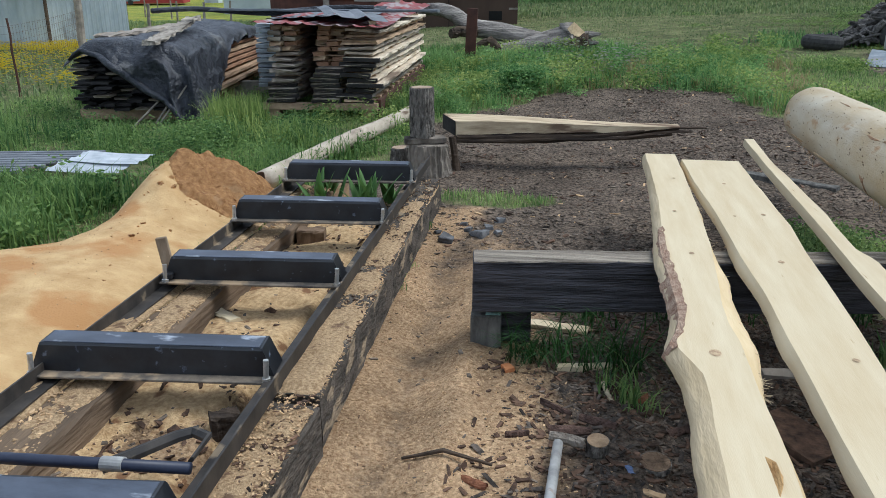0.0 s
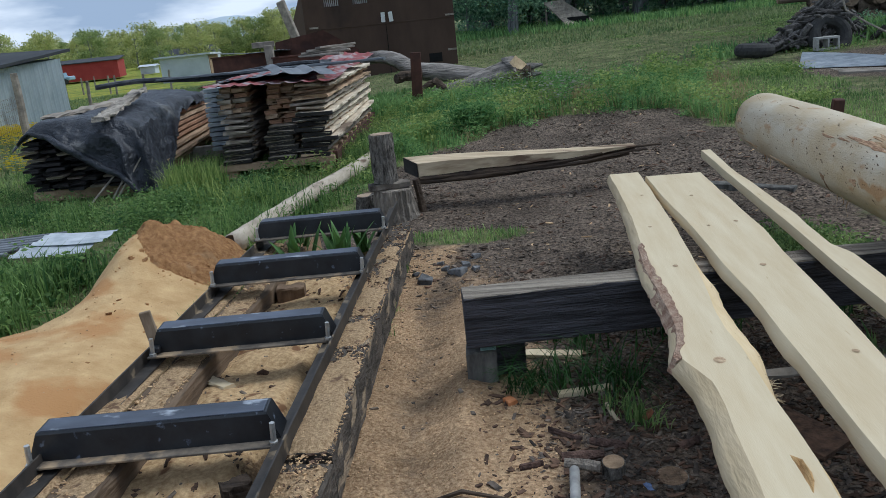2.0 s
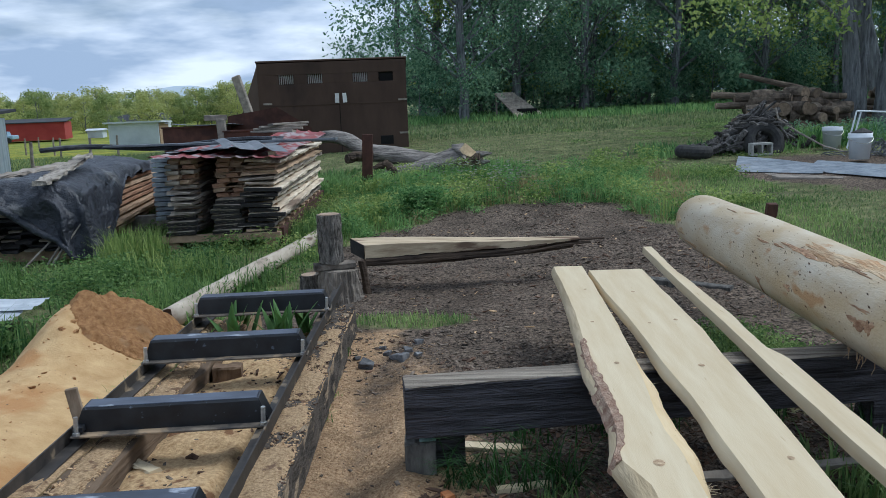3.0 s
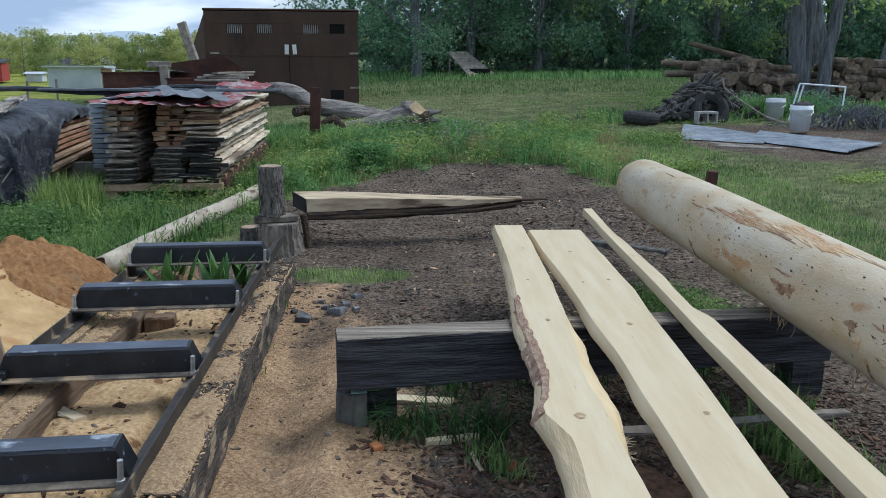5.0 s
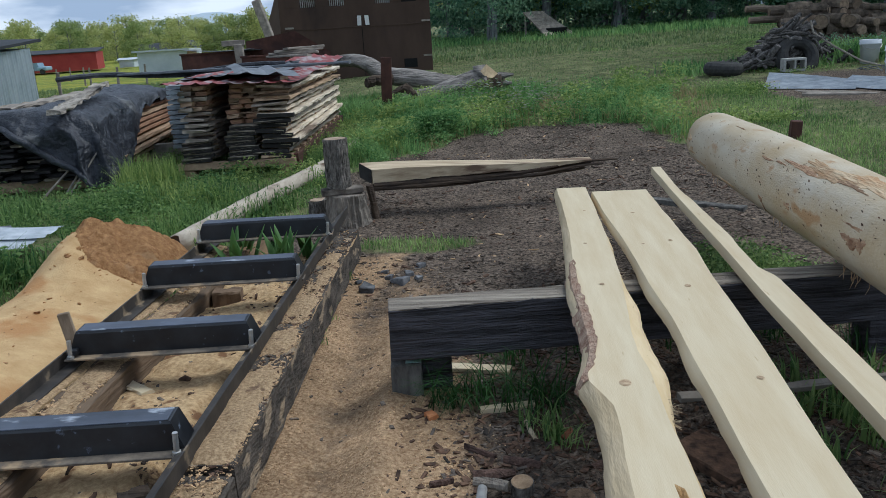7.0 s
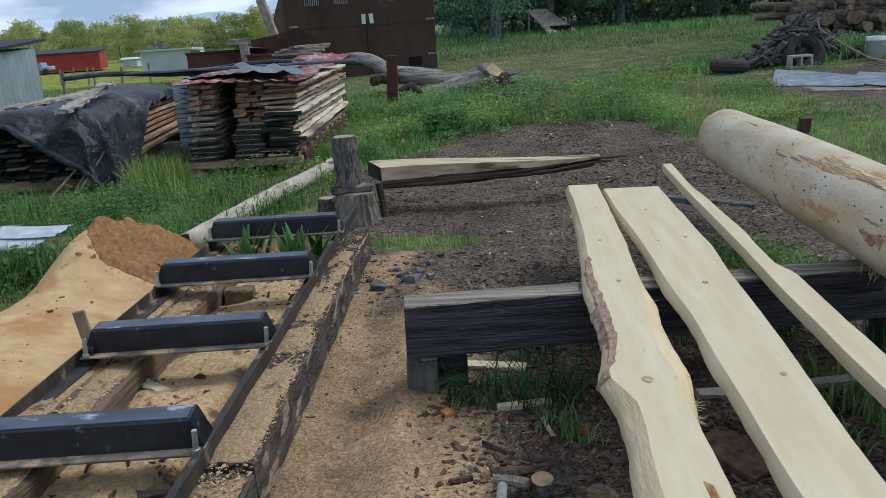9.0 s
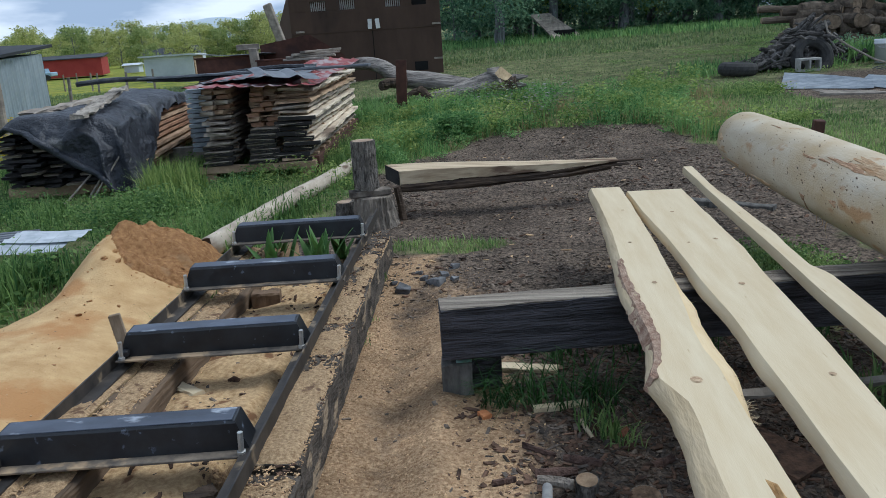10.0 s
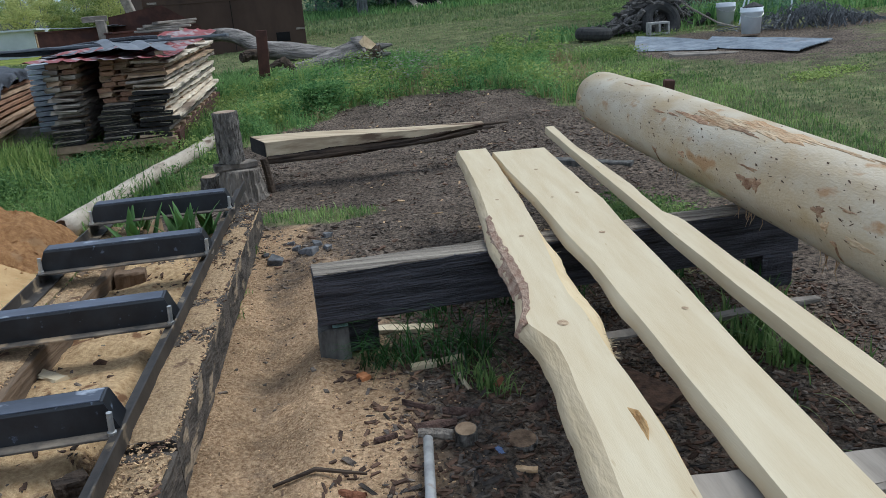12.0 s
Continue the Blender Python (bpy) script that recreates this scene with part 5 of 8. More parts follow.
def side_stack():
    """Lighter boards between the two big stacks."""
    rng = random.Random(3)
    root = thing("lumber_stack", (-3.1, 8.9, 0.0), "narrow stack of blue-grey boards between two big stacks", "lumber stack")
    m = frame_of(-3.45, 8.2, 6)
    pale = surface("blue_grey_board", (0.28, 0.31, 0.34), (0.46, 0.50, 0.53), 8, (1, .2, 1), rough=0.85, bump=0.3, vary=0.2)
    me = [fix(stack_board(0.3, 2.8, 0.05).mesh("board", mm)) for mm in (pale, STACK[3], STACK[1], STACK[0])]
    for yy in (0.6, 2.2):
        part("bearer", Geo().box((1.0, 0.12, 0.25), m @ Matrix.Translation((-0.1, yy, 0.13)), 0.006), GREYWOOD, root)
    z = 0.26
    while z < 1.08:
        piece("board", me[0], m @ Matrix.Translation((0.28, 1.3 + rng.uniform(-.04, .04), z + 0.025)), root)
        if z < 0.75:
            piece("board", me[rng.choice((1, 2, 2, 3))], m @ Matrix.Translation((0.0, 2.3 + rng.uniform(-.1, .1), z + 0.025)), root)
        z += 0.066


side_stack()


# ---- brown plywood shed ----
def shed():
    x0, x1, y, zb, zt, D = -4.83, -0.75, 20.0, 0.25, 2.89, 3.0
    root = thing("plywood_shed", ((x0 + x1) / 2, y + 1.5, zb), "tall brown plywood shed with small slatted vents and double doors", "shed")
    holes = [(-4.05, 2.42), (-3.26, 2.44), (-2.02, 2.46), (-1.31, 2.475)]
    hw, hh = 0.20, 0.105
    # front wall: pieces round the vents
    f = Geo()
    zs = [zb, 2.34 - 0.02, 2.57, zt]
    f.box((x1 - x0, 0.10, zs[1] - zs[0]), Matrix.Translation(((x0 + x1) / 2, y, (zs[0] + zs[1]) / 2)), 0.004)
    f.box((x1 - x0, 0.10, zs[3] - zs[2]), Matrix.Translation(((x0 + x1) / 2, y, (zs[2] + zs[3]) / 2)), 0.004)
    edges = [x0] + [e for c, _ in holes for e in (c - hw, c + hw)] + [x1]
    for a, b in zip(edges[::2], edges[1::2]):
        f.box((b - a, 0.10, zs[2] - zs[1]), Matrix.Translation(((a + b) / 2, y, (zs[1] + zs[2]) / 2)), 0.004)
    part("front_wall", f, SHED, root)
    for n, (c, z) in enumerate(holes):
        v = part("vent", Geo().box((2 * hw, 0.02, 0.25), Matrix.Translation((c, y + 0.04, 2.445)), 0.002), DARK if n == 3 else SLATWHITE, root, "dark mesh vent" if n == 3 else "vent with sky showing between bars")
        for k in range(7):
            if n < 3:
                part("bar", Geo().box((0.022, 0.03, 0.25), Matrix.Translation((c - hw + 0.045 + k * 0.052, y - 0.005, 2.445)), 0.002), SHED, v)
    for s in (x0 + 0.05, x1 - 0.05):
        sl = Geo().add([(s - 0.05, y + 0.05, zb), (s + 0.05, y + 0.05, zb), (s + 0.05, y + D, zb), (s - 0.05, y + D, zb), (s - 0.05, y + 0.05, zt), (s + 0.05, y + 0.05, zt), (s + 0.05, y + D, zt - 0.7), (s - 0.05, y + D, zt - 0.7)],
               [(0, 1, 2, 3), (4, 5, 6, 7), (0, 1, 5, 4), (1, 2, 6, 5), (2, 3, 7, 6), (3, 0, 4, 7)])
        part("side_wall", sl, SHED, root)
    part("back_wall", Geo().box((x1 - x0, 0.1, zt - 0.7 - zb), Matrix.Translation(((x0 + x1) / 2, y + D, (zt - 0.7 + zb) / 2)), 0.004), SHED, root)
    # lean-to side on the left with a sloping edge
    lean = Geo().add([(x0 - 0.004, y + 0.03, zb), (x0 - 0.75, y + 1.4, zb - 0.2), (x0 - 0.75, y + 1.4, 1.5), (x0 - 0.004, y + 0.03, zt - 0.05), (x0 - 0.004, y + 1.5, zb), (x0 - 0.004, y + 1.5, zt - .3)], [(0, 1, 2, 3), (4, 5, 2, 1), (3, 2, 5), (0, 4, 1)])
    part("lean_panel", lean, SHED, root)
    part("roof", Geo().box((x1 - x0 + 0.06, D + 0.12, 0.045), Matrix.Translation(((x0 + x1) / 2, y + D / 2, zt - 0.30)) @ Matrix.Rotation(math.atan2(-0.7, D), 4, "X"), 0.006), SHED, root, "thin flat roof edge")
    for c in (-2.68, -2.47):
        part("door_latch", Geo().box((0.11, 0.03, 0.26), Matrix.Translation((c, y - 0.065, 1.90)) @ Matrix.Rotation(radians(-4 if c > -2.6 else 2), 4, "Y"), 0.004), SLATWHITE, root, "pale wooden latch block")
    part("rail_seam", Geo().box((x1 - x0, 0.015, 0.03), Matrix.Translation(((x0 + x1) / 2, y - 0.058, 1.74)), 0.003), SHED, root)
    part("door_gap", Geo().box((0.02, 0.012, 1.5), Matrix.Translation((-2.62, y - 0.053, 1.0)), 0.002), DARK, root)
    for zz in (1.80, 0.88):
        for c in (x0 + 0.24, x1 - 0.12):
            part("hinge", Geo().box((0.24, 0.02, 0.05), Matrix.Translation((c, y - 0.062, zz)), 0.004), GREYWOOD, root, "pale strap hinge")
    part("hatch", Geo().box((0.36, 0.02, 0.24), Matrix.Translation((-1.35, y - 0.055, 0.70)), 0.003), DARK, root, "small dark opening")
    root.rotation_euler.z = radians(6)
    root.location.x -= 0.16
    solo("fence_post", Geo().box((0.22, 0.14, 2.6), pose(-4.72, 18.6, 1.30, 0, -16, 0), 0.02, 0.02), GREYWOOD, "grey split post leaning against the shed", "post")


shed()


# ---- scrap steel behind the stacks ----
def steel_box(x, y, z0, w, h, d, deg, label):
    g = Geo()
    m = Matrix.Translation((x, y, z0)) @ Matrix.Rotation(radians(deg), 4, "Z")
    t = 0.012
    g.box((w, t, h), m @ Matrix.Translation((0, 0, h / 2)), 0.003)
    g.box((t, d, h), m @ Matrix.Translation((w / 2, d / 2 + 0.01, h / 2)), 0.003)
    g.box((t, d, h * 0.8), m @ Matrix.Translation((-w / 2, d / 2 + 0.01, h * 0.4)), 0.003)
    g.box((w, d, t), m @ Matrix.Translation((0, d / 2 + 0.01, h * 0.98)), 0.003)
    g.box((w + 0.04, 0.03, 0.03), m @ Matrix.Translation((0, -0.02, h + 0.012)), 0.004)
    solo("scrap_tank", g, RUST, label, "scrap metal")


steel_box(-4.25, 12.6, 0.25, 1.15, 1.15, 0.8, 3, "dark rusty steel bin standing behind the stacks")
steel_box(-2.95, 11.7, 0.20, 0.85, 1.12, 0.6, 5, "red-brown steel plate bin behind the lumber stack")
g = Geo().add([(-3.75, 13.2, 0.2), (-2.1, 13.1, 0.2), (-2.1, 13.1, 1.30), (-2.75, 13.1, 1.72), (-3.75, 13.2, 1.58)], [(0, 1, 2, 3, 4)])
g.add([(-3.75, 13.28, 0.2), (-2.1, 13.18, 0.2), (-2.1, 13.18, 1.30), (-2.75, 13.18, 1.72), (-3.75, 13.28, 1.58)], [(4, 3, 2, 1, 0)])
solo("scrap_plate", g, RUST, "tall red-brown steel plate with a sloping top", "scrap metal")
tin_sheet("roofing_sheet", pose(-4.1, 12.9, 1.45, 2, 3, 88), 0.8, 1.3, GREYTIN, "grey tin sheet lying on a rusty bin", 0.2, 0.01)
timber("timber_prop", (-3.95, 12.4), (-3.55, 12.5), 0.14, 0.10, 1.62, GREYWOOD, "grey timber end poking up behind the stacks")
solo("post_stub", Geo().box((0.16, 0.14, 1.5), pose(-3.62, 12.45, 0.80, 0, -3, 0), 0.01, 0.01), GREYWOOD, "grey weathered post behind the stacks", "post")
for n in range(4):
    solo("wood_offcut", wavy_box(0.75, 0.12, 0.035, pose(-2.02 + 0.06 * n, 9.75 + 0.1 * n, 1.36 + 0.035 * n, 0, 3, 70 + 25 * n), 5, 0.004), GREYWOOD, "grey offcut lying on roofing tin", "offcut", "offcuts on the tin")
solo("wood_offcut", wavy_box(0.24, 0.09, 0.085, pose(-1.52, 7.55, 1.14, 0, 0, 15), 4, 0.003), FRESH, "short yellow block on the lumber stack", "offcut")


# ---- dead trunk behind the stack ----
def limb(path, radii, seg=12, rough=0.06):
    pts, rad = [], []
    for k in range(len(path) - 1):
        for j in range(5):
            u = j / 5
            pts.append(Vector(path[k]).lerp(Vector(path[k + 1]), u) + Vector((random.uniform(-.012, .012), random.uniform(-.012, .012), random.uniform(-.012, .012))))
            rad.append(radii[k] + (radii[k + 1] - radii[k]) * u)
    pts.append(Vector(path[-1]))
    rad.append(radii[-1])
    return Geo().tube(pts, rad, seg, rough=rough)


def weathered(path, radii, seed, seg=26, flute=0.07, cut_tilt=0.0):
    """A smooth, fluted, twisting trunk; the last ring may be cut on a slant."""
    rng = random.Random(seed)
    P = [Vector(p) for p in path]
    n = 9 * (len(P) - 1)
    ph = [rng.uniform(0, 6.28) for _ in range(5)]
    v, f, side = [], [], None
    for i in range(n + 1):
        k = min(i // 9, len(P) - 2)
        u = i / 9 - k
        a, b, c, d = P[max(k - 1, 0)], P[k], P[k + 1], P[min(k + 2, len(P) - 1)]
        p = 0.5 * (2 * b + (c - a) * u + (2 * a - 5 * b + 4 * c - d) * u * u + (3 * b - a - 3 * c + d) * u ** 3)
        r = radii[k] + (radii[k + 1] - radii[k]) * u
        way = (c - b).normalized()
        side = (Vector((0, 0, 1)) if side is None else side)
        side = (side - way * side.dot(way)).normalized()
        other = way.cross(side)
        for q in range(seg):
            t = 2 * math.pi * q / seg + 0.02 * i
            w = 1 + flute * math.sin(3 * t + ph[0]) + 0.6 * flute * math.sin(5 * t + ph[1] + 0.1 * i) + 0.5 * flute * math.sin(11 * t + ph[2]) + rng.uniform(-.02, .02)
            end = way * (cut_tilt * r * math.cos(t) + rng.uniform(-.02, .02)) if i == n and cut_tilt else Vector()
            v.append(p + side * (r * w * math.cos(t)) + other * (r * w * math.sin(t)) + end)
    for i in range(n):
        for q in range(seg):
            a, b = i * seg + q, i * seg + (q + 1) % seg
            f.append((a, b, b + seg, a + seg))
    f += [tuple(range(seg)), tuple(range(n * seg, n * seg + seg))]
    return Geo().add(v, f)


dead = thing("dead_trunk", (0.0, 13.3, 0.2), "fallen grey dead tree trunk with broken limbs in tall weeds", "log")
part("trunk", weathered([(-2.35, 13.7, 1.02), (-1.85, 13.5, 1.10), (-1.45, 13.4, 1.02), (-1.08, 13.4, 0.78), (-0.5, 13.4, 0.68), (0.55, 13.35, 0.52)], [0.09, 0.12, 0.14, 0.16, 0.17, 0.10], 3), DEADLOG, dead, "", True)
part("root_end", weathered([(-0.75, 12.9, 0.28), (-0.1, 12.95, 0.38), (0.45, 13.0, 0.48), (0.95, 13.0, 0.56)], [0.13, 0.20, 0.28, 0.37], 5, 28, 0.10, -0.75), DEADLOG, dead, "splintered grey butt", True)
part("heartwood", limb([(0.90, 12.88, 0.52), (1.20, 12.86, 0.50)], [0.30, 0.22], 13, 0.18), ROTTEN, dead, "dark rotten hollow end")
for a, b, r in (((1.0, 12.9, 0.66), (1.40, 12.85, 0.70), 0.11), ((1.0, 12.9, 0.52), (1.36, 12.85, 0.55), 0.10), ((0.98, 12.88, 0.40), (1.26, 12.85, 0.38), 0.10)):
    part("splinter", limb([a, b], [r, 0.02], 7, 0.2), DEADLOG, dead)
part("pale_cut", Geo().add([(0.78, 12.70, 0.80), (0.90, 12.74, 0.92), (1.10, 12.74, 0.74), (1.00, 12.66, 0.66), (0.86, 12.64, 0.70)], [(0, 1, 2, 3, 4)]), ENDGRAIN, dead, "pale splintered cut")
part("limb", limb([(-0.95, 13.2, 0.70), (-1.22, 13.1, 0.72), (-1.42, 13.0, 0.68)], [0.10, 0.10, 0.09], 11, 0.08), ROTTEN, dead, "dark sawn limb stub")
part("limb", limb([(-0.7, 12.9, 0.55), (-1.0, 12.8, 0.42), (-1.35, 12.7, 0.30), (-1.8, 12.6, 0.28)], [0.07, 0.06, 0.05, 0.03], 9, 0.12), ROTTEN, dead, "dark broken limb")
part("limb", limb([(-0.62, 12.5, 0.62), (-0.45, 12.4, 0.45), (-0.55, 12.4, 0.25)], [0.07, 0.08, 0.06], 9, 0.2), ROTTEN, dead, "dark broken limb")
solo("steel_post", Geo().box((0.19, 0.03, 1.0), pose(-0.88, 11.95, 0.68, 0, 3, 4), 0.006), RUST, "dark rusty steel plate standing in front of a fallen trunk", "steel post")
solo("grey_pole", Geo().tube([(-0.35, 12.2, 0.30), (0.55, 11.2, 0.22)], [0.025, 0.02], 7), GREYWOOD, "thin grey pole lying in the weeds", "pole")


# ---- small slatted shelter by the trees ----
def shelter():
    """A low box under a steep roof of grey boards that runs down to one pale board."""
    z = z_at(3.5, 33)
    root = thing("lean_shelter", (3.4, 33.5, z), "small lean-to shelter with grey board roof at the wood's edge", "shelter")
    A, B, C, D = Vector((2.04, 33.8, 1.95)), Vector((2.9, 35.0, 1.98)), Vector((4.24, 33.9, 0.95)), Vector((2.95, 32.8, 0.93))
    for k in range(7):
        u0, u1 = k / 7 + 0.006, (k + 1) / 7 - 0.006
        q = [A.lerp(D, u0), B.lerp(C, u0), B.lerp(C, u1), A.lerp(D, u1)]
        g = Geo().sheet([[q[0], q[1]], [q[3], q[2]]], 0.05)
        part("roof_board", g, PALEBOARD if k == 6 else GREYWOOD, root, "pale lowest board" if k == 6 else "")
    part("box", Geo().box((0.9, 0.7, 0.62), Matrix.Translation((3.45, 33.6, z + 0.10)), 0.01), DARK, root, "dark low box")
    for p in (A, B):
        part("post", Geo().box((0.08, 0.08, p.z - z + 0.2), Matrix.Translation((p.x + 0.1, p.y, (p.z + z) / 2 - 0.12)), 0.006), GREYWOOD, root)


shelter()


# ---- woodpile corner ----
def tyre(at, R, r, m3, label):
    root = thing("tyre", at, label, "tyre")
    v, f = [], []
    n, k = 36, 12
    for i in range(n):
        a = 2 * math.pi * i / n
        for j in range(k):
            b = 2 * math.pi * j / k
            rr = R - r + r * math.cos(b) * (1 + 0.05 * (i % 2) * (math.cos(b) > 0.5))
            v.append((rr * math.cos(a), rr * math.sin(a), 1.15 * r * math.sin(b)))
    for i in range(n):
        for j in range(k):
            f.append((i * k + j, ((i + 1) % n) * k + j, ((i + 1) % n) * k + (j + 1) % k, i * k + (j + 1) % k))
    part("casing", Geo().add(v, f, Matrix.Translation(at) @ m3), RUBBER, root)


GZ = 0.42
tyre((5.35, 13.35, z_at(5.35, 13.35) + 0.12), 0.36, 0.11, Matrix.Rotation(radians(4), 4, "Y"), "old black tyre lying flat in the grass")
tyre((6.72, 13.45, z_at(6.7, 13.4) + 0.22), 0.42, 0.12, Matrix.Rotation(radians(68), 4, "X") @ Matrix.Rotation(radians(10), 4, "Y"), "big black tyre standing against a brush heap")


def cinder(x, y, deg):
    z = z_at(x, y)
    m = Matrix.Translation((x, y, z)) @ Matrix.Rotation(radians(deg), 4, "Z")
    g = Geo()
    for xx in (-0.185, 0, 0.185):
        g.box((0.035, 0.2, 0.24), m @ Matrix.Translation((xx, 0, 0.12)), 0.004)
    for zz in (0.02, 0.22):
        g.box((0.40, 0.2, 0.038), m @ Matrix.Translation((0, 0.001, zz)), 0.004)
    solo("cinder_block", g, CONCRETE, "grey hollow concrete block on its side", "concrete block")


cinder(6.55, 13.1, 4)


def bucket(x, y, z, h, label):
    root = thing("bucket", (x, y, z), label, "bucket")
    r0, r1 = h * 0.36, h * 0.42
    v, f, n = [], [], 24
    prof = [(0.0, 0.0), (r0, 0.0), (r0 + (r1 - r0) * 0.8, h * 0.8), (r1 + 0.012, h * 0.81), (r1 + 0.012, h * 0.87), (r1, h * 0.88), (r1 + 0.008, h), (r1 - 0.008, h), (r0 - 0.006, 0.02), (0, 0.02)]
    g = Geo()
    for i in range(n):
        a = 2 * math.pi * i / n
        v += [(x + p * math.cos(a), y + p * math.sin(a), z + q) for p, q in prof]
    k = len(prof)
    for i in range(n):
        for j in range(k - 1):
            f.append((i * k + j, ((i + 1) % n) * k + j, ((i + 1) % n) * k + j + 1, i * k + j + 1))
    part("shell", g.add(v, f), BUCKET, root, "", True)
    hd = [(x + (r1 + 0.015) * math.cos(a), y - (r1 + 0.015) * math.sin(a) * 0.9, z + h * 0.84 - 0.10 * math.sin(a)) for a in np.linspace(0, math.pi, 14)]
    part("handle", Geo().tube(hd, [0.006] * 14, 6), ZINC, root, "thin wire handle")


bucket(8.02, 13.4, z_at(8.0, 13.4), 0.43, "white plastic bucket standing in the weeds")
bucket(7.60, 11.35, z_at(7.6, 11.35) + 0.05, 0.44, "white plastic bucket with rags standing on tin sheets")
solo("rag_heap", Geo().tube([(7.6, 11.35, z_at(7.6, 11.35) + 0.42), (7.62, 11.35, z_at(7.6, 11.35) + 0.50), (7.6, 11.36, z_at(7.6, 11.35) + 0.56)], [0.15, 0.16, 0.05], 9, rough=0.3), RUBBER, "dark rags heaped in a bucket", "rags")


def white_frame():
    z = z_at(8.3, 13.2)
    root = thing("garden_frame", (8.5, 13.2, z), "thin white metal frame standing in the weeds", "frame")
    pts = [(8.22, 13.2, z), (8.42, 13.3, z + 0.72), (9.28, 13.2, z + 0.66), (9.20, 13.1, z + 0.05)]
    for a, b in zip(pts, pts[1:]):
        part("bar", Geo().tube([a, b], [0.016, 0.016], 6), BUCKET, root)
    part("bar", Geo().tube([(8.30, 13.2, z), (8.50, 13.3, z + 0.70)], [0.016, 0.016], 6), BUCKET, root)


white_frame()


TIN = [((5.44, 11.1), (6.08, 12.94), (7.01, 10.87), (6.5, 10.16), 0.03), ((6.42, 10.58), (6.97, 11.49), (8.12, 9.61), (7.23, 8.94), 0.055)]


def tin_on_ground():
    grid_specs = TIN
    for n, (a, b, c, d, lift) in enumerate(grid_specs):
        a, b, c, d = (Vector(p) for p in (a, b, c, d))
        rows = []
        for j in range(25):
            u = j / 24
            row = []
            for i in range(61):
                w = i / 60
                p = a.lerp(b, u).lerp(d.lerp(c, u), w)
                row.append((p.x, p.y, z_at(p.x, p.y) * 0 + float(rise(p.x, p.y)) + lift + 0.030 * (j % 2) + 0.03 * float(fbm(np.array([p.x]), np.array([p.y]), 0.9, 3, 50 + n)[0])))
            rows.append(row)
        solo("roofing_sheet", Geo().sheet(rows, 0.002), WHITETIN, "pale weathered roofing sheet lying on the grass", "roof sheet", "sheets on the grass")
    zp = float(rise(6.14, 9.99))
    pal = thing("pallet", (6.14, 10.19, zp), "low weathered pallet under roofing sheets", "pallet")
    for k in range(4):
        part("slat", Geo().box((1.0, 0.10, 0.02), Matrix.Translation((6.24, 9.99 + 0.16 * k, zp + 0.02)) @ Matrix.Rotation(radians(-25), 4, "Z"), 0.003), GREYWOOD, pal)
    part("stringer", Geo().box((1.0, 0.05, 0.07), Matrix.Translation((6.14, 9.87, zp + 0.0)) @ Matrix.Rotation(radians(-25), 4, "Z"), 0.004), GREYWOOD, pal)


tin_on_ground()


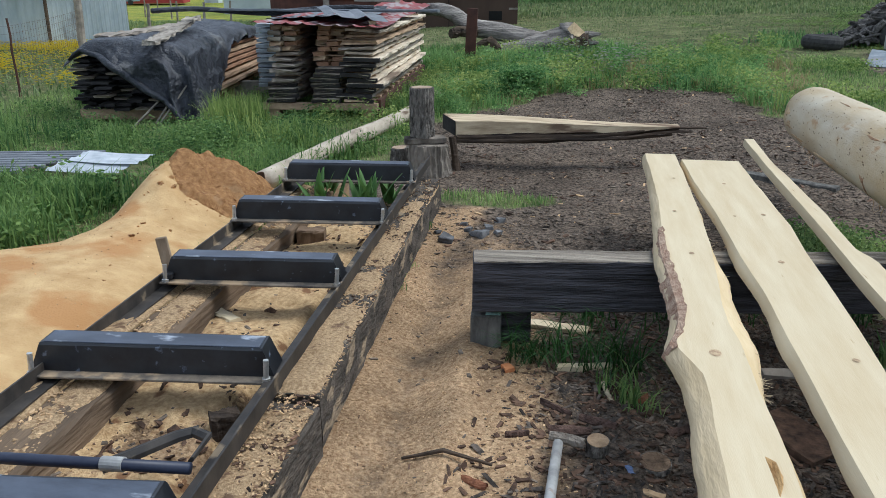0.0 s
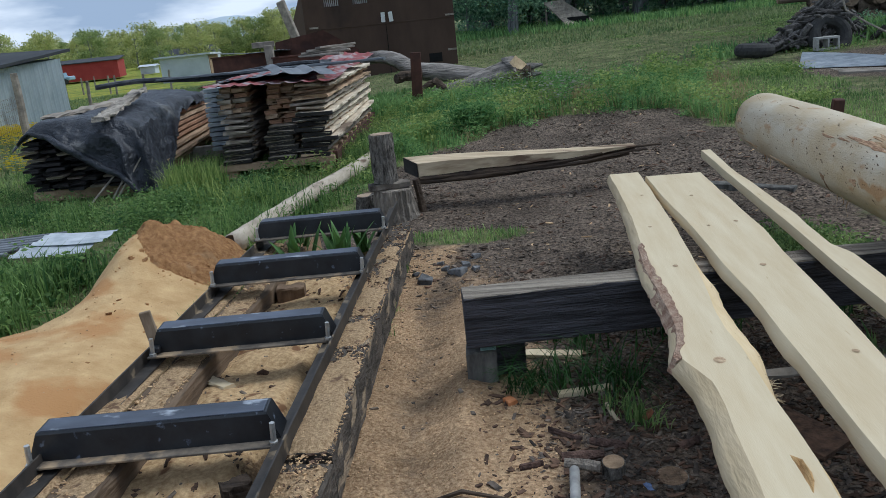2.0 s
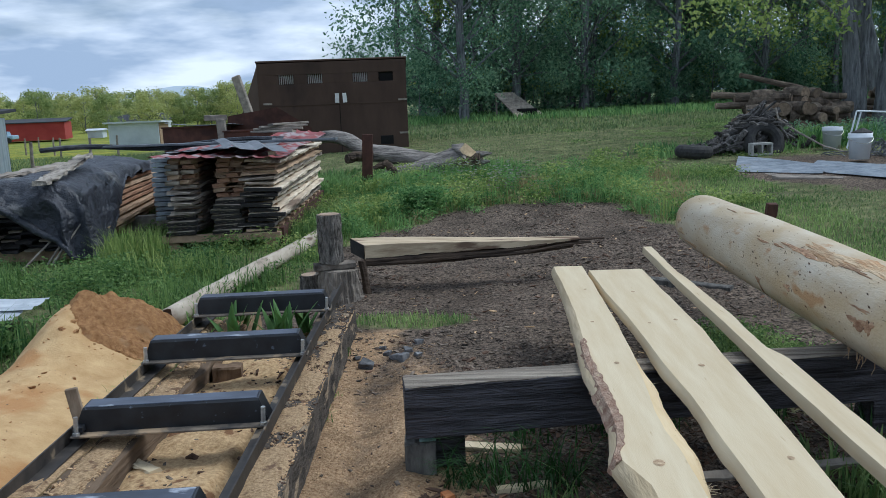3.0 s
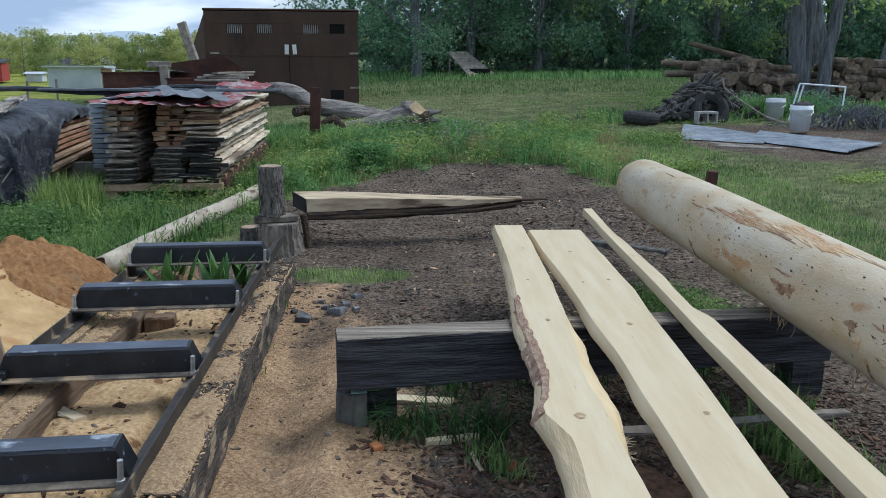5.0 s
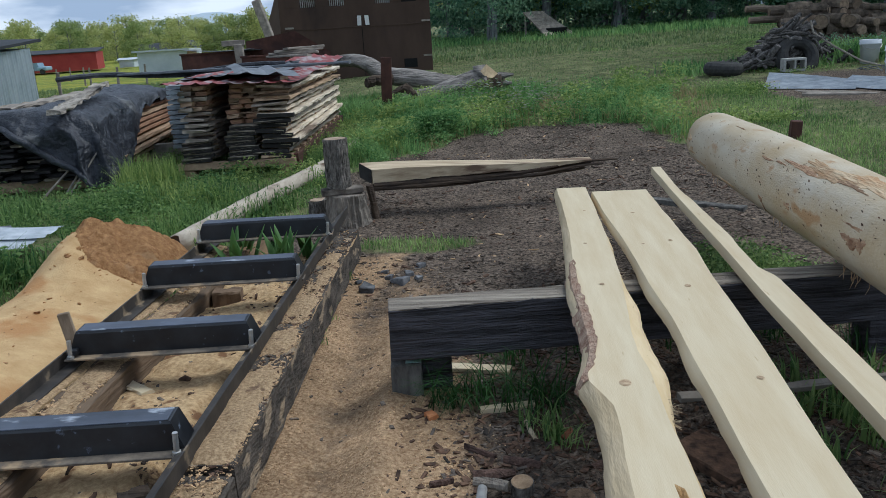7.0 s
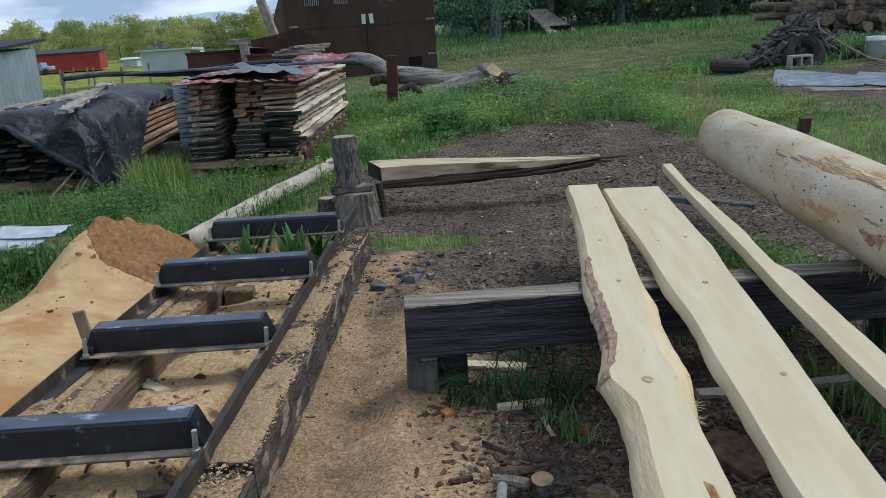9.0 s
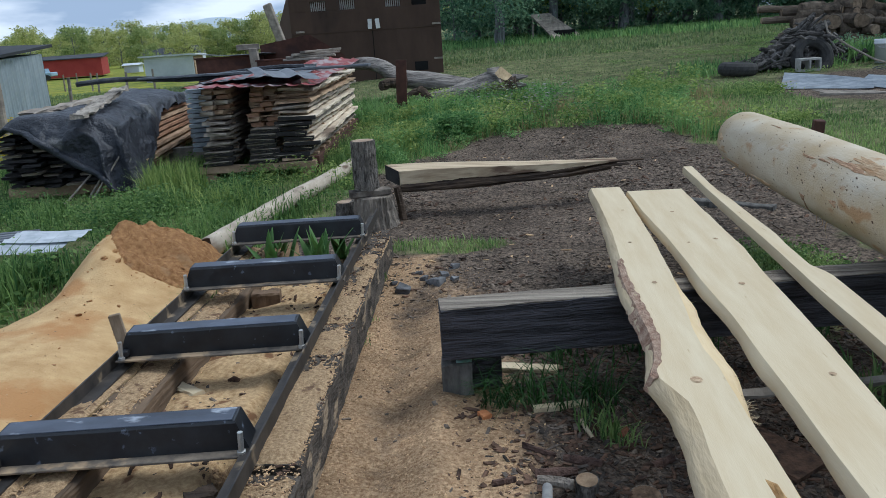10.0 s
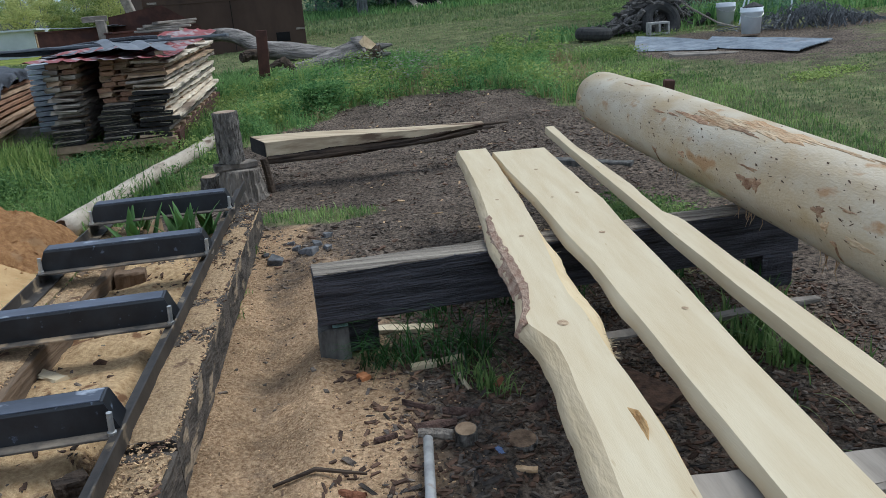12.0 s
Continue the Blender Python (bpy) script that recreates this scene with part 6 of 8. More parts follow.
def rounds_pile():
    """Long logs on top, cut rounds below, on both sides of the twin tree."""
    rng = random.Random(21)
    OLDGRAIN = surface("old_end_grain", (0.13, 0.095, 0.065), (0.30, 0.22, 0.15), 14.0, rough=0.9, bump=0.4, dist=0.006, vary=0.35)
    ground = z_at(9, 16.5)
    wood = surface("old_log_bark", (0.045, 0.036, 0.028), (0.20, 0.155, 0.115), 8.0, (0.4, 1, 1), rough=0.95, bump=0.7, dist=0.02, vary=0.3)
    for n, (x0, x1, y, z0, z1, r) in enumerate(((7.25, 9.6, 16.6, 2.04, 1.42, 0.07), (6.65, 9.4, 16.7, 1.60, 1.42, 0.09), (7.1, 9.5, 16.5, 1.50, 1.30, 0.12), (6.65, 8.3, 16.4, 1.36, 1.28, 0.09), (7.4, 9.3, 16.6, 1.33, 1.16, 0.13), (8.0, 9.5, 16.3, 1.16, 1.06, 0.12), (10.4, 13.4, 17.0, 1.50, 1.40, 0.10), (9.9, 12.4, 17.1, 1.28, 1.20, 0.13))):
        root = thing("log", ((x0 + x1) / 2, y, z1), "long brown log lying on a woodpile", "log", "logs on the woodpile")
        part("trunk", limb([(x0, y, z0), ((x0 + x1) / 2, y + 0.1, (z0 + z1) / 2 + 0.03), (x1, y + 0.1, z1)], [r * 0.8, r, r], 10, 0.05), wood, root)
        part("cut_face", Geo().tube([(x0 - 0.006, y, z0), (x0 + 0.01, y, z0)], [r * 0.74, r * 0.76], 10), OLDGRAIN, root)
    mesh_r = {}
    for k in range(5):
        r = 0.065 + 0.022 * k
        a = fix(Geo().tube([(0, -0.25, 0), (0, 0, 0.01), (0, 0.25, 0)], [r, r * 1.03, r], 12, rough=0.05).mesh("round", wood))
        b = fix(Geo().tube([(0, -0.256, 0), (0, -0.249, 0)], [r * 0.93, r * 0.94], 12).mesh("cut_face", OLDGRAIN))
        mesh_r[k] = (a, b, r)
    for x0, x1, top, yb in ((7.0, 9.4, 0.62, 15.7), (7.3, 9.5, 0.86, 16.2), (10.2, 13.9, 0.86, 16.8)):
        z = 0
        while z < top:
            x = x0 + 0.45 * z
            while x < x1 - 0.3 * z:
                k = rng.randrange(5)
                a, b, r = mesh_r[k]
                m = Matrix.Translation((x, yb + rng.uniform(-.15, .15), ground + z + r)) @ Matrix.Rotation(radians(rng.choice((rng.uniform(-40, 40), rng.uniform(50, 100)))), 4, "Z")
                o = new("log_round", a)
                o.matrix_basis = m
                tagged(o, "cut firewood round in a rough woodpile", "log round", "woodpile rounds")
                c = new("cut_face", b)
                c.parent = o
                x += 2 * r + 0.03
            z += 0.16
    # heap of grey branches and bark beside the tyres
    HEAPBARK = surface("heap_bark", (0.03, 0.028, 0.027), (0.20, 0.185, 0.17), 16.0, rough=0.95, bump=0.8, dist=0.02, island=True, vary=0.5)
    heap = Geo()
    for _ in range(330):
        cx, cy = rng.gauss(6.45, 0.40), rng.gauss(13.9, 0.25)
        hz = z_at(6.5, 14.0) + max(0.03, 0.80 * math.exp(-((cx - 6.75) / 0.60) ** 2) * rng.random())
        a, t = rng.uniform(-0.9, 0.9) + 2.6, rng.uniform(-0.6, 0.1)
        L = rng.uniform(0.15, 0.6)
        d = Vector((math.cos(a), 0.4 * math.sin(a), rng.uniform(-1.0, 0.5))) * L / 2
        c = Vector((cx, cy, hz))
        r = rng.uniform(0.012, 0.06)
        heap.tube([c - d, c + Vector((0, 0, 0.03)), c + d], [r, r * 1.1, r * 0.6], 6, rough=0.2)
    tagged(new("branch_heap", fix(heap.mesh("branch_heap", HEAPBARK))), "heap of grey broken branches and bark", "branches", "", "stuff")
    vine = Geo()
    for _ in range(150):
        c = Vector((rng.gauss(9.0, 0.7), rng.gauss(11.9, 0.35), z_at(9.0, 11.9)))
        pts, p, a = [], c, rng.uniform(0, 6.3)
        for k in range(7):
            u = k / 6
            pts.append(c + Vector((0.7 * math.cos(a) * (u - .5), 0.35 * math.sin(a) * (u - .5), 0.42 * math.sin(math.pi * u) * rng.uniform(.5, 1.1) * math.exp(-((c.x - 9.0) / 0.9) ** 2))))
        vine.tube(pts, [0.010] * 7, 5, cap=False)
    tagged(new("brush_heap", vine.mesh("brush_heap", BARKFAR)), "tangled heap of thin grey vines and twigs", "brush", "", "stuff")
    solo("bent_cane", Geo().tube([(6.95, 13.5, 1.35), (7.0, 13.45, 1.12), (7.35, 13.3, 0.85), (7.7, 13.0, 0.60), (7.95, 12.6, 0.50)], [0.018] * 5, 6), GREYWOOD, "thin bent cane leaning on a tyre", "stick")


rounds_pile()
solo("rusty_post", Geo().box((0.13, 0.08, 0.30), pose(4.55, 6.95, 0.24, 4, 3, 10), 0.01, 0.008), RUST, "short rusty steel post stub in the grass", "post")


# ---- corrugated shed, fence, far buildings on the left ----
def corrugated(name, root, a, b, z0, z1a, z1b, mat, pitch=0.20, amp=0.018, label=""):
    a, b = Vector((*a, 0)), Vector((*b, 0))
    d = b - a
    L = d.length
    nrm = Vector((d.y, -d.x, 0)).normalized()
    n = int(L / pitch * 6)
    lo, hi = [], []
    for i in range(n + 1):
        u = i / n
        ph = (i % 6)
        off = amp * (1 if ph in (0, 1) else 0.25 if ph == 3 else 0)
        p = a + d * u + nrm * off
        lo.append((p.x, p.y, z0))
        hi.append((p.x, p.y, z1a + (z1b - z1a) * u))
    back = [(p[0] - nrm.x * 0.03, p[1] - nrm.y * 0.03, p[2]) for p in lo], [(p[0] - nrm.x * 0.03, p[1] - nrm.y * 0.03, p[2]) for p in hi]
    g = Geo().sheet([lo, hi])
    g.sheet([back[1], back[0]])
    part(name, g, mat, root, label)


def metal_shed():
    zb = -0.25
    root = thing("metal_shed", (-14.5, 20, zb), "corrugated galvanised shed with a dark sloping roof beyond the fence", "shed")
    c = (-13.1, 17.6)
    corrugated("long_wall", root, (-21.0, 16.6), c, zb, 1.75, 1.55, GALV, 0.45, 0.025)
    corrugated("end_wall", root, (c[0] + 0.02, c[1]), (-12.35, 20.3), zb, 1.55, 1.70, GALV, 0.16, 0.018)
    corrugated("back_wall", root, (-12.35, 20.3), (-21.0, 20.3), zb, 1.7, 1.95, GALV, 0.45, 0.02)
    part("corner_post", Geo().box((0.07, 0.07, 1.85), Matrix.Translation((c[0] + 0.03, c[1] - 0.05, 0.66)), 0.006), ROTTEN, root, "dark corner trim")
    r = Geo().sheet([[(-21.2, 16.3, 1.83), (c[0] + 0.25, 17.25, 1.60)], [(-21.2, 20.7, 2.25), (-12.2, 20.7, 1.95)]], 0.08)
    part("roof", r, SLATE, root, "dark metal roof")


metal_shed()
for n, (x, y, h) in enumerate(((-9.3, 13.2, 1.5), (-13.2, 23, 1.1), (-14.6, 30, 1.1), (-17, 38, 1.1), (-21, 40, 1.1), (-24.5, 46, 1.1), (-28.5, 50, 1.1), (-33, 60, 1.1))):
    z = z_at(x, y)
    solo("fence_post", limb([(x, y, z - 0.1), (x + 0.03, y, z + h)], [0.085 if n == 0 else 0.06, 0.07 if n == 0 else 0.05], 9), GREYWOOD, "grey round wooden fence post in the meadow", "fence post", "meadow fence posts")
solo("fence_stake", limb([(-7.2, 8.3, -0.1), (-7.22, 8.3, 1.15)], [0.018, 0.016], 6), RUST, "thin rusty steel fence stake", "fence stake")
wire = Geo()
for k in range(9):
    zz = 0.12 + 0.115 * k
    wire.tube([(-7.2, 8.3, zz), (-8.3, 10.8, zz - 0.02), (-9.3, 13.2, zz + 0.02)], [0.0022] * 3, 4, cap=False)
    wire.tube([(-9.5, 4.0, zz), (-7.2, 8.3, zz)], [0.0022] * 2, 4, cap=False)
for k in range(30):
    u = k / 30
    wire.tube([(-7.2 - 2.1 * u, 8.3 + 4.9 * u, 0.08), (-7.2 - 2.1 * u, 8.3 + 4.9 * u, 1.05)], [0.0018] * 2, 4, cap=False)
solo("wire_fence", wire, surface("rusty_wire", (0.12, 0.08, 0.06), (0.2, 0.15, 0.12), 20, rough=0.7), "thin rusty woven wire fence", "fence")


def house(name, x, y, z, w, d, h, ridge, wall, roofm, label, deg=0, gable=True):
    root = thing(name, (x, y, z), label, name.split("_")[-1])
    m = Matrix.Translation((x, y, z)) @ Matrix.Rotation(radians(deg), 4, "Z")
    b = Geo()
    b.box((w, d, h), m @ Matrix.Translation((0, 0, h / 2)), 0.02)
    part("wall", b, wall, root)
    o = 0.3
    r = Geo()
    if gable:
        v = [(-w / 2 - o, -d / 2 - o, h), (w / 2 + o, -d / 2 - o, h), (w / 2 + o, d / 2 + o, h), (-w / 2 - o, d / 2 + o, h), (-w / 2 - o, 0, h + ridge), (w / 2 + o, 0, h + ridge)]
        f = [(0, 1, 5, 4), (2, 3, 4, 5), (0, 4, 3), (1, 2, 5), (0, 3, 2, 1)]
    else:
        v = [(-w / 2 - o, -d / 2 - o, h), (w / 2 + o, -d / 2 - o, h), (w / 2 + o, d / 2 + o, h + ridge), (-w / 2 - o, d / 2 + o, h + ridge), (-w / 2 - o, -d / 2 - o, h + 0.12), (w / 2 + o, -d / 2 - o, h + 0.12), (w / 2 + o, d / 2 + o, h + ridge + 0.12), (-w / 2 - o, d / 2 + o, h + ridge + 0.12)]
        f = [(4, 5, 6, 7), (0, 3, 2, 1), (0, 1, 5, 4), (1, 2, 6, 5), (2, 3, 7, 6), (3, 0, 4, 7)]
    part("roof", r.add(v, f, m), roofm, root)
    return root, m


house("red_barn", -71, 124, -2.1, 15, 9, 2.7, 0.5, REDBARN, SLATE, "long red metal barn with a low grey roof", 20, False)
rt, hm = house("white_shed", -24.9, 60, -1.15, 3.7, 3.2, 2.05, -0.10, PALEWALL, PALEWALL, "pale metal storage shed with a flat roof", 8, False)
part("end_panel", Geo().box((0.05, 3.0, 1.9), hm @ Matrix.Translation((1.89, 0, 1.0)), 0.01), STACK[3], rt, "tan boarded end")
rt, hm = house("grey_house", -82, 190, -2.4, 6, 5, 2.0, 1.5, PALEWALL, SLATE, "far grey-roofed house among trees", 10)
rt, hm = house("grey_house", -72, 186, -2.4, 3.2, 4, 2.2, 1.5, PALEWALL, SLATE, "far grey-roofed house with a white gable", 80)
house("small_shed", -60, 128, -2.2, 2.4, 2, 1.2, 0.3, PALEWALL, PALEWALL, "small pale shed in the far meadow", 5)
house("small_shed", -80, 112, -2.2, 3.5, 3, 1.9, 0.2, PALEWALL, SLATE, "small pale shed near the red barn", 5)


def truck():
    x, y, z = -68.5, 114.5, -2.1
    root = thing("pickup_truck", (x, y, z), "small pale blue pickup truck parked by the red barn", "truck")
    paint = surface("pale_blue_paint", (0.20, 0.30, 0.38), (0.26, 0.36, 0.44), 2, rough=0.4)
    b = Geo().box((2.6, 1.8, 0.55), Matrix.Translation((x - 0.7, y, z + 0.75)), 0.08)
    part("bed", b, SLATE, root, "dark flat bed")
    part("hood", Geo().box((1.5, 1.8, 0.6), Matrix.Translation((x + 1.9, y, z + 0.8)), 0.12), paint, root)
    cab = Geo().add([(x + 0.3, y - 0.85, z + 0.5), (x + 1.7, y - 0.85, z + 0.5), (x + 1.35, y - 0.8, z + 1.65), (x + 0.4, y - 0.8, z + 1.65), (x + 0.3, y + 0.85, z + 0.5), (x + 1.7, y + 0.85, z + 0.5), (x + 1.35, y + 0.8, z + 1.65), (x + 0.4, y + 0.8, z + 1.65)],
                    [(0, 1, 2, 3), (4, 5, 6, 7), (0, 1, 5, 4), (1, 2, 6, 5), (2, 3, 7, 6), (3, 0, 4, 7)])
    part("cab", cab, paint, root)
    for wx in (-1.4, 2.0):
        part("wheel", Geo().tube([(x + wx, y - 0.95, z + 0.38), (x + wx, y - 0.7, z + 0.38)], [0.38, 0.38], 16), RUBBER, root)


truck()

# slatted dark panel and pale sheets on the grass
zz = 0.14
WHITESHEET = surface("white_painted_sheet", (0.26, 0.29, 0.32), (0.46, 0.49, 0.52), 6.0, rough=0.5, bump=0.15, dist=0.004)
pan = thing("slatted_panel", (-3.9, 4.0, zz), "dark slatted metal panel lying in the grass", "panel")
for k in range(9):
    part("slat", Geo().box((1.35, 0.06, 0.03), pose(-4.12 + 0.03 * k, 3.12 + 0.105 * k, zz + 0.02, 0, 0, 12), 0.006), GREYTIN, pan)
for k in range(2):
    tin_sheet("roofing_sheet", pose(-2.98 + 0.06 * k, 3.50 + 0.24 * k, 0.17 + 0.03 * k, 2, -2, 100 - 6 * k), 0.36, 0.62, WHITESHEET, "pale white roofing sheet lying in the grass", 0.2, 0.015, 0.01)


# ---- trees ----
def leaf_cloud(rng, centers, spread, n, size, squash=0.7):
    c = centers[rng.integers(0, len(centers), n)]
    p = c + rng.normal(0, 1, (n, 3)) * spread * np.array([1, 1, squash])
    a = rng.normal(0, 1, (n, 3))
    a /= np.linalg.norm(a, axis=1)[:, None]
    b = rng.normal(0, 1, (n, 3))
    b = np.cross(a, b)
    b /= np.linalg.norm(b, axis=1)[:, None]
    s = size * rng.uniform(0.5, 1.3, n)[:, None]
    return np.stack([p - a * s, p + b * s * 0.55, p + a * s, p - b * s * 0.55], 1)


def tree(name, h, crown_r, crown_z0, n_leaf, size, seed, mat, bark, label, trunk_r=None, lean=0.03, clumps=46):
    """A tapered trunk, limbs, and a crown of many small leaves in clumps with gaps."""
    rng = np.random.default_rng(seed)
    root = thing(name, (0, 0, 0), label, "tree")
    tr = trunk_r or h * 0.014
    top = Vector((rng.normal(0, lean) * h, rng.normal(0, lean) * h, h * 0.93))
    g = Geo()
    pts = [Vector((0, 0, -0.3)).lerp(top, i / 9) + Vector((rng.normal(0, 0.02), rng.normal(0, 0.02), 0)) * h * 0.2 for i in range(10)]
    g.tube(pts, [tr * (1.25 if i == 0 else 1 - 0.085 * i) for i in range(10)], 9)
    cents = []
    for k in range(clumps):
        z = crown_z0 + (h - crown_z0) * rng.random() ** 0.9
        u = (z - crown_z0) / (h - crown_z0)
        rad = crown_r * (0.45 + 0.75 * math.sin(math.pi * min(1, 0.18 + 0.80 * u))) * rng.uniform(0.25, 1.0) ** 0.6
        a = rng.uniform(0, 2 * math.pi)
        p0 = Vector((0, 0, 0)).lerp(top, max(0.12, (z - 0.12 * h) / h))
        p1 = Vector((p0.x + rad * math.cos(a), p0.y + rad * math.sin(a), z))
        cents.append(p1)
        if k % 2 == 0:
            mid = p0.lerp(p1, 0.5) + Vector((0, 0, 0.06 * rad))
            g.tube([p0, mid, p1], [tr * 0.30, tr * 0.2, tr * 0.06], 5, cap=False)
    part("trunk", g, bark, root)
    cl = leaf_cloud(rng, np.array([tuple(c) for c in cents]), crown_r * 0.17, n_leaf, size)
    quads("crown", cl, mat, parent=root)
    return root


def plant(proto, spots, seed, scale=(0.85, 1.2)):
    rng = random.Random(seed)
    for n, (x, y) in enumerate(spots):
        m = Matrix.Translation((x, y, z_at(x, y) - 0.05)) @ Matrix.Rotation(rng.uniform(0, 6.28), 4, "Z") @ Matrix.Scale(rng.uniform(*scale), 4)
        if n == 0:
            proto.matrix_basis = m
        else:
            copy_thing(proto, m)


rs = random.Random(77)
woods = [tree("woodland_tree", 15, 3.2, 1.2, 7600, 0.105, 11, LEAF, BARKFAR, "tall leafy woodland tree with dense dark foliage", 0.20),
         tree("woodland_tree", 17, 3.0, 3.5, 6600, 0.105, 12, LEAF, BARKFAR, "tall woodland tree with bare lower trunk", 0.19),
         tree("woodland_tree", 13, 2.6, 0.8, 6600, 0.105, 13, LEAFSUN, BARKFAR, "woodland tree with fresh green spring leaves", 0.15)]
edge = [(x, 41 + 0.22 * x + rs.uniform(-3, 3)) for x in np.arange(-3.0, 40, 2.3)]
deep = [(x, 50 + 0.2 * x + rs.uniform(-4, 4)) for x in np.arange(-2.0, 48, 2.6) if not (0.5 < x < 3.5 or 6.5 < x < 10)]
deeper = [(x, 60 + 0.15 * x + rs.uniform(-4, 4)) for x in np.arange(11.0, 52, 3.0)]
front_tree = tree("woodland_tree", 14.5, 3.0, 1.0, 21000, 0.062, 17, LEAF, BARKFAR, "tall dark leafy tree standing before the woods", 0.20, clumps=70)
plant(front_tree, [(0.7, 32.5), (3.2, 36.5), (6.6, 38.0), (11.5, 40.0), (16.5, 41.5)], 5, (0.9, 1.1))
plant(woods[0], [(3.4, 40.5)] + edge[0::3] + deep[0::3] + deeper[0::3], 1)
plant(woods[1], [(2.2, 39.5), (13.0, 44.0)] + edge[1::3] + deep[1::3] + deeper[1::3], 2)
plant(woods[2], [(7.0, 39.5), (21.0, 43.0)] + edge[2::3] + deep[2::3] + deeper[2::3], 3)
bush = tree("undergrowth_bush", 3.0, 1.5, 0.1, 1700, 0.12, 31, LEAF, BARKFAR, "dense dark green undergrowth bush at the wood's edge", 0.03, 0.05, 26)
plant(bush, [(x, 56 + 0.2 * x + rs.uniform(-2, 2)) for x in np.arange(-4, 46, 1.5)] + [(x, 38.5 + 0.22 * x + rs.uniform(-1.2, 1.2)) for x in np.arange(-1.5, 38, 1.25)] + [(x, 47 + 0.2 * x + rs.uniform(-2, 2)) for x in np.arange(-1.5, 44, 1.6)], 4, (0.7, 1.5))

# twin-stemmed tree by the woodpile
TX, TY = 9.75, 16.4
tz = z_at(TX, TY)
twin = thing("twin_tree", (TX, TY, tz), "old grey-barked tree with several main stems beside a woodpile", "tree")
for pts, rad in (([(0, 0, -0.3), (-0.02, 0, 0.9), (-0.15, 0, 2.2), (-0.55, 0.1, 4.0), (-1.1, 0.3, 7.5)], [0.30, 0.20, 0.17, 0.14, 0.10]), ([(0.24, 0.1, -0.3), (0.24, 0.1, 1.2), (0.26, 0.15, 2.6), (0.4, 0.2, 7.5)], [0.16, 0.10, 0.09, 0.06]), ([(0.56, -0.1, -0.3), (0.60, -0.1, 1.0), (0.80, -0.1, 2.6), (1.2, -0.1, 7.5)], [0.21, 0.14, 0.13, 0.09])):
    part("stem", limb([(TX + x, TY + y, tz + z) for x, y, z in pts], rad, 14, 0.05), BARKFAR, twin, "furrowed grey stem")
for pts in ([(-0.3, 0, 2.4), (-1.2, -0.6, 3.0), (-2.5, -1.2, 3.0)], [(-0.6, 0, 3.6), (-1.6, -0.4, 4.2), (-2.9, -0.8, 4.2)], [(0.9, 0, 3.0), (1.8, -0.5, 3.5), (2.6, -0.8, 3.4)]):
    part("limb", limb([(TX + x, TY + y, tz + z) for x, y, z in pts], [0.07, 0.05, 0.02], 7, 0.05), BARKFAR, twin)
rg = np.random.default_rng(5)
tc = np.array([(TX + rg.uniform(-3.8, 2.6), rg.uniform(14.8, 17.6), tz + rg.uniform(2.3, 6.5)) for _ in range(70)])
tc = tc[(np.abs(tc[:, 0] - TX - 0.2) > 0.8) | (tc[:, 2] > tz + 4.4)]
quads("crown", leaf_cloud(rg, tc, 0.30, 5600, 0.065), LEAFSUN, parent=twin, label="sparse bright spring leaves")
for x, y, l in ((12.6, 20.5, -0.06), (14.2, 21, 0.05), (16.5, 23, 0.02)):
    z = z_at(x, y)
    r = thing("woodland_tree", (x, y, z), "grey bare-trunked tree behind the woodpile", "tree")
    part("trunk", limb([(x, y, z - 0.2), (x + l * 20, y, z + 4), (x + l * 34, y, z + 9)], [0.26, 0.20, 0.12], 10, 0.05), BARKFAR, r)
    quads("crown", leaf_cloud(rg, np.array([(x + rg.normal(0, 1.3), y + rg.normal(0, 1.3), z + rg.uniform(4.5, 9.5)) for _ in range(24)]), 0.5, 2200, 0.11), LEAF, parent=r)

# far treeline over the meadow, haze and sunlight painted into its leaf colours
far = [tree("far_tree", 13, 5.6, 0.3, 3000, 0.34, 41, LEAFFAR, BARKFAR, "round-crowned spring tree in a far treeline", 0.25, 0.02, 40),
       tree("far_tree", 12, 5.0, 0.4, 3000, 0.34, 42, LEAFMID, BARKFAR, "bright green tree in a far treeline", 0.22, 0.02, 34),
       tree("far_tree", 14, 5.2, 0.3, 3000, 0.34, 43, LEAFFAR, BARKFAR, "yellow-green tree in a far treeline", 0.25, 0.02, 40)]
line = [(x, 205 + 0.10 * (x + 100) + rs.uniform(-16, 16)) for x in np.arange(-215, -2, 1.9)]
line2 = [(x, 245 + rs.uniform(-15, 15)) for x in np.arange(-240, -2, 4.6)]
line3 = [(-96, 160), (-90, 166), (-104, 158), (-82, 170), (-76, 168), (-70, 176), (-46, 182), (-40, 178), (-34, 185), (-112, 150), (-120, 150)]
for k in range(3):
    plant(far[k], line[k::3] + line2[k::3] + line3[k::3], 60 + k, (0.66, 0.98))


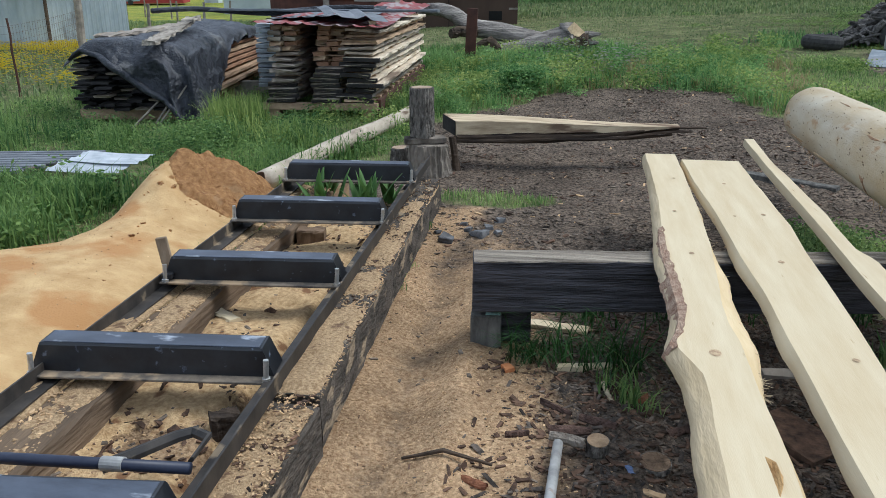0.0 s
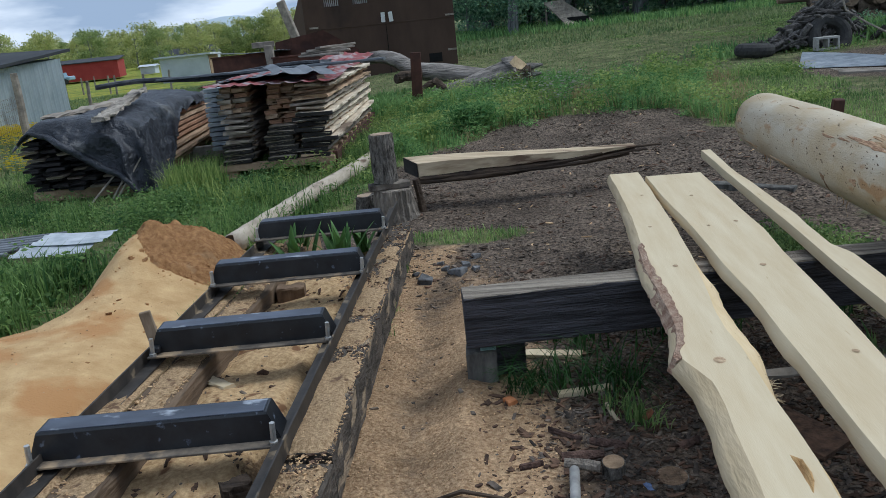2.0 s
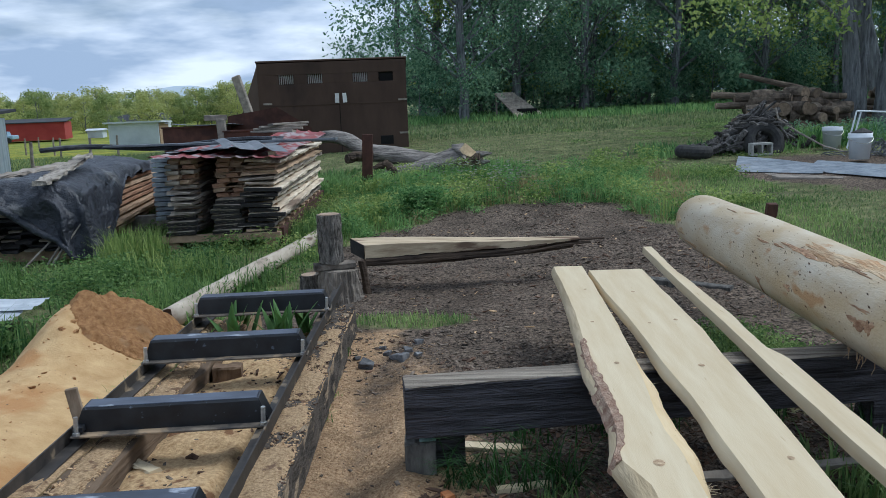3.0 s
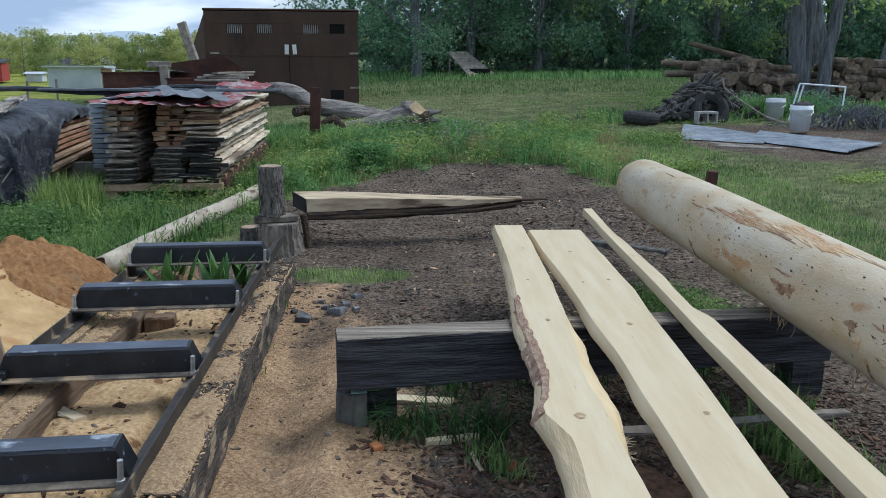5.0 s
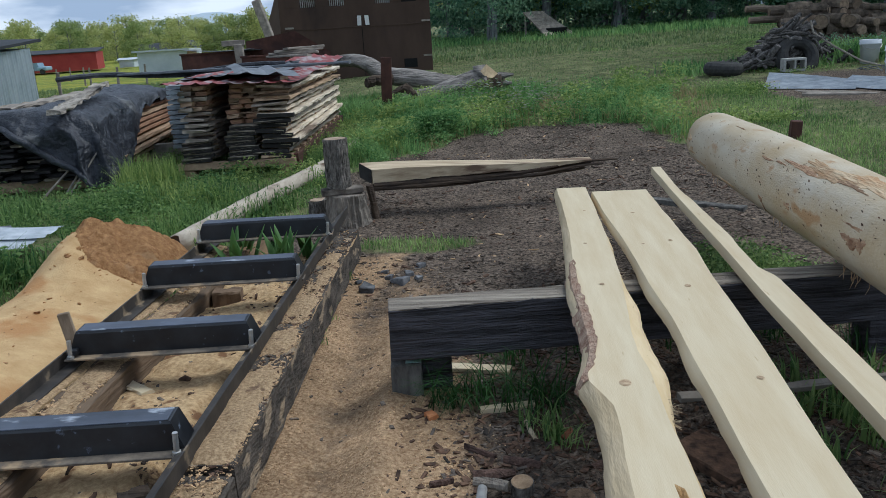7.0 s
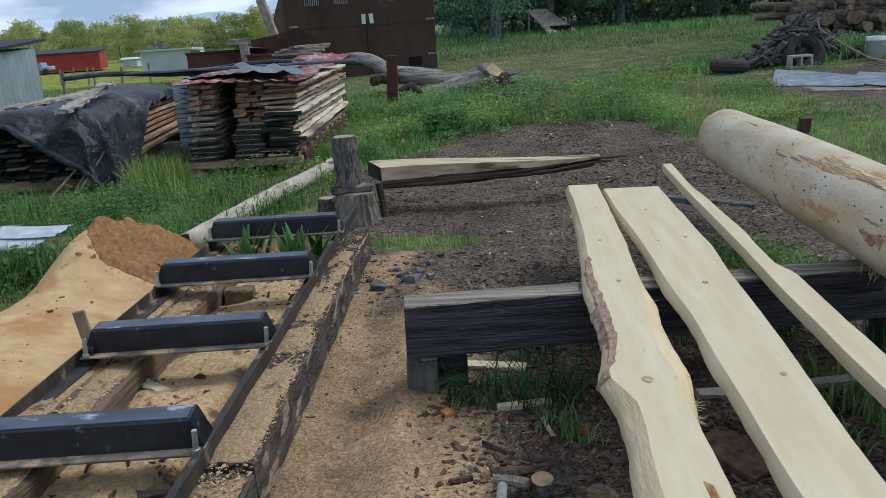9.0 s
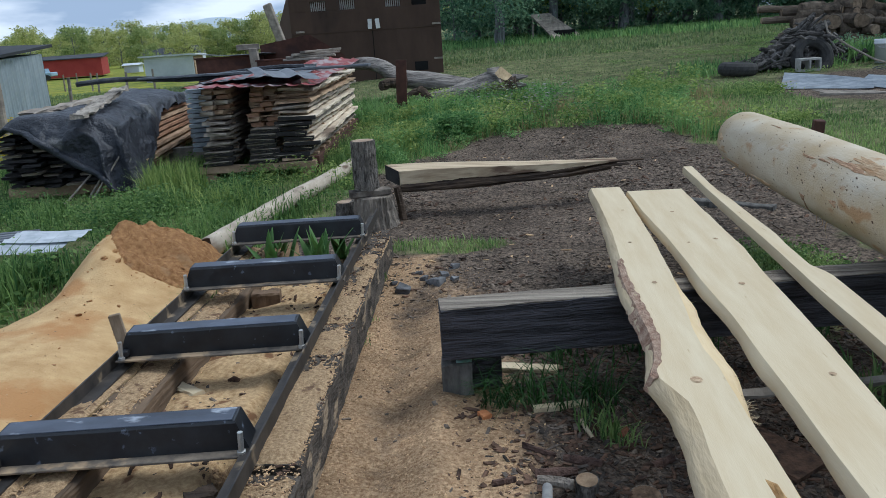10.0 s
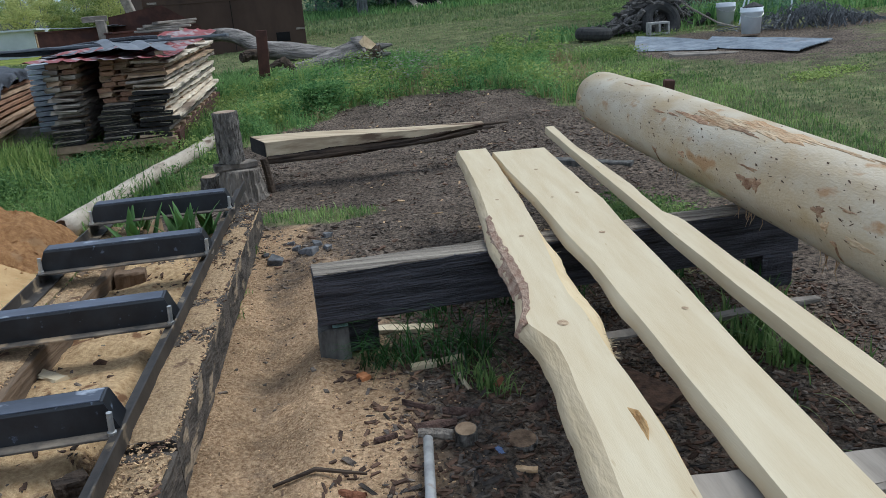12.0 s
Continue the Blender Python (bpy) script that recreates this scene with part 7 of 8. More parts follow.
# ---- grass and weeds ----
def blades(name, n, region, tall, wide, mat, seed, mask=None, lean=0.45, label="", clump=0.0, keep=0.35, curl=True):
    """Tapered bent blades, rooted on the ground where turf grows."""
    rng = np.random.default_rng(seed)
    x0, x1, y0, y1 = region
    x, y = rng.uniform(x0, x1, n), rng.uniform(y0, y1, n)
    if clump:
        cx, cy = rng.uniform(x0, x1, max(8, n // 26)), rng.uniform(y0, y1, max(8, n // 26))
        k = rng.integers(0, len(cx), n)
        x, y = cx[k] + rng.normal(0, clump, n), cy[k] + rng.normal(0, clump, n)
    w = mask(x, y) if mask else grass_cover(x, y)
    ok = rng.random(n) * (1 - keep) + keep < w
    x, y, w = x[ok], y[ok], w[ok]
    m = len(x)
    z = height(x, y) - 0.01
    h = rng.uniform(tall[0], tall[1], m) * (0.6 + 0.4 * w)
    a = rng.uniform(0, 2 * np.pi, m)
    ln = rng.normal(0, lean, m) * h
    wd = rng.uniform(wide * 0.6, wide * 1.3, m)
    dx, dy = np.cos(a), np.sin(a)
    base = np.stack([x, y, z], 1)
    side = np.stack([-dy, dx, np.zeros(m)], 1) * wd[:, None] / 2
    go = np.stack([dx, dy, np.zeros(m)], 1)
    mid = base + go * (ln * 0.35)[:, None] + np.stack([np.zeros(m), np.zeros(m), h * 0.62], 1)
    tip = base + go * ln[:, None] + np.stack([np.zeros(m), np.zeros(m), h * (1.0 if not curl else 0.93)], 1)
    co = np.stack([base - side, base + side, mid + side * 0.75, mid - side * 0.75, tip], 1).reshape(-1, 3).astype(np.float32)
    i = np.arange(m) * 5
    me = bpy.data.meshes.new(name)
    loops = np.stack([i, i + 1, i + 2, i + 3, i + 3, i + 2, i + 4], 1).reshape(-1)
    me.vertices.add(m * 5)
    me.vertices.foreach_set("co", co.reshape(-1))
    me.loops.add(m * 7)
    me.loops.foreach_set("vertex_index", loops.astype(np.int32))
    me.polygons.add(m * 2)
    st = np.stack([np.arange(m) * 7, np.arange(m) * 7 + 4], 1).reshape(-1)
    me.polygons.foreach_set("loop_start", st.astype(np.int32))
    me.polygons.foreach_set("loop_total", np.tile(np.array([4, 3], dtype=np.int32), m))
    me.materials.append(mat)
    me.update(calc_edges=True)
    return tagged(new(name, me), label, "grass", "", "stuff")


def arching(name, n, x0, x1, y0, y1, length, width, seed, label):
    """Long blades that rise and bow over."""
    rng = np.random.default_rng(seed)
    g = Geo()
    for _ in range(n):
        x, y = rng.uniform(x0, x1), rng.uniform(y0, y1)
        a, L = rng.uniform(0, 6.28) if rng.random() < 0.5 else rng.uniform(-2.6, -0.5), rng.uniform(*length)
        t, bend = rng.uniform(0.9, 1.45), rng.uniform(1.2, 2.6)
        p = Vector((x, y, z_at(x, y) - 0.01))
        side = Vector((-math.sin(a), math.cos(a), 0))
        grid = []
        for k in range(8):
            w = width * (1 - (k / 7) ** 2) + 0.0004
            grid.append([p - side * w / 2, p + side * w / 2])
            th = t - bend * (k / 7) ** 1.3
            p = p + Vector((math.cos(a) * math.cos(th), math.sin(a) * math.cos(th), math.sin(th))) * L / 7
        g.sheet(grid)
    # Blades at the beam get the green that has shade in its colour.
    return tagged(new(name, g.mesh(name, SHADEGRASS if name == "beam_grass" else GRASS)), label, "grass", "", "stuff")


# Darker copy of the weed green: shade beside stacks and sawdust is in the colour.
WEED = leafy("shaded_weeds", (0.045, 0.115, 0.036), (0.24, 0.36, 0.11), 0.5)
# Lawn green with some bluish haze and cool shade put into it.
LAWN = leafy("lawn_blades", (0.095, 0.155, 0.062), (0.28, 0.345, 0.15), 0.4)
away = lambda x, y: grass_cover(x, y) * (1 - 0.85 * sm(0.02, 0.12, pile_height(x, y) * (x < -0.9) * (x > -3.9) * (y < 4.3)))
clear = lambda x, y: away(x, y) * (1 - 0.9 * sm(0.12, 0.0, np.maximum(np.abs(x + 3.65) - 1.15, np.abs(y - 3.62) - 0.55)))
blades("turf", 130000, (-7, 5.5, 2.0, 12), (0.025, 0.10), 0.010, GRASS, 1, clear, label="rough green turf blades")
blades("turf_far", 90000, (-11, 14, 8, 26), (0.012, 0.055), 0.020, LAWN, 2, label="mown yellowish lawn in the yard beyond")
blades("turf", 40000, (5.0, 13, 2.5, 9), (0.015, 0.055), 0.014, LAWN, 34, label="mown turf in the yard")
blades("turf_distant", 45000, (-16, 24, 22, 42), (0.05, 0.16), 0.045, LAWN, 3, label="grass towards the wood's edge")
blades("long_grass_distant", 12000, (-3, 24, 30, 40), (0.12, 0.38), 0.05, TALL, 33, label="long grass at the wood's edge")
blades("meadow_grass", 40000, (-30, -6, 6, 40), (0.06, 0.2), 0.03, LAWN, 4, label="meadow grass by the fence")
wl_ = lambda x, y: away(x, y) * sm(-0.75, -1.25, x - 0.10 * (y - 3.5)) * (0.35 + 0.65 * sm(-0.25, 0.25, fbm(x, y, 0.9, 3, 91))) * (1 - 0.95 * sm(0.15, 0.0, np.maximum(np.abs(x + 3.65) - 1.25, np.abs(y - 3.65) - 0.62))) * (1 - 0.7 * sm(0.2, 0.0, np.maximum(np.abs(x + 3.2) - 2.0, np.abs(y - 6.3) - 0.7)))
blades("weeds", 26000, (-6.0, -0.6, 3.0, 9.5), (0.12, 0.34), 0.013, WEED, 5, wl_, 0.5, "tall green weeds round the stacks", 0.10)
blades("weeds", 9000, (-4.6, -2.35, 1.2, 3.7), (0.16, 0.36), 0.014, WEED, 6, clear, 0.5, "lush green weeds beside the sawdust", 0.09)
wr_ = lambda x, y: grass_cover(x, y) * (0.2 + 0.8 * sm(-0.15, 0.3, fbm(x, y, 0.8, 3, 92)))
blades("weeds", 30000, (-1.0, 3.6, 7.6, 13.5), (0.10, 0.36), 0.014, TALL, 7, wr_, 0.55, "tall weeds beyond the bare soil", 0.10)
blades("weeds", 9000, (-2.4, 1.8, 11.5, 13.6), (0.10, 0.36), 0.018, TALL, 8, None, 0.5, "tall weeds round the fallen trunk", 0.10)
blades("weeds", 5000, (-0.5, 0.9, 5.3, 8.5), (0.10, 0.28), 0.012, TALL, 9, lambda x, y: grass_cover(x, y) * sm(1.1, 0.2, x), 0.5, "weeds behind the stump", 0.08)
blades("tall_clumps", 1700, (-0.7, 3.6, 7.7, 11.2), (0.22, 0.52), 0.013, LEAFSUN, 71, wr_, 0.35, "tall bright weed clumps beyond the bare soil", 0.07)
blades("tall_clumps", 900, (-3.3, -1.2, 5.0, 6.9), (0.20, 0.45), 0.012, LEAFSUN, 72, wl_, 0.35, "tall bright weed clumps before the stacks", 0.07)
blades("straw", 7000, (0.2, 4.2, 7.6, 11.5), (0.08, 0.24), 0.009, STRAW, 10, None, 0.8, "dry pale grass at the soil's edge", 0.12)
blades("weeds", 7000, (2.3, 3.3, 1.25, 3.1), (0.06, 0.24), 0.012, GRASS, 11, lambda x, y: 0.75 * sm(0.9, 0.3, np.hypot((x - 2.8) / 0.6, (y - 2.2) / 0.95)), 0.6, "green weeds under the log", 0.05)
blades("weeds", 700, (2.4, 3.0, 0.2, 0.9), (0.06, 0.20), 0.014, GRASS, 12, lambda x, y: 0.8 + 0 * x, 0.6, "green sprouts under the boards", 0.03)
arching("beam_grass", 150, 1.0, 1.5, 0.66, 0.86, (0.22, 0.50), 0.0065, 13, "arching grass blades under the beam, green darkened for shade")
arching("beam_grass", 60, 0.86, 1.0, 0.68, 0.82, (0.14, 0.30), 0.0055, 14, "arching grass by the block, green darkened for shade")
arching("sprout_grass", 22, 2.25, 2.75, -0.6, 0.6, (0.15, 0.34), 0.006, 15, "single grass blades rising beside a board")
blades("beam_grass", 420, (0.9, 3.0, 1.1, 1.7), (0.05, 0.20), 0.009, SHADEGRASS, 14, lambda x, y: 0.9 + 0 * x, 0.8, "grass behind the beam, green darkened for shade", 0.06)
blades("turf_patch", 2600, (-0.3, 1.2, 3.2, 4.0), (0.02, 0.07), 0.008, GRASS, 15, grass_cover, 0.6, "sparse low grass on the soil")
blades("weeds", 1800, (7.4, 9.2, 13.9, 14.9), (0.15, 0.5), 0.03, TALL, 16, lambda x, y: 1 + 0 * x, 0.5, "tall weeds by the buckets", 0.12)
blades("weeds", 3500, (4.6, 12.5, 13.6, 15.6), (0.08, 0.28), 0.028, TALL, 17, lambda x, y: 1 + 0 * x, 0.5, "weeds round the woodpile", 0.15)
blades("sprouts", 130, (1.30, 1.50, 0.40, 0.66), (0.05, 0.15), 0.010, GRASS, 18, lambda x, y: 1 + 0 * x, 0.7, "small sprouts in the bark litter", 0.03)
blades("sprouts", 260, (0.02, 0.16, 0.9, 3.3), (0.03, 0.10), 0.008, GRASS, 19, lambda x, y: 1 + 0 * x, 0.6, "sprouts along the tie", 0.03)
blades("sprouts", 420, (-1.15, -0.98, 1.6, 3.3), (0.04, 0.17), 0.010, GRASS, 20, lambda x, y: 1 + 0 * x, 0.7, "sprouts between the sawdust and the rail", 0.05)

def leafy_weeds(name, n, region, size, up, mat, seed, mask, label, clump=0.07):
    """Low broad-leaved weeds: clusters of small leaves above the turf."""
    rng = np.random.default_rng(seed)
    x0, x1, y0, y1 = region
    k = max(6, n // 40)
    cx, cy = rng.uniform(x0, x1, k), rng.uniform(y0, y1, k)
    keep = rng.random(k) < mask(cx, cy)
    cx, cy = cx[keep], cy[keep]
    hh = rng.uniform(up[0], up[1], len(cx))
    i = rng.integers(0, len(cx), n)
    x, y = cx[i] + rng.normal(0, clump, n), cy[i] + rng.normal(0, clump, n)
    z = height(x, y) + hh[i] * rng.random(n) ** 0.7
    p = np.stack([x, y, z], 1)
    a = rng.normal(0, 1, (n, 3)) * np.array([1, 1, 0.5])
    a /= np.linalg.norm(a, axis=1)[:, None]
    b = np.cross(a, rng.normal(0, 1, (n, 3)))
    b /= np.linalg.norm(b, axis=1)[:, None]
    sz = size * rng.uniform(0.5, 1.4, n)[:, None]
    quads(name, np.stack([p - a * sz, p + b * sz * 0.45, p + a * sz, p - b * sz * 0.45], 1), mat, "stuff", label, "weeds")


leafy_weeds("leafy_weeds", 26000, (-6.0, -0.7, 3.2, 9.0), 0.017, (0.04, 0.24), WEED, 51, wl_, "leafy weeds round the stacks, green darkened for shade")
leafy_weeds("leafy_weeds", 14000, (-4.6, -2.3, 0.8, 3.8), 0.024, (0.05, 0.28), WEED, 52, clear, "broad-leaved weeds beside the sawdust")
leafy_weeds("leafy_weeds", 34000, (-1.0, 3.8, 7.4, 13.0), 0.020, (0.05, 0.36), TALL, 53, wr_, "leafy weeds beyond the bare soil")
leafy_weeds("leafy_weeds", 9000, (-2.2, 0.2, 6.0, 12.0), 0.020, (0.05, 0.34), LEAFSUN, 54, wr_, "leafy weeds by the lumber stack")
leafy_weeds("leafy_weeds", 7000, (2.2, 3.4, 1.3, 3.2), 0.016, (0.03, 0.2), GRASS, 55, lambda x, y: 0.8 * sm(0.95, 0.3, np.hypot((x - 2.8) / 0.6, (y - 2.2) / 0.95)), "leafy weeds under the log")
leafy_weeds("leafy_weeds", 6000, (7.4, 10.0, 14.0, 15.3), 0.032, (0.08, 0.50), LEAF, 56, lambda x, y: 1 + 0 * x, "leafy weeds by the buckets", 0.16)
leafy_weeds("leafy_weeds", 20000, (3.5, 14, 9, 24), 0.022, (0.02, 0.10), GRASS, 57, lambda x, y: grass_cover(x, y) * sm(0.0, 0.4, fbm(x, y, 0.6, 3, 44)), "low clover in the lawn", 0.2)

leafy_weeds("leafy_clumps", 9000, (-1.0, 4.2, 7.6, 12.6), 0.030, (0.18, 0.46), LEAFSUN, 58, lambda x, y: 0.5 * wr_(x, y), "lush leafy clumps beyond the bare soil", 0.16)
blades("feathery_weeds", 2600, (-3.4, -2.3, 5.5, 6.8), (0.22, 0.56), 0.010, LEAFSUN, 63, lambda x, y: 0.9 * sm(1.0, 0.4, np.hypot((x + 2.85) / 0.6, (y - 6.2) / 0.6)), 0.35, "tall feathery yellow-green weeds between the stacks", 0.07)
leafy_weeds("leafy_clumps", 5000, (0.0, 2.6, 7.6, 9.2), 0.026, (0.15, 0.42), TALL, 59, lambda x, y: 0.45 * sm(-0.1, 0.2, fbm(x, y, 1.0, 2, 45)) * grass_cover(x, y), "dense green weed clumps at the soil's edge", 0.12)
leafy_weeds("leafy_clumps", 9000, (-3.5, -1.7, 4.2, 6.9), 0.018, (0.08, 0.36), WEED, 60, lambda x, y: 0.6 * wl_(x, y) * sm(0.25, 0.6, -1.4 + 0.106 * (y - 3.4) - x), "tall leafy weeds before the lumber stacks", 0.14)
leafy_weeds("leafy_weeds", 8000, (4.0, 12, 7, 14), 0.024, (0.02, 0.12), LEAFSUN, 62, lambda x, y: 0.5 * grass_cover(x, y) * sm(0.0, 0.3, fbm(x, y, 0.8, 3, 46)), "low weeds in the lawn", 0.15)

# broad-leaved plants growing through the mill bed
def broadleaf(x, y, z, n, size, seed):
    rng = np.random.default_rng(seed)
    root = thing("broadleaf_weed", (x, y, z), "bright green pointed-leaf weed growing through the mill", "plant")
    for k in range(n):
        a, t = rng.uniform(0, 6.28), rng.uniform(0.45, 0.98)
        L, w = size * rng.uniform(0.6, 1.1), size * 0.062
        o = Vector((x + rng.normal(0, 0.035), y + rng.normal(0, 0.035), z))
        d = Vector((math.cos(a) * math.cos(t + 0.5), math.sin(a) * math.cos(t + 0.5), math.sin(t + 0.5)))
        s = d.cross(Vector((0, 0, 1))).normalized()
        grid = []
        for j in range(7):
            u = j / 6
            p = o + d * L * u + Vector((0, 0, -0.22 * L * u * u))
            ww = w * math.sin(math.pi * min(1, 0.08 + 0.92 * u) ** 0.8) + 0.001
            nrm = Vector((0, 0, 0.3 * ww))
            grid.append([p - s * ww + nrm, p, p + s * ww + nrm])
        part("leaf", Geo().sheet(grid, 0.0008), TALL, root, "", True)


broadleaf(-0.62, 2.62, 0.08, 15, 0.47, 1)
broadleaf(-0.30, 2.62, 0.08, 17, 0.46, 2)
broadleaf(-0.20, 2.95, 0.08, 9, 0.40, 3)
broadleaf(-0.70, 2.98, 0.08, 9, 0.40, 4)
for n, (x, y) in enumerate(((-2.62, 2.3), (-2.75, 2.7), (-2.95, 2.2), (-3.1, 2.6), (-2.65, 3.1), (-3.3, 2.9))):
    broadleaf(x, y, 0.02, 9, 0.30, 10 + n)

rng = np.random.default_rng(9)
fx, fy = rng.uniform(-17, -5.6, 34000), rng.uniform(8.5, 18, 34000)
ok = rng.random(34000) < sm(-0.35, 0.15, fbm(fx, fy, 0.35, 3, 66)) * sm(-5.5, -7.5, fx) * sm(8.6, 10, fy)
fx, fy = fx[ok], fy[ok]
fz = height(fx, fy) + rng.uniform(0.08, 0.24, len(fx))
s = 0.030
quads("yellow_flowers", np.stack([np.stack([fx + a * s, fy + b * s, fz + c * s], 1) for a, b, c in ((-1, 0, 0), (0, -1, .4), (1, 0, 0), (0, 1, -.4))], 1), FLOWER, "stuff", "small yellow meadow flowers", "flowers")
wx, wy = rng.normal(0.95, 0.5, 160), rng.normal(11.6, 0.4, 160)
wx, wy = np.concatenate([wx, rng.normal(1.5, 0.35, 160)]), np.concatenate([wy, rng.normal(10.4, 0.5, 160)])
wz = height(wx, wy) + rng.uniform(0.15, 0.45, 320)
quads("white_flowers", np.stack([np.stack([wx + a * s, wy + b * s, wz + c * s], 1) for a, b, c in ((-1, 0, 0), (0, -1, .4), (1, 0, 0), (0, 1, -.4))], 1), SLATWHITE, "stuff", "small white meadow flowers", "flowers")


# ---- litter: chips, clods, scraps ----
def litter(name, n, region, size, mat, seed, flat=0.35, long=1.8, mask=None, label="", base=None, pos=None):
    """Many small irregular lumps, half sunk in the ground."""
    rng = np.random.default_rng(seed)
    x0, x1, y0, y1 = region
    if pos is None:
        x, y = rng.uniform(x0, x1, n), rng.uniform(y0, y1, n)
    else:
        x, y = pos
        n = len(x)
    if mask is not None:
        ok = rng.random(n) < mask(x, y)
        x, y = x[ok], y[ok]
    m = len(x)
    z = (base(x, y) if base else height(x, y))
    s = size[0] + (size[1] - size[0]) * rng.random(m) ** 2.6
    a = rng.uniform(0, 2 * np.pi, m)
    t = rng.normal(0, 0.25, m)
    corners = np.array([(i, j, k) for i in (-1, 1) for j in (-1, 1) for k in (-1, 1)], float)
    q = corners[None] * (1 + rng.uniform(-0.45, 0.25, (m, 8, 3)))
    q = q * np.stack([s * long * rng.uniform(.6, 1.4, m), s * rng.uniform(.5, 1.1, m), s * flat], 1)[:, None, :] / 2
    ca, sa = np.cos(a)[:, None], np.sin(a)[:, None]
    X, Y, Z = q[..., 0] * ca - q[..., 1] * sa, q[..., 0] * sa + q[..., 1] * ca, q[..., 2] + q[..., 0] * t[:, None]
    co = np.stack([X + x[:, None], Y + y[:, None], Z + (z + s * flat * 0.22)[:, None]], -1).reshape(-1, 3)
    f = np.array([(0, 1, 3, 2), (4, 6, 7, 5), (0, 4, 5, 1), (2, 3, 7, 6), (0, 2, 6, 4), (1, 5, 7, 3)])
    fc = (np.arange(m) * 8)[:, None, None] + f[None]
    me = bpy.data.meshes.new(name)
    me.from_pydata(co, [], fc.reshape(-1, 4))
    me.materials.append(mat)
    return tagged(new(name, me), label, "litter", "", "stuff")


yard = lambda x, y: sm(0.75, 0.25, grass_cover(x, y))
soil = lambda x, y: yard(x, y) * sm(0.9, 0.3, sawdust_cover(x, y))
litter("soil_clods", 22000, (-0.6, 4.4, 2.0, 9.6), (0.004, 0.030), GREYCHIP, 1, 0.45, 1.6, lambda x, y: yard(x, y) * (0.25 + 0.75 * sm(-0.2, 0.25, fbm(x, y, 1.1, 3, 72))), "dark clods and bark bits on bare soil")
litter("soil_clods", 14000, (0.1, 3.4, -1.6, 3.2), (0.004, 0.022), GREYCHIP, 2, 0.45, 1.6, lambda x, y: yard(x, y) * (0.04 + 0.96 * sm(0.8, 1.5, x + 0.3 * fbm(x, y, 1.5, 3, 71))), "dark bark bits in the yard")
litter("bark_chips", 15000, (0.75, 3.3, -1.3, 2.4), (0.004, 0.027), CHIP, 3, 0.35, 2.0, lambda x, y: sm(0.6, 1.3, x + 0.2 * fbm(x, y, 2, 3, 8)), "brown bark chips under the rack")
litter("pale_chips", 700, (-0.4, 4.2, 2.4, 9.2), (0.004, 0.03), PALECHIP, 24, 0.3, 2.4, lambda x, y: yard(x, y) * (0.2 + 0.8 * sm(-0.1, 0.3, fbm(x, y, 1.3, 3, 73))), "pale wood chips scattered on bare soil")
litter("bark_chips", 5000, (-0.4, 4.2, 2.4, 9.2), (0.004, 0.034), CHIP, 25, 0.3, 2.6, lambda x, y: yard(x, y) * (0.2 + 0.8 * sm(-0.1, 0.3, fbm(x, y, 1.0, 3, 74))), "brown bark chips on bare soil")
SHRED = surface("shredded_bark", (0.016, 0.013, 0.011), (0.13, 0.105, 0.085), 24.0, (1, 1, 1), rough=0.95, bump=0.7, dist=0.006, vary=0.6, island=True)
litter("bark_shreds", 7500, (0.75, 3.3, -1.5, 2.0), (0.003, 0.024), SHRED, 41, 0.25, 3.0, lambda x, y: sm(0.75, 1.45, x + 0.25 * fbm(x, y, 2, 3, 8)), "dark shredded bark strips under the rack")
litter("bark_shreds", 420, (0.2, 1.3, -1.5, 2.6), (0.002, 0.010), CHIP, 42, 0.25, 3.0, lambda x, y: 0.3 + 0.7 * sm(0.0, 0.3, fbm(x, y, 1.8, 3, 18)), "brown bark shreds on the sawdust")
litter("bark_chips", 900, (0.1, 2.2, 0.8, 4.6), (0.003, 0.016), CHIP, 4, 0.3, 2.2, yard, "brown bark chips on the yard")
litter("sawdust_crumbs", 26000, (-0.85, 1.7, -1.6, 3.0), (0.003, 0.0085), PALECHIP, 5, 0.6, 1.4, lambda x, y: sawdust_cover(x, y) * 0.9, "pale sawdust crumbs and shavings")
litter("mill_litter", 1900, (-0.58, 0.0, -1.2, 2.6), (0.004, 0.030), CHIP, 6, 0.35, 1.9, lambda x, y: 0.25 + 0.75 * sm(-0.1, 0.3, fbm(x, y, 2.2, 3, 14)), "brown bark litter inside the mill bed")
litter("mill_litter", 1500, (-0.62, 0.0, -1.2, 2.6), (0.005, 0.022), GREYCHIP, 7, 0.5, 1.5, lambda x, y: 0.2 + 0.8 * sm(0.0, 0.3, fbm(x, y, 2.0, 3, 15)), "grey clods inside the mill bed")
tie_top = lambda x, y: 0.238 + 0 * x
litter("tie_sawdust", 9000, (-0.02, 0.30, -1.6, 3.2), (0.003, 0.010), PALECHIP, 8, 0.5, 1.5, lambda x, y: (np.abs(x - (0.165 - 0.045 * y)) < 0.095) * (0.25 + 0.75 * sm(1.8, -0.4, y)), "sawdust chips lying on the railroad tie", tie_top)
litter("tie_sawdust", 1600, (-0.02, 0.30, -1.6, 3.2), (0.004, 0.015), CHIP, 9, 0.4, 1.8, lambda x, y: np.abs(x - (0.165 - 0.045 * y)) < 0.09, "bark chips lying on the railroad tie", tie_top)
left_top = lambda x, y: 0.207 + 0 * x
litter("tie_sawdust", 4000, (-0.85, -0.55, -1.6, 3.0), (0.004, 0.014), PALECHIP, 10, 0.5, 1.4, lambda x, y: np.abs(x + 0.665 + 0.0215 * (y + 0.5)) < 0.085, "sawdust on the far railroad tie", left_top)
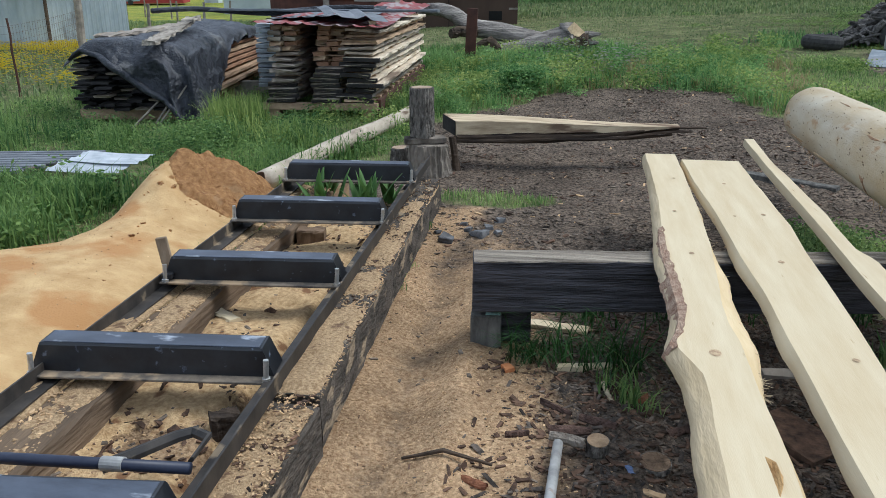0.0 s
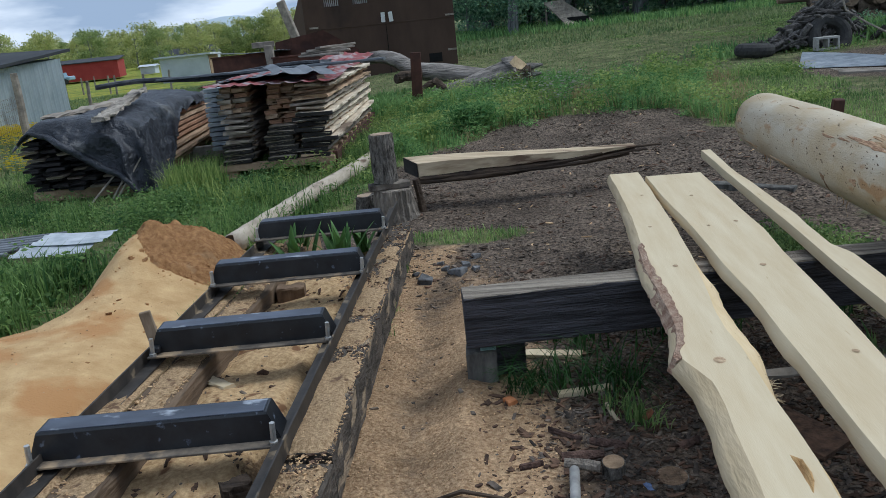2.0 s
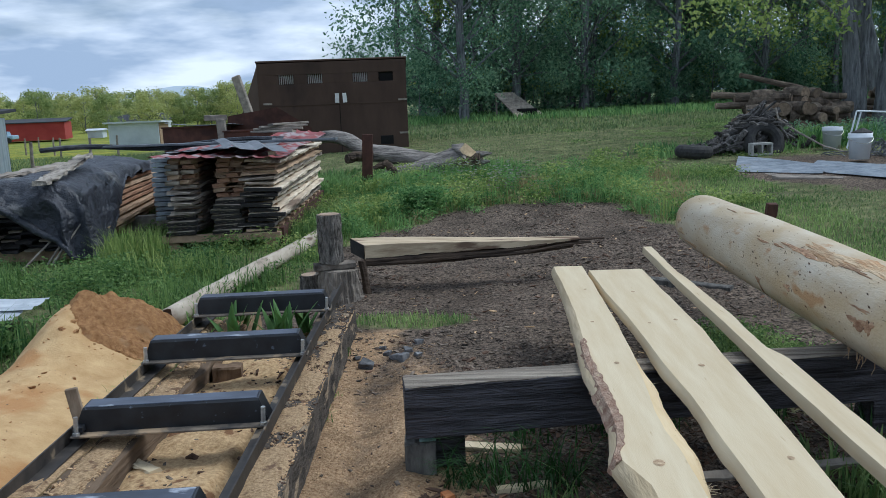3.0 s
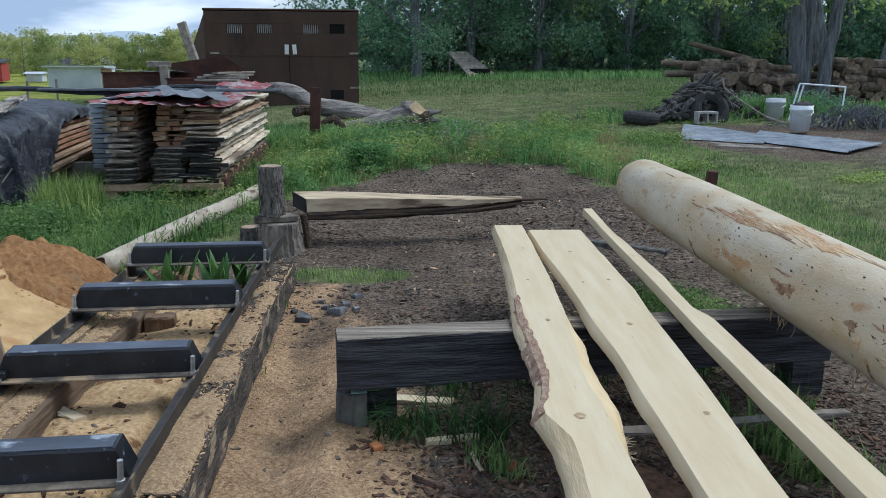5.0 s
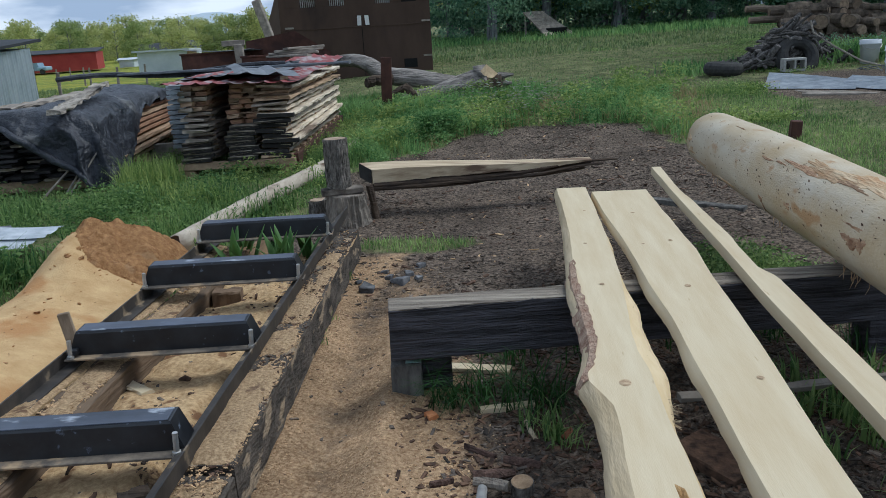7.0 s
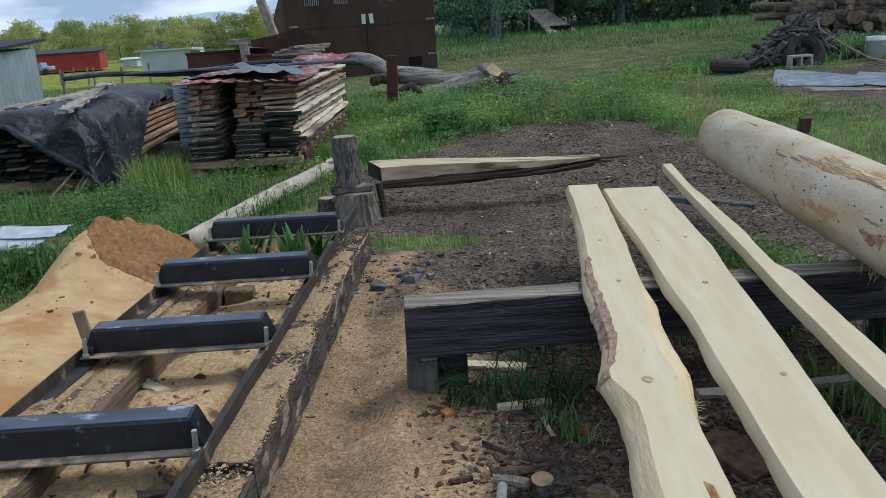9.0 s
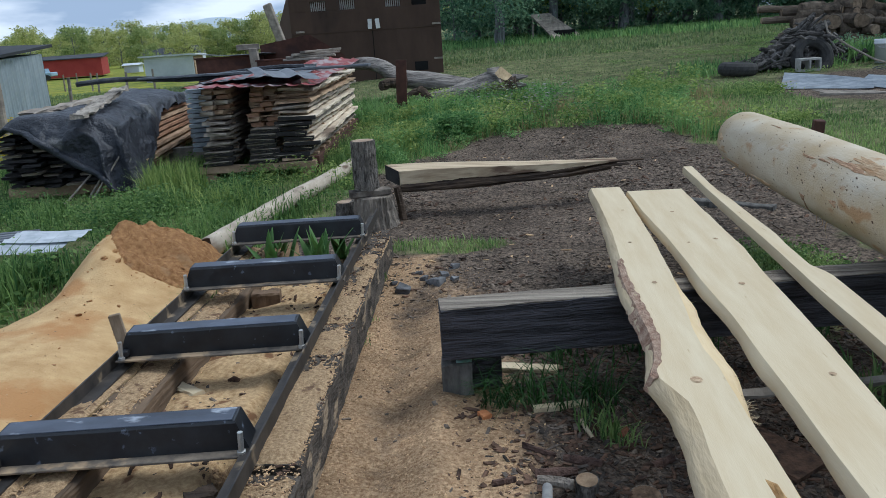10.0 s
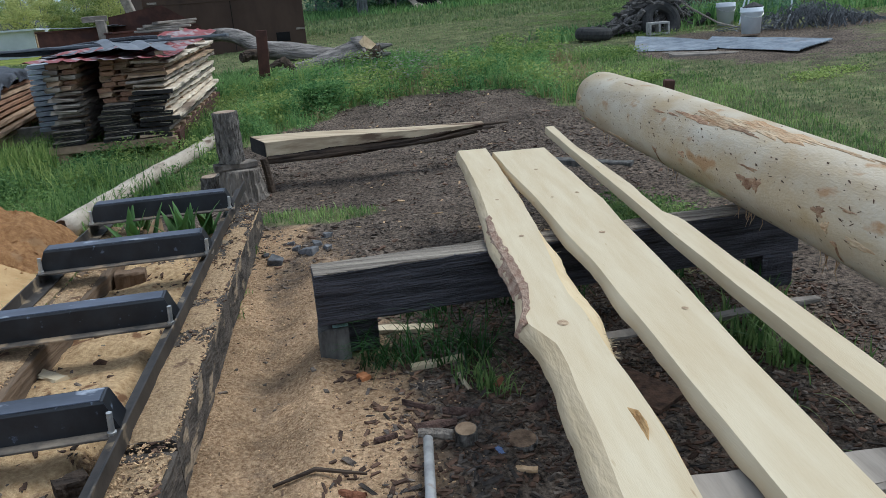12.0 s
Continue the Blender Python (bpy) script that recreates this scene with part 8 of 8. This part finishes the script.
litter("pile_grains", 2200, (-2.9, -0.95, -1.2, 3.6), (0.002, 0.007), PALECHIP, 31, 0.6, 1.4, lambda x, y: sm(0.03, 0.12, pile_height(x, y)), "fine sawdust grains on the heap", lambda x, y: pile_height(x, y) - 0.05)
litter("pile_clods", 700, (-1.85, -1.05, 1.5, 3.0), (0.004, 0.030), OLDDUST, 32, 0.6, 1.3, lambda x, y: sm(0.05, 0.2, pile_height(x, y)) * (0.1 + 0.9 * sm(0.0, 0.3, fbm(x, y, 2.4, 3, 33))), "crumbled clods of old sawdust on the heap", lambda x, y: pile_height(x, y) - 0.055)
litter("pile_crumbs", 900, (-2.6, -0.95, 0.8, 3.6), (0.003, 0.014), surface("orange_crumbs", (0.34, 0.18, 0.08), (0.52, 0.30, 0.14), 20, rough=0.95, island=True, vary=0.3), 11, 0.5, 1.6, lambda x, y: 0.015 + 0.98 * sm(0.15, 0.4, pile_height(x, y)) * sm(-2.0, -1.4, x), "orange bark crumbs on the sawdust heap", lambda x, y: pile_height(x, y) - 0.05)

# sawdust drifts on the sleepers and along the rail
def drift(xa, xb, za, w, ya, yb, thick, cover, seed, label):
    rows = []
    ny, nx = int((yb - ya) / 0.018), 14
    for j in range(ny + 1):
        u = j / ny
        y = ya + (yb - ya) * u
        row = []
        for i in range(nx + 1):
            c = i / nx - 0.5
            x = xa + (xb - xa) * u + w * c
            n = float(fbm(np.array([x * 7]), np.array([y * 4.0]), 1.0, 4, seed)[0])
            cov = cover[0] + (cover[1] - cover[0]) * u
            row.append((x, y, za + thick * (n * 1.9 + cov - 1.2 * abs(2 * c) ** 4 - 1.5 * max(0.0, 1 - min(u, 1 - u) * (yb - ya) / 0.06)) + 0.0015 * random.uniform(-1, 1)))
        rows.append(row)
    tagged(new("sawdust_drift", Geo().sheet(rows).mesh("sawdust_drift", DRIFT, True)), label, "sawdust", "", "stuff")


DRIFT = surface("drifted_sawdust", (0.28, 0.175, 0.088), (0.64, 0.46, 0.265), 75.0, rough=0.95, bump=0.9, dist=0.01, vary=0, c3=(0.20, 0.12, 0.07), spot=0.60, spotscale=14)
drift(0.155, 0.02, 0.236, 0.19, -0.15, 3.2, 0.014, (1.0, -0.35), 5, "sawdust drift on the railroad tie")
drift(0.199, 0.164, 0.215, 0.19, -2.2, -0.20, 0.014, (1.0, 0.9), 6, "sawdust drift on the railroad tie")
drift(-0.785, -0.895, 0.218, 0.13, -2.0, 3.0, 0.012, (0.9, 0.5), 7, "sawdust drift lying along the mill rail")
drift(-0.63, -0.735, 0.206, 0.16, -2.0, 3.0, 0.012, (0.95, 0.6), 8, "sawdust drift on the far railroad tie")


def sawdust_bed():
    """Loose yellow sawdust lying between the ties."""
    xs, ys = np.arange(-0.80, 0.05, 0.016), np.arange(-2.3, 3.05, 0.016)
    gx, gy = np.meshgrid(xs, ys)
    edge = sm(0.0, 0.10, 0.02 - gx) * sm(3.0, 2.6, gy) * sm(-2.3, -2.1, gy)
    gz = height(gx, gy) - 0.03 + edge * (0.038 + 0.030 * fbm(gx, gy, 2.6, 4, 81)) + 0.006 * fbm(gx, gy, 22, 2, 82)
    rows, cols = gx.shape
    idx = np.arange(rows * cols).reshape(rows, cols)
    me = bpy.data.meshes.new("sawdust_bed")
    me.from_pydata(np.stack([gx, gy, gz], -1).reshape(-1, 3), [], np.stack([idx[:-1, :-1], idx[:-1, 1:], idx[1:, 1:], idx[1:, :-1]], -1).reshape(-1, 4))
    me.materials.append(BEDDUST)
    me.shade_smooth()
    tagged(new("sawdust_bed", me), "loose yellow sawdust between the ties of the mill bed", "sawdust", "", "stuff")


BEDDUST = surface("bed_sawdust", (0.36, 0.225, 0.105), (0.66, 0.475, 0.26), 40.0, rough=0.95, bump=0.7, dist=0.012, vary=0, c3=(0.22, 0.115, 0.055), spot=0.61, spotscale=9.0)
sawdust_bed()

# stones by the lane
rng = random.Random(2)
for x, y, s in ((0.28, 2.50, 0.075), (0.47, 2.62, 0.06), (0.52, 2.56, 0.065), (0.55, 2.70, 0.05), (0.40, 2.72, 0.045), (0.62, 2.60, 0.04), (0.35, 2.85, 0.04), (0.2, 2.62, 0.035), (0.60, 2.92, 0.05)):
    g = Geo().box((s * 1.25, s, s * 0.75), pose(x, y, z_at(x, y) + s * 0.25, rng.uniform(-15, 15), rng.uniform(-15, 15), rng.uniform(0, 90)), s * 0.07, s * 0.16)
    solo("stone", g, STONE, "broken grey stone on bare soil", "stone", "stones by the lane")

# scraps of sawn wood
def scrap(x, y, L, w, t, deg, mat, label, tilt=0.0, lift=0.0):
    solo("wood_scrap", wavy_box(L, w, t, pose(x, y, z_at(x, y) + t * 0.45 + lift, tilt, 0, deg), 5, 0.003, 0.003), mat, label, "wood scrap")


scrap(1.22, 0.70, 0.25, 0.045, 0.022, -78, FRESH, "pale sawn strip lying by the rack grass")
scrap(0.76, 1.95, 0.26, 0.16, 0.03, -60, CANT, "pale offcut behind the beam end", 12)
scrap(1.05, 1.12, 0.38, 0.08, 0.02, 80, FRESH, "pale offcut lying under the beam", 0)
scrap(1.33, 0.44, 0.20, 0.018, 0.012, 18, CANT, "thin split stick on bark litter", 10)
scrap(1.42, 0.47, 0.14, 0.018, 0.012, -35, CANT, "thin split stick on bark litter", 10)
scrap(0.88, 0.62, 0.06, 0.045, 0.02, 30, surface("orange_chip", (0.38, 0.14, 0.05), (0.50, 0.22, 0.09), 20), "orange wood chip by a block")
scrap(2.05, 0.30, 0.30, 0.20, 0.05, 40, CHIP, "slab of bark under the boards", 6)
for n in range(14):
    x, y = rng.uniform(1.15, 2.4), rng.uniform(-1.0, 0.7)
    L = rng.uniform(0.05, 0.13)
    a = rng.uniform(0, 3.14)
    z = z_at(x, y) + 0.012
    d = Vector((math.cos(a), math.sin(a), rng.uniform(-.06, .06))) * L / 2
    c = Vector((x, y, z))
    solo("bark_strip", Geo().tube([c - d, c + Vector((rng.uniform(-.01, .01), rng.uniform(-.01, .01), 0.01)), c + d], [0.004, 0.009, 0.003], 7, rough=0.4, flat=0.4), CHIP, "curled strip of brown bark", "bark", "bark strips")
for n in range(16):
    x, y = rng.uniform(-0.55, -0.05), rng.uniform(-0.7, 2.4)
    L = rng.uniform(0.05, 0.14)
    a = rng.uniform(0, 3.14)
    c = Vector((x, y, z_at(x, y) + 0.012))
    d = Vector((math.cos(a), math.sin(a), 0)) * L / 2
    solo("bark_strip", Geo().tube([c - d, c + Vector((0, 0, 0.012)), c + d], [0.010, 0.017, 0.007], 7, rough=0.25, flat=0.4), CHIP, "strip of brown bark inside the mill bed", "bark", "bark strips")
sx, sy = 0.72, -0.16
solo("stick", Geo().tube([(sx - 0.16, sy + 0.02, z_at(sx - .16, sy) + 0.012), (sx, sy, z_at(sx, sy) + 0.02), (sx + 0.18, sy + 0.0, z_at(sx + .18, sy) + 0.012)], [0.006, 0.009, 0.006], 7), ROTTEN, "thin dark stick on the sawdust", "stick")


# larger bark pieces and bits among the litter
def bark_piece(x, y, L, w, deg, mat, label, thick=0.02):
    z = z_at(x, y)
    rr = random.Random(int(x * 1000) + int(y * 100))
    a = radians(deg)
    c = Vector((x, y, z + thick * 0.5))
    d, q = Vector((math.cos(a), math.sin(a), 0)), Vector((-math.sin(a), math.cos(a), 0))
    rows = []
    for i in range(8):
        u = i / 7 - 0.5
        half = 0.5 * w * (1 - 1.6 * abs(u) ** 2.5) * rr.uniform(0.75, 1.15)
        rows.append([c + d * (L * u + rr.uniform(-.004, .004)) + q * (half * k) + Vector((0, 0, thick * (0.7 - 0.8 * k * k) + rr.uniform(-.003, .003))) for k in (-1, -0.5, 0, 0.5, 1)])
    solo("bark_piece", Geo().sheet(rows, 0.008), mat, label, "bark", "bark pieces")


REDBARK = surface("red_brown_bark", (0.16, 0.06, 0.03), (0.36, 0.16, 0.085), 30, rough=0.9, bump=0.8, dist=0.008)
DARKBARK = surface("dark_bark", (0.03, 0.018, 0.015), (0.15, 0.092, 0.07), 26, (1, 1, 1), rough=0.95, bump=0.9, dist=0.01)
bark_piece(1.17, 0.12, 0.16, 0.06, 4, DARKBARK, "thick dark brown chunk of bark on sawdust")
bark_piece(1.28, 0.20, 0.15, 0.05, -20, DARKBARK, "dark curled chunk of bark on the litter")
bark_piece(1.59, 0.28, 0.14, 0.045, 35, DARKBARK, "dark flake of bark under the boards")
bark_piece(0.85, -0.27, 0.1, 0.035, -25, REDBARK, "red-brown flake of bark on sawdust")
bark_piece(1.47, 0.49, 0.09, 0.03, 60, REDBARK, "red-brown flake of bark by the sprouts")
bark_piece(1.11, 0.29, 0.16, 0.022, -38, DARKBARK, "narrow curled strip of bark on sawdust")
bark_piece(0.97, 0.07, 0.09, 0.03, 15, DARKBARK, "small dark flake of bark on sawdust")
scrap(1.46, -0.22, 0.09, 0.03, 0.012, 75, PALECHIP, "pale split chip lying on dark litter")
scrap(1.39, -0.10, 0.05, 0.022, 0.006, 15, surface("blue_plastic", (0.10, 0.14, 0.26), (0.18, 0.24, 0.38), 20, rough=0.4), "small faded blue plastic scrap on the litter")


OLDGRAIN = surface("old_end_grain", (0.10, 0.065, 0.04), (0.30, 0.20, 0.125), 26.0, rough=0.95, bump=0.9, dist=0.01)


TANGRAIN = surface("tan_end_grain", (0.20, 0.13, 0.075), (0.40, 0.28, 0.17), 30.0, rough=0.9, bump=0.6, dist=0.008)


def slice_of(x, y, r, t, label, tilt):
    z = z_at(x, y)
    m = Matrix.Translation((x, y, z + t * 0.6 + r * 0.2)) @ Matrix.Rotation(radians(tilt), 4, "X")
    root = thing("wood_disc", (x, y, z), label, "wood disc")
    part("rim", Geo().tube([(0, 0, -t), (0, 0, t)], [r, r], 18, m, 0.04), BARK, root, "thin bark rim")
    old = r > 0.05
    part("cut_face", Geo().tube([(0, 0, t - 0.002), (0, 0, t + 0.002)], [r * 0.93] * 2, 18, m), OLDGRAIN if old else TANGRAIN, root, "brown weathered end grain" if old else "tan end grain")


slice_of(1.275, -0.015, 0.043, 0.03, "small tan cut disc of a branch on the litter", 8)
slice_of(1.485, -0.02, 0.060, 0.010, "flat cut disc with rings on the litter", 6)
slice_of(2.52, -0.20, 0.06, 0.012, "flat cut disc lying under the boards", 4)

hz = z_at(1.12, -0.1) + 0.035
ham = thing("mallet", (1.12, -0.15, hz), "hammer with a grey pipe handle and wooden head on the ground", "hammer")
part("handle", Geo().tube([(1.105, -0.62, hz - 0.005), (1.13, -0.04, hz + 0.01)], [0.019, 0.019], 14), PIPEGREY, ham, "scuffed grey pipe handle", True)
part("head", Geo().tube([(1.095, -0.005, hz + 0.018), (1.13, -0.008, hz + 0.016), (1.18, -0.018, hz + 0.014), (1.225, -0.03, hz + 0.010)], [0.016, 0.020, 0.022, 0.020], 10, None, 0.10), DEADSTUMP, ham, "rough wooden head")
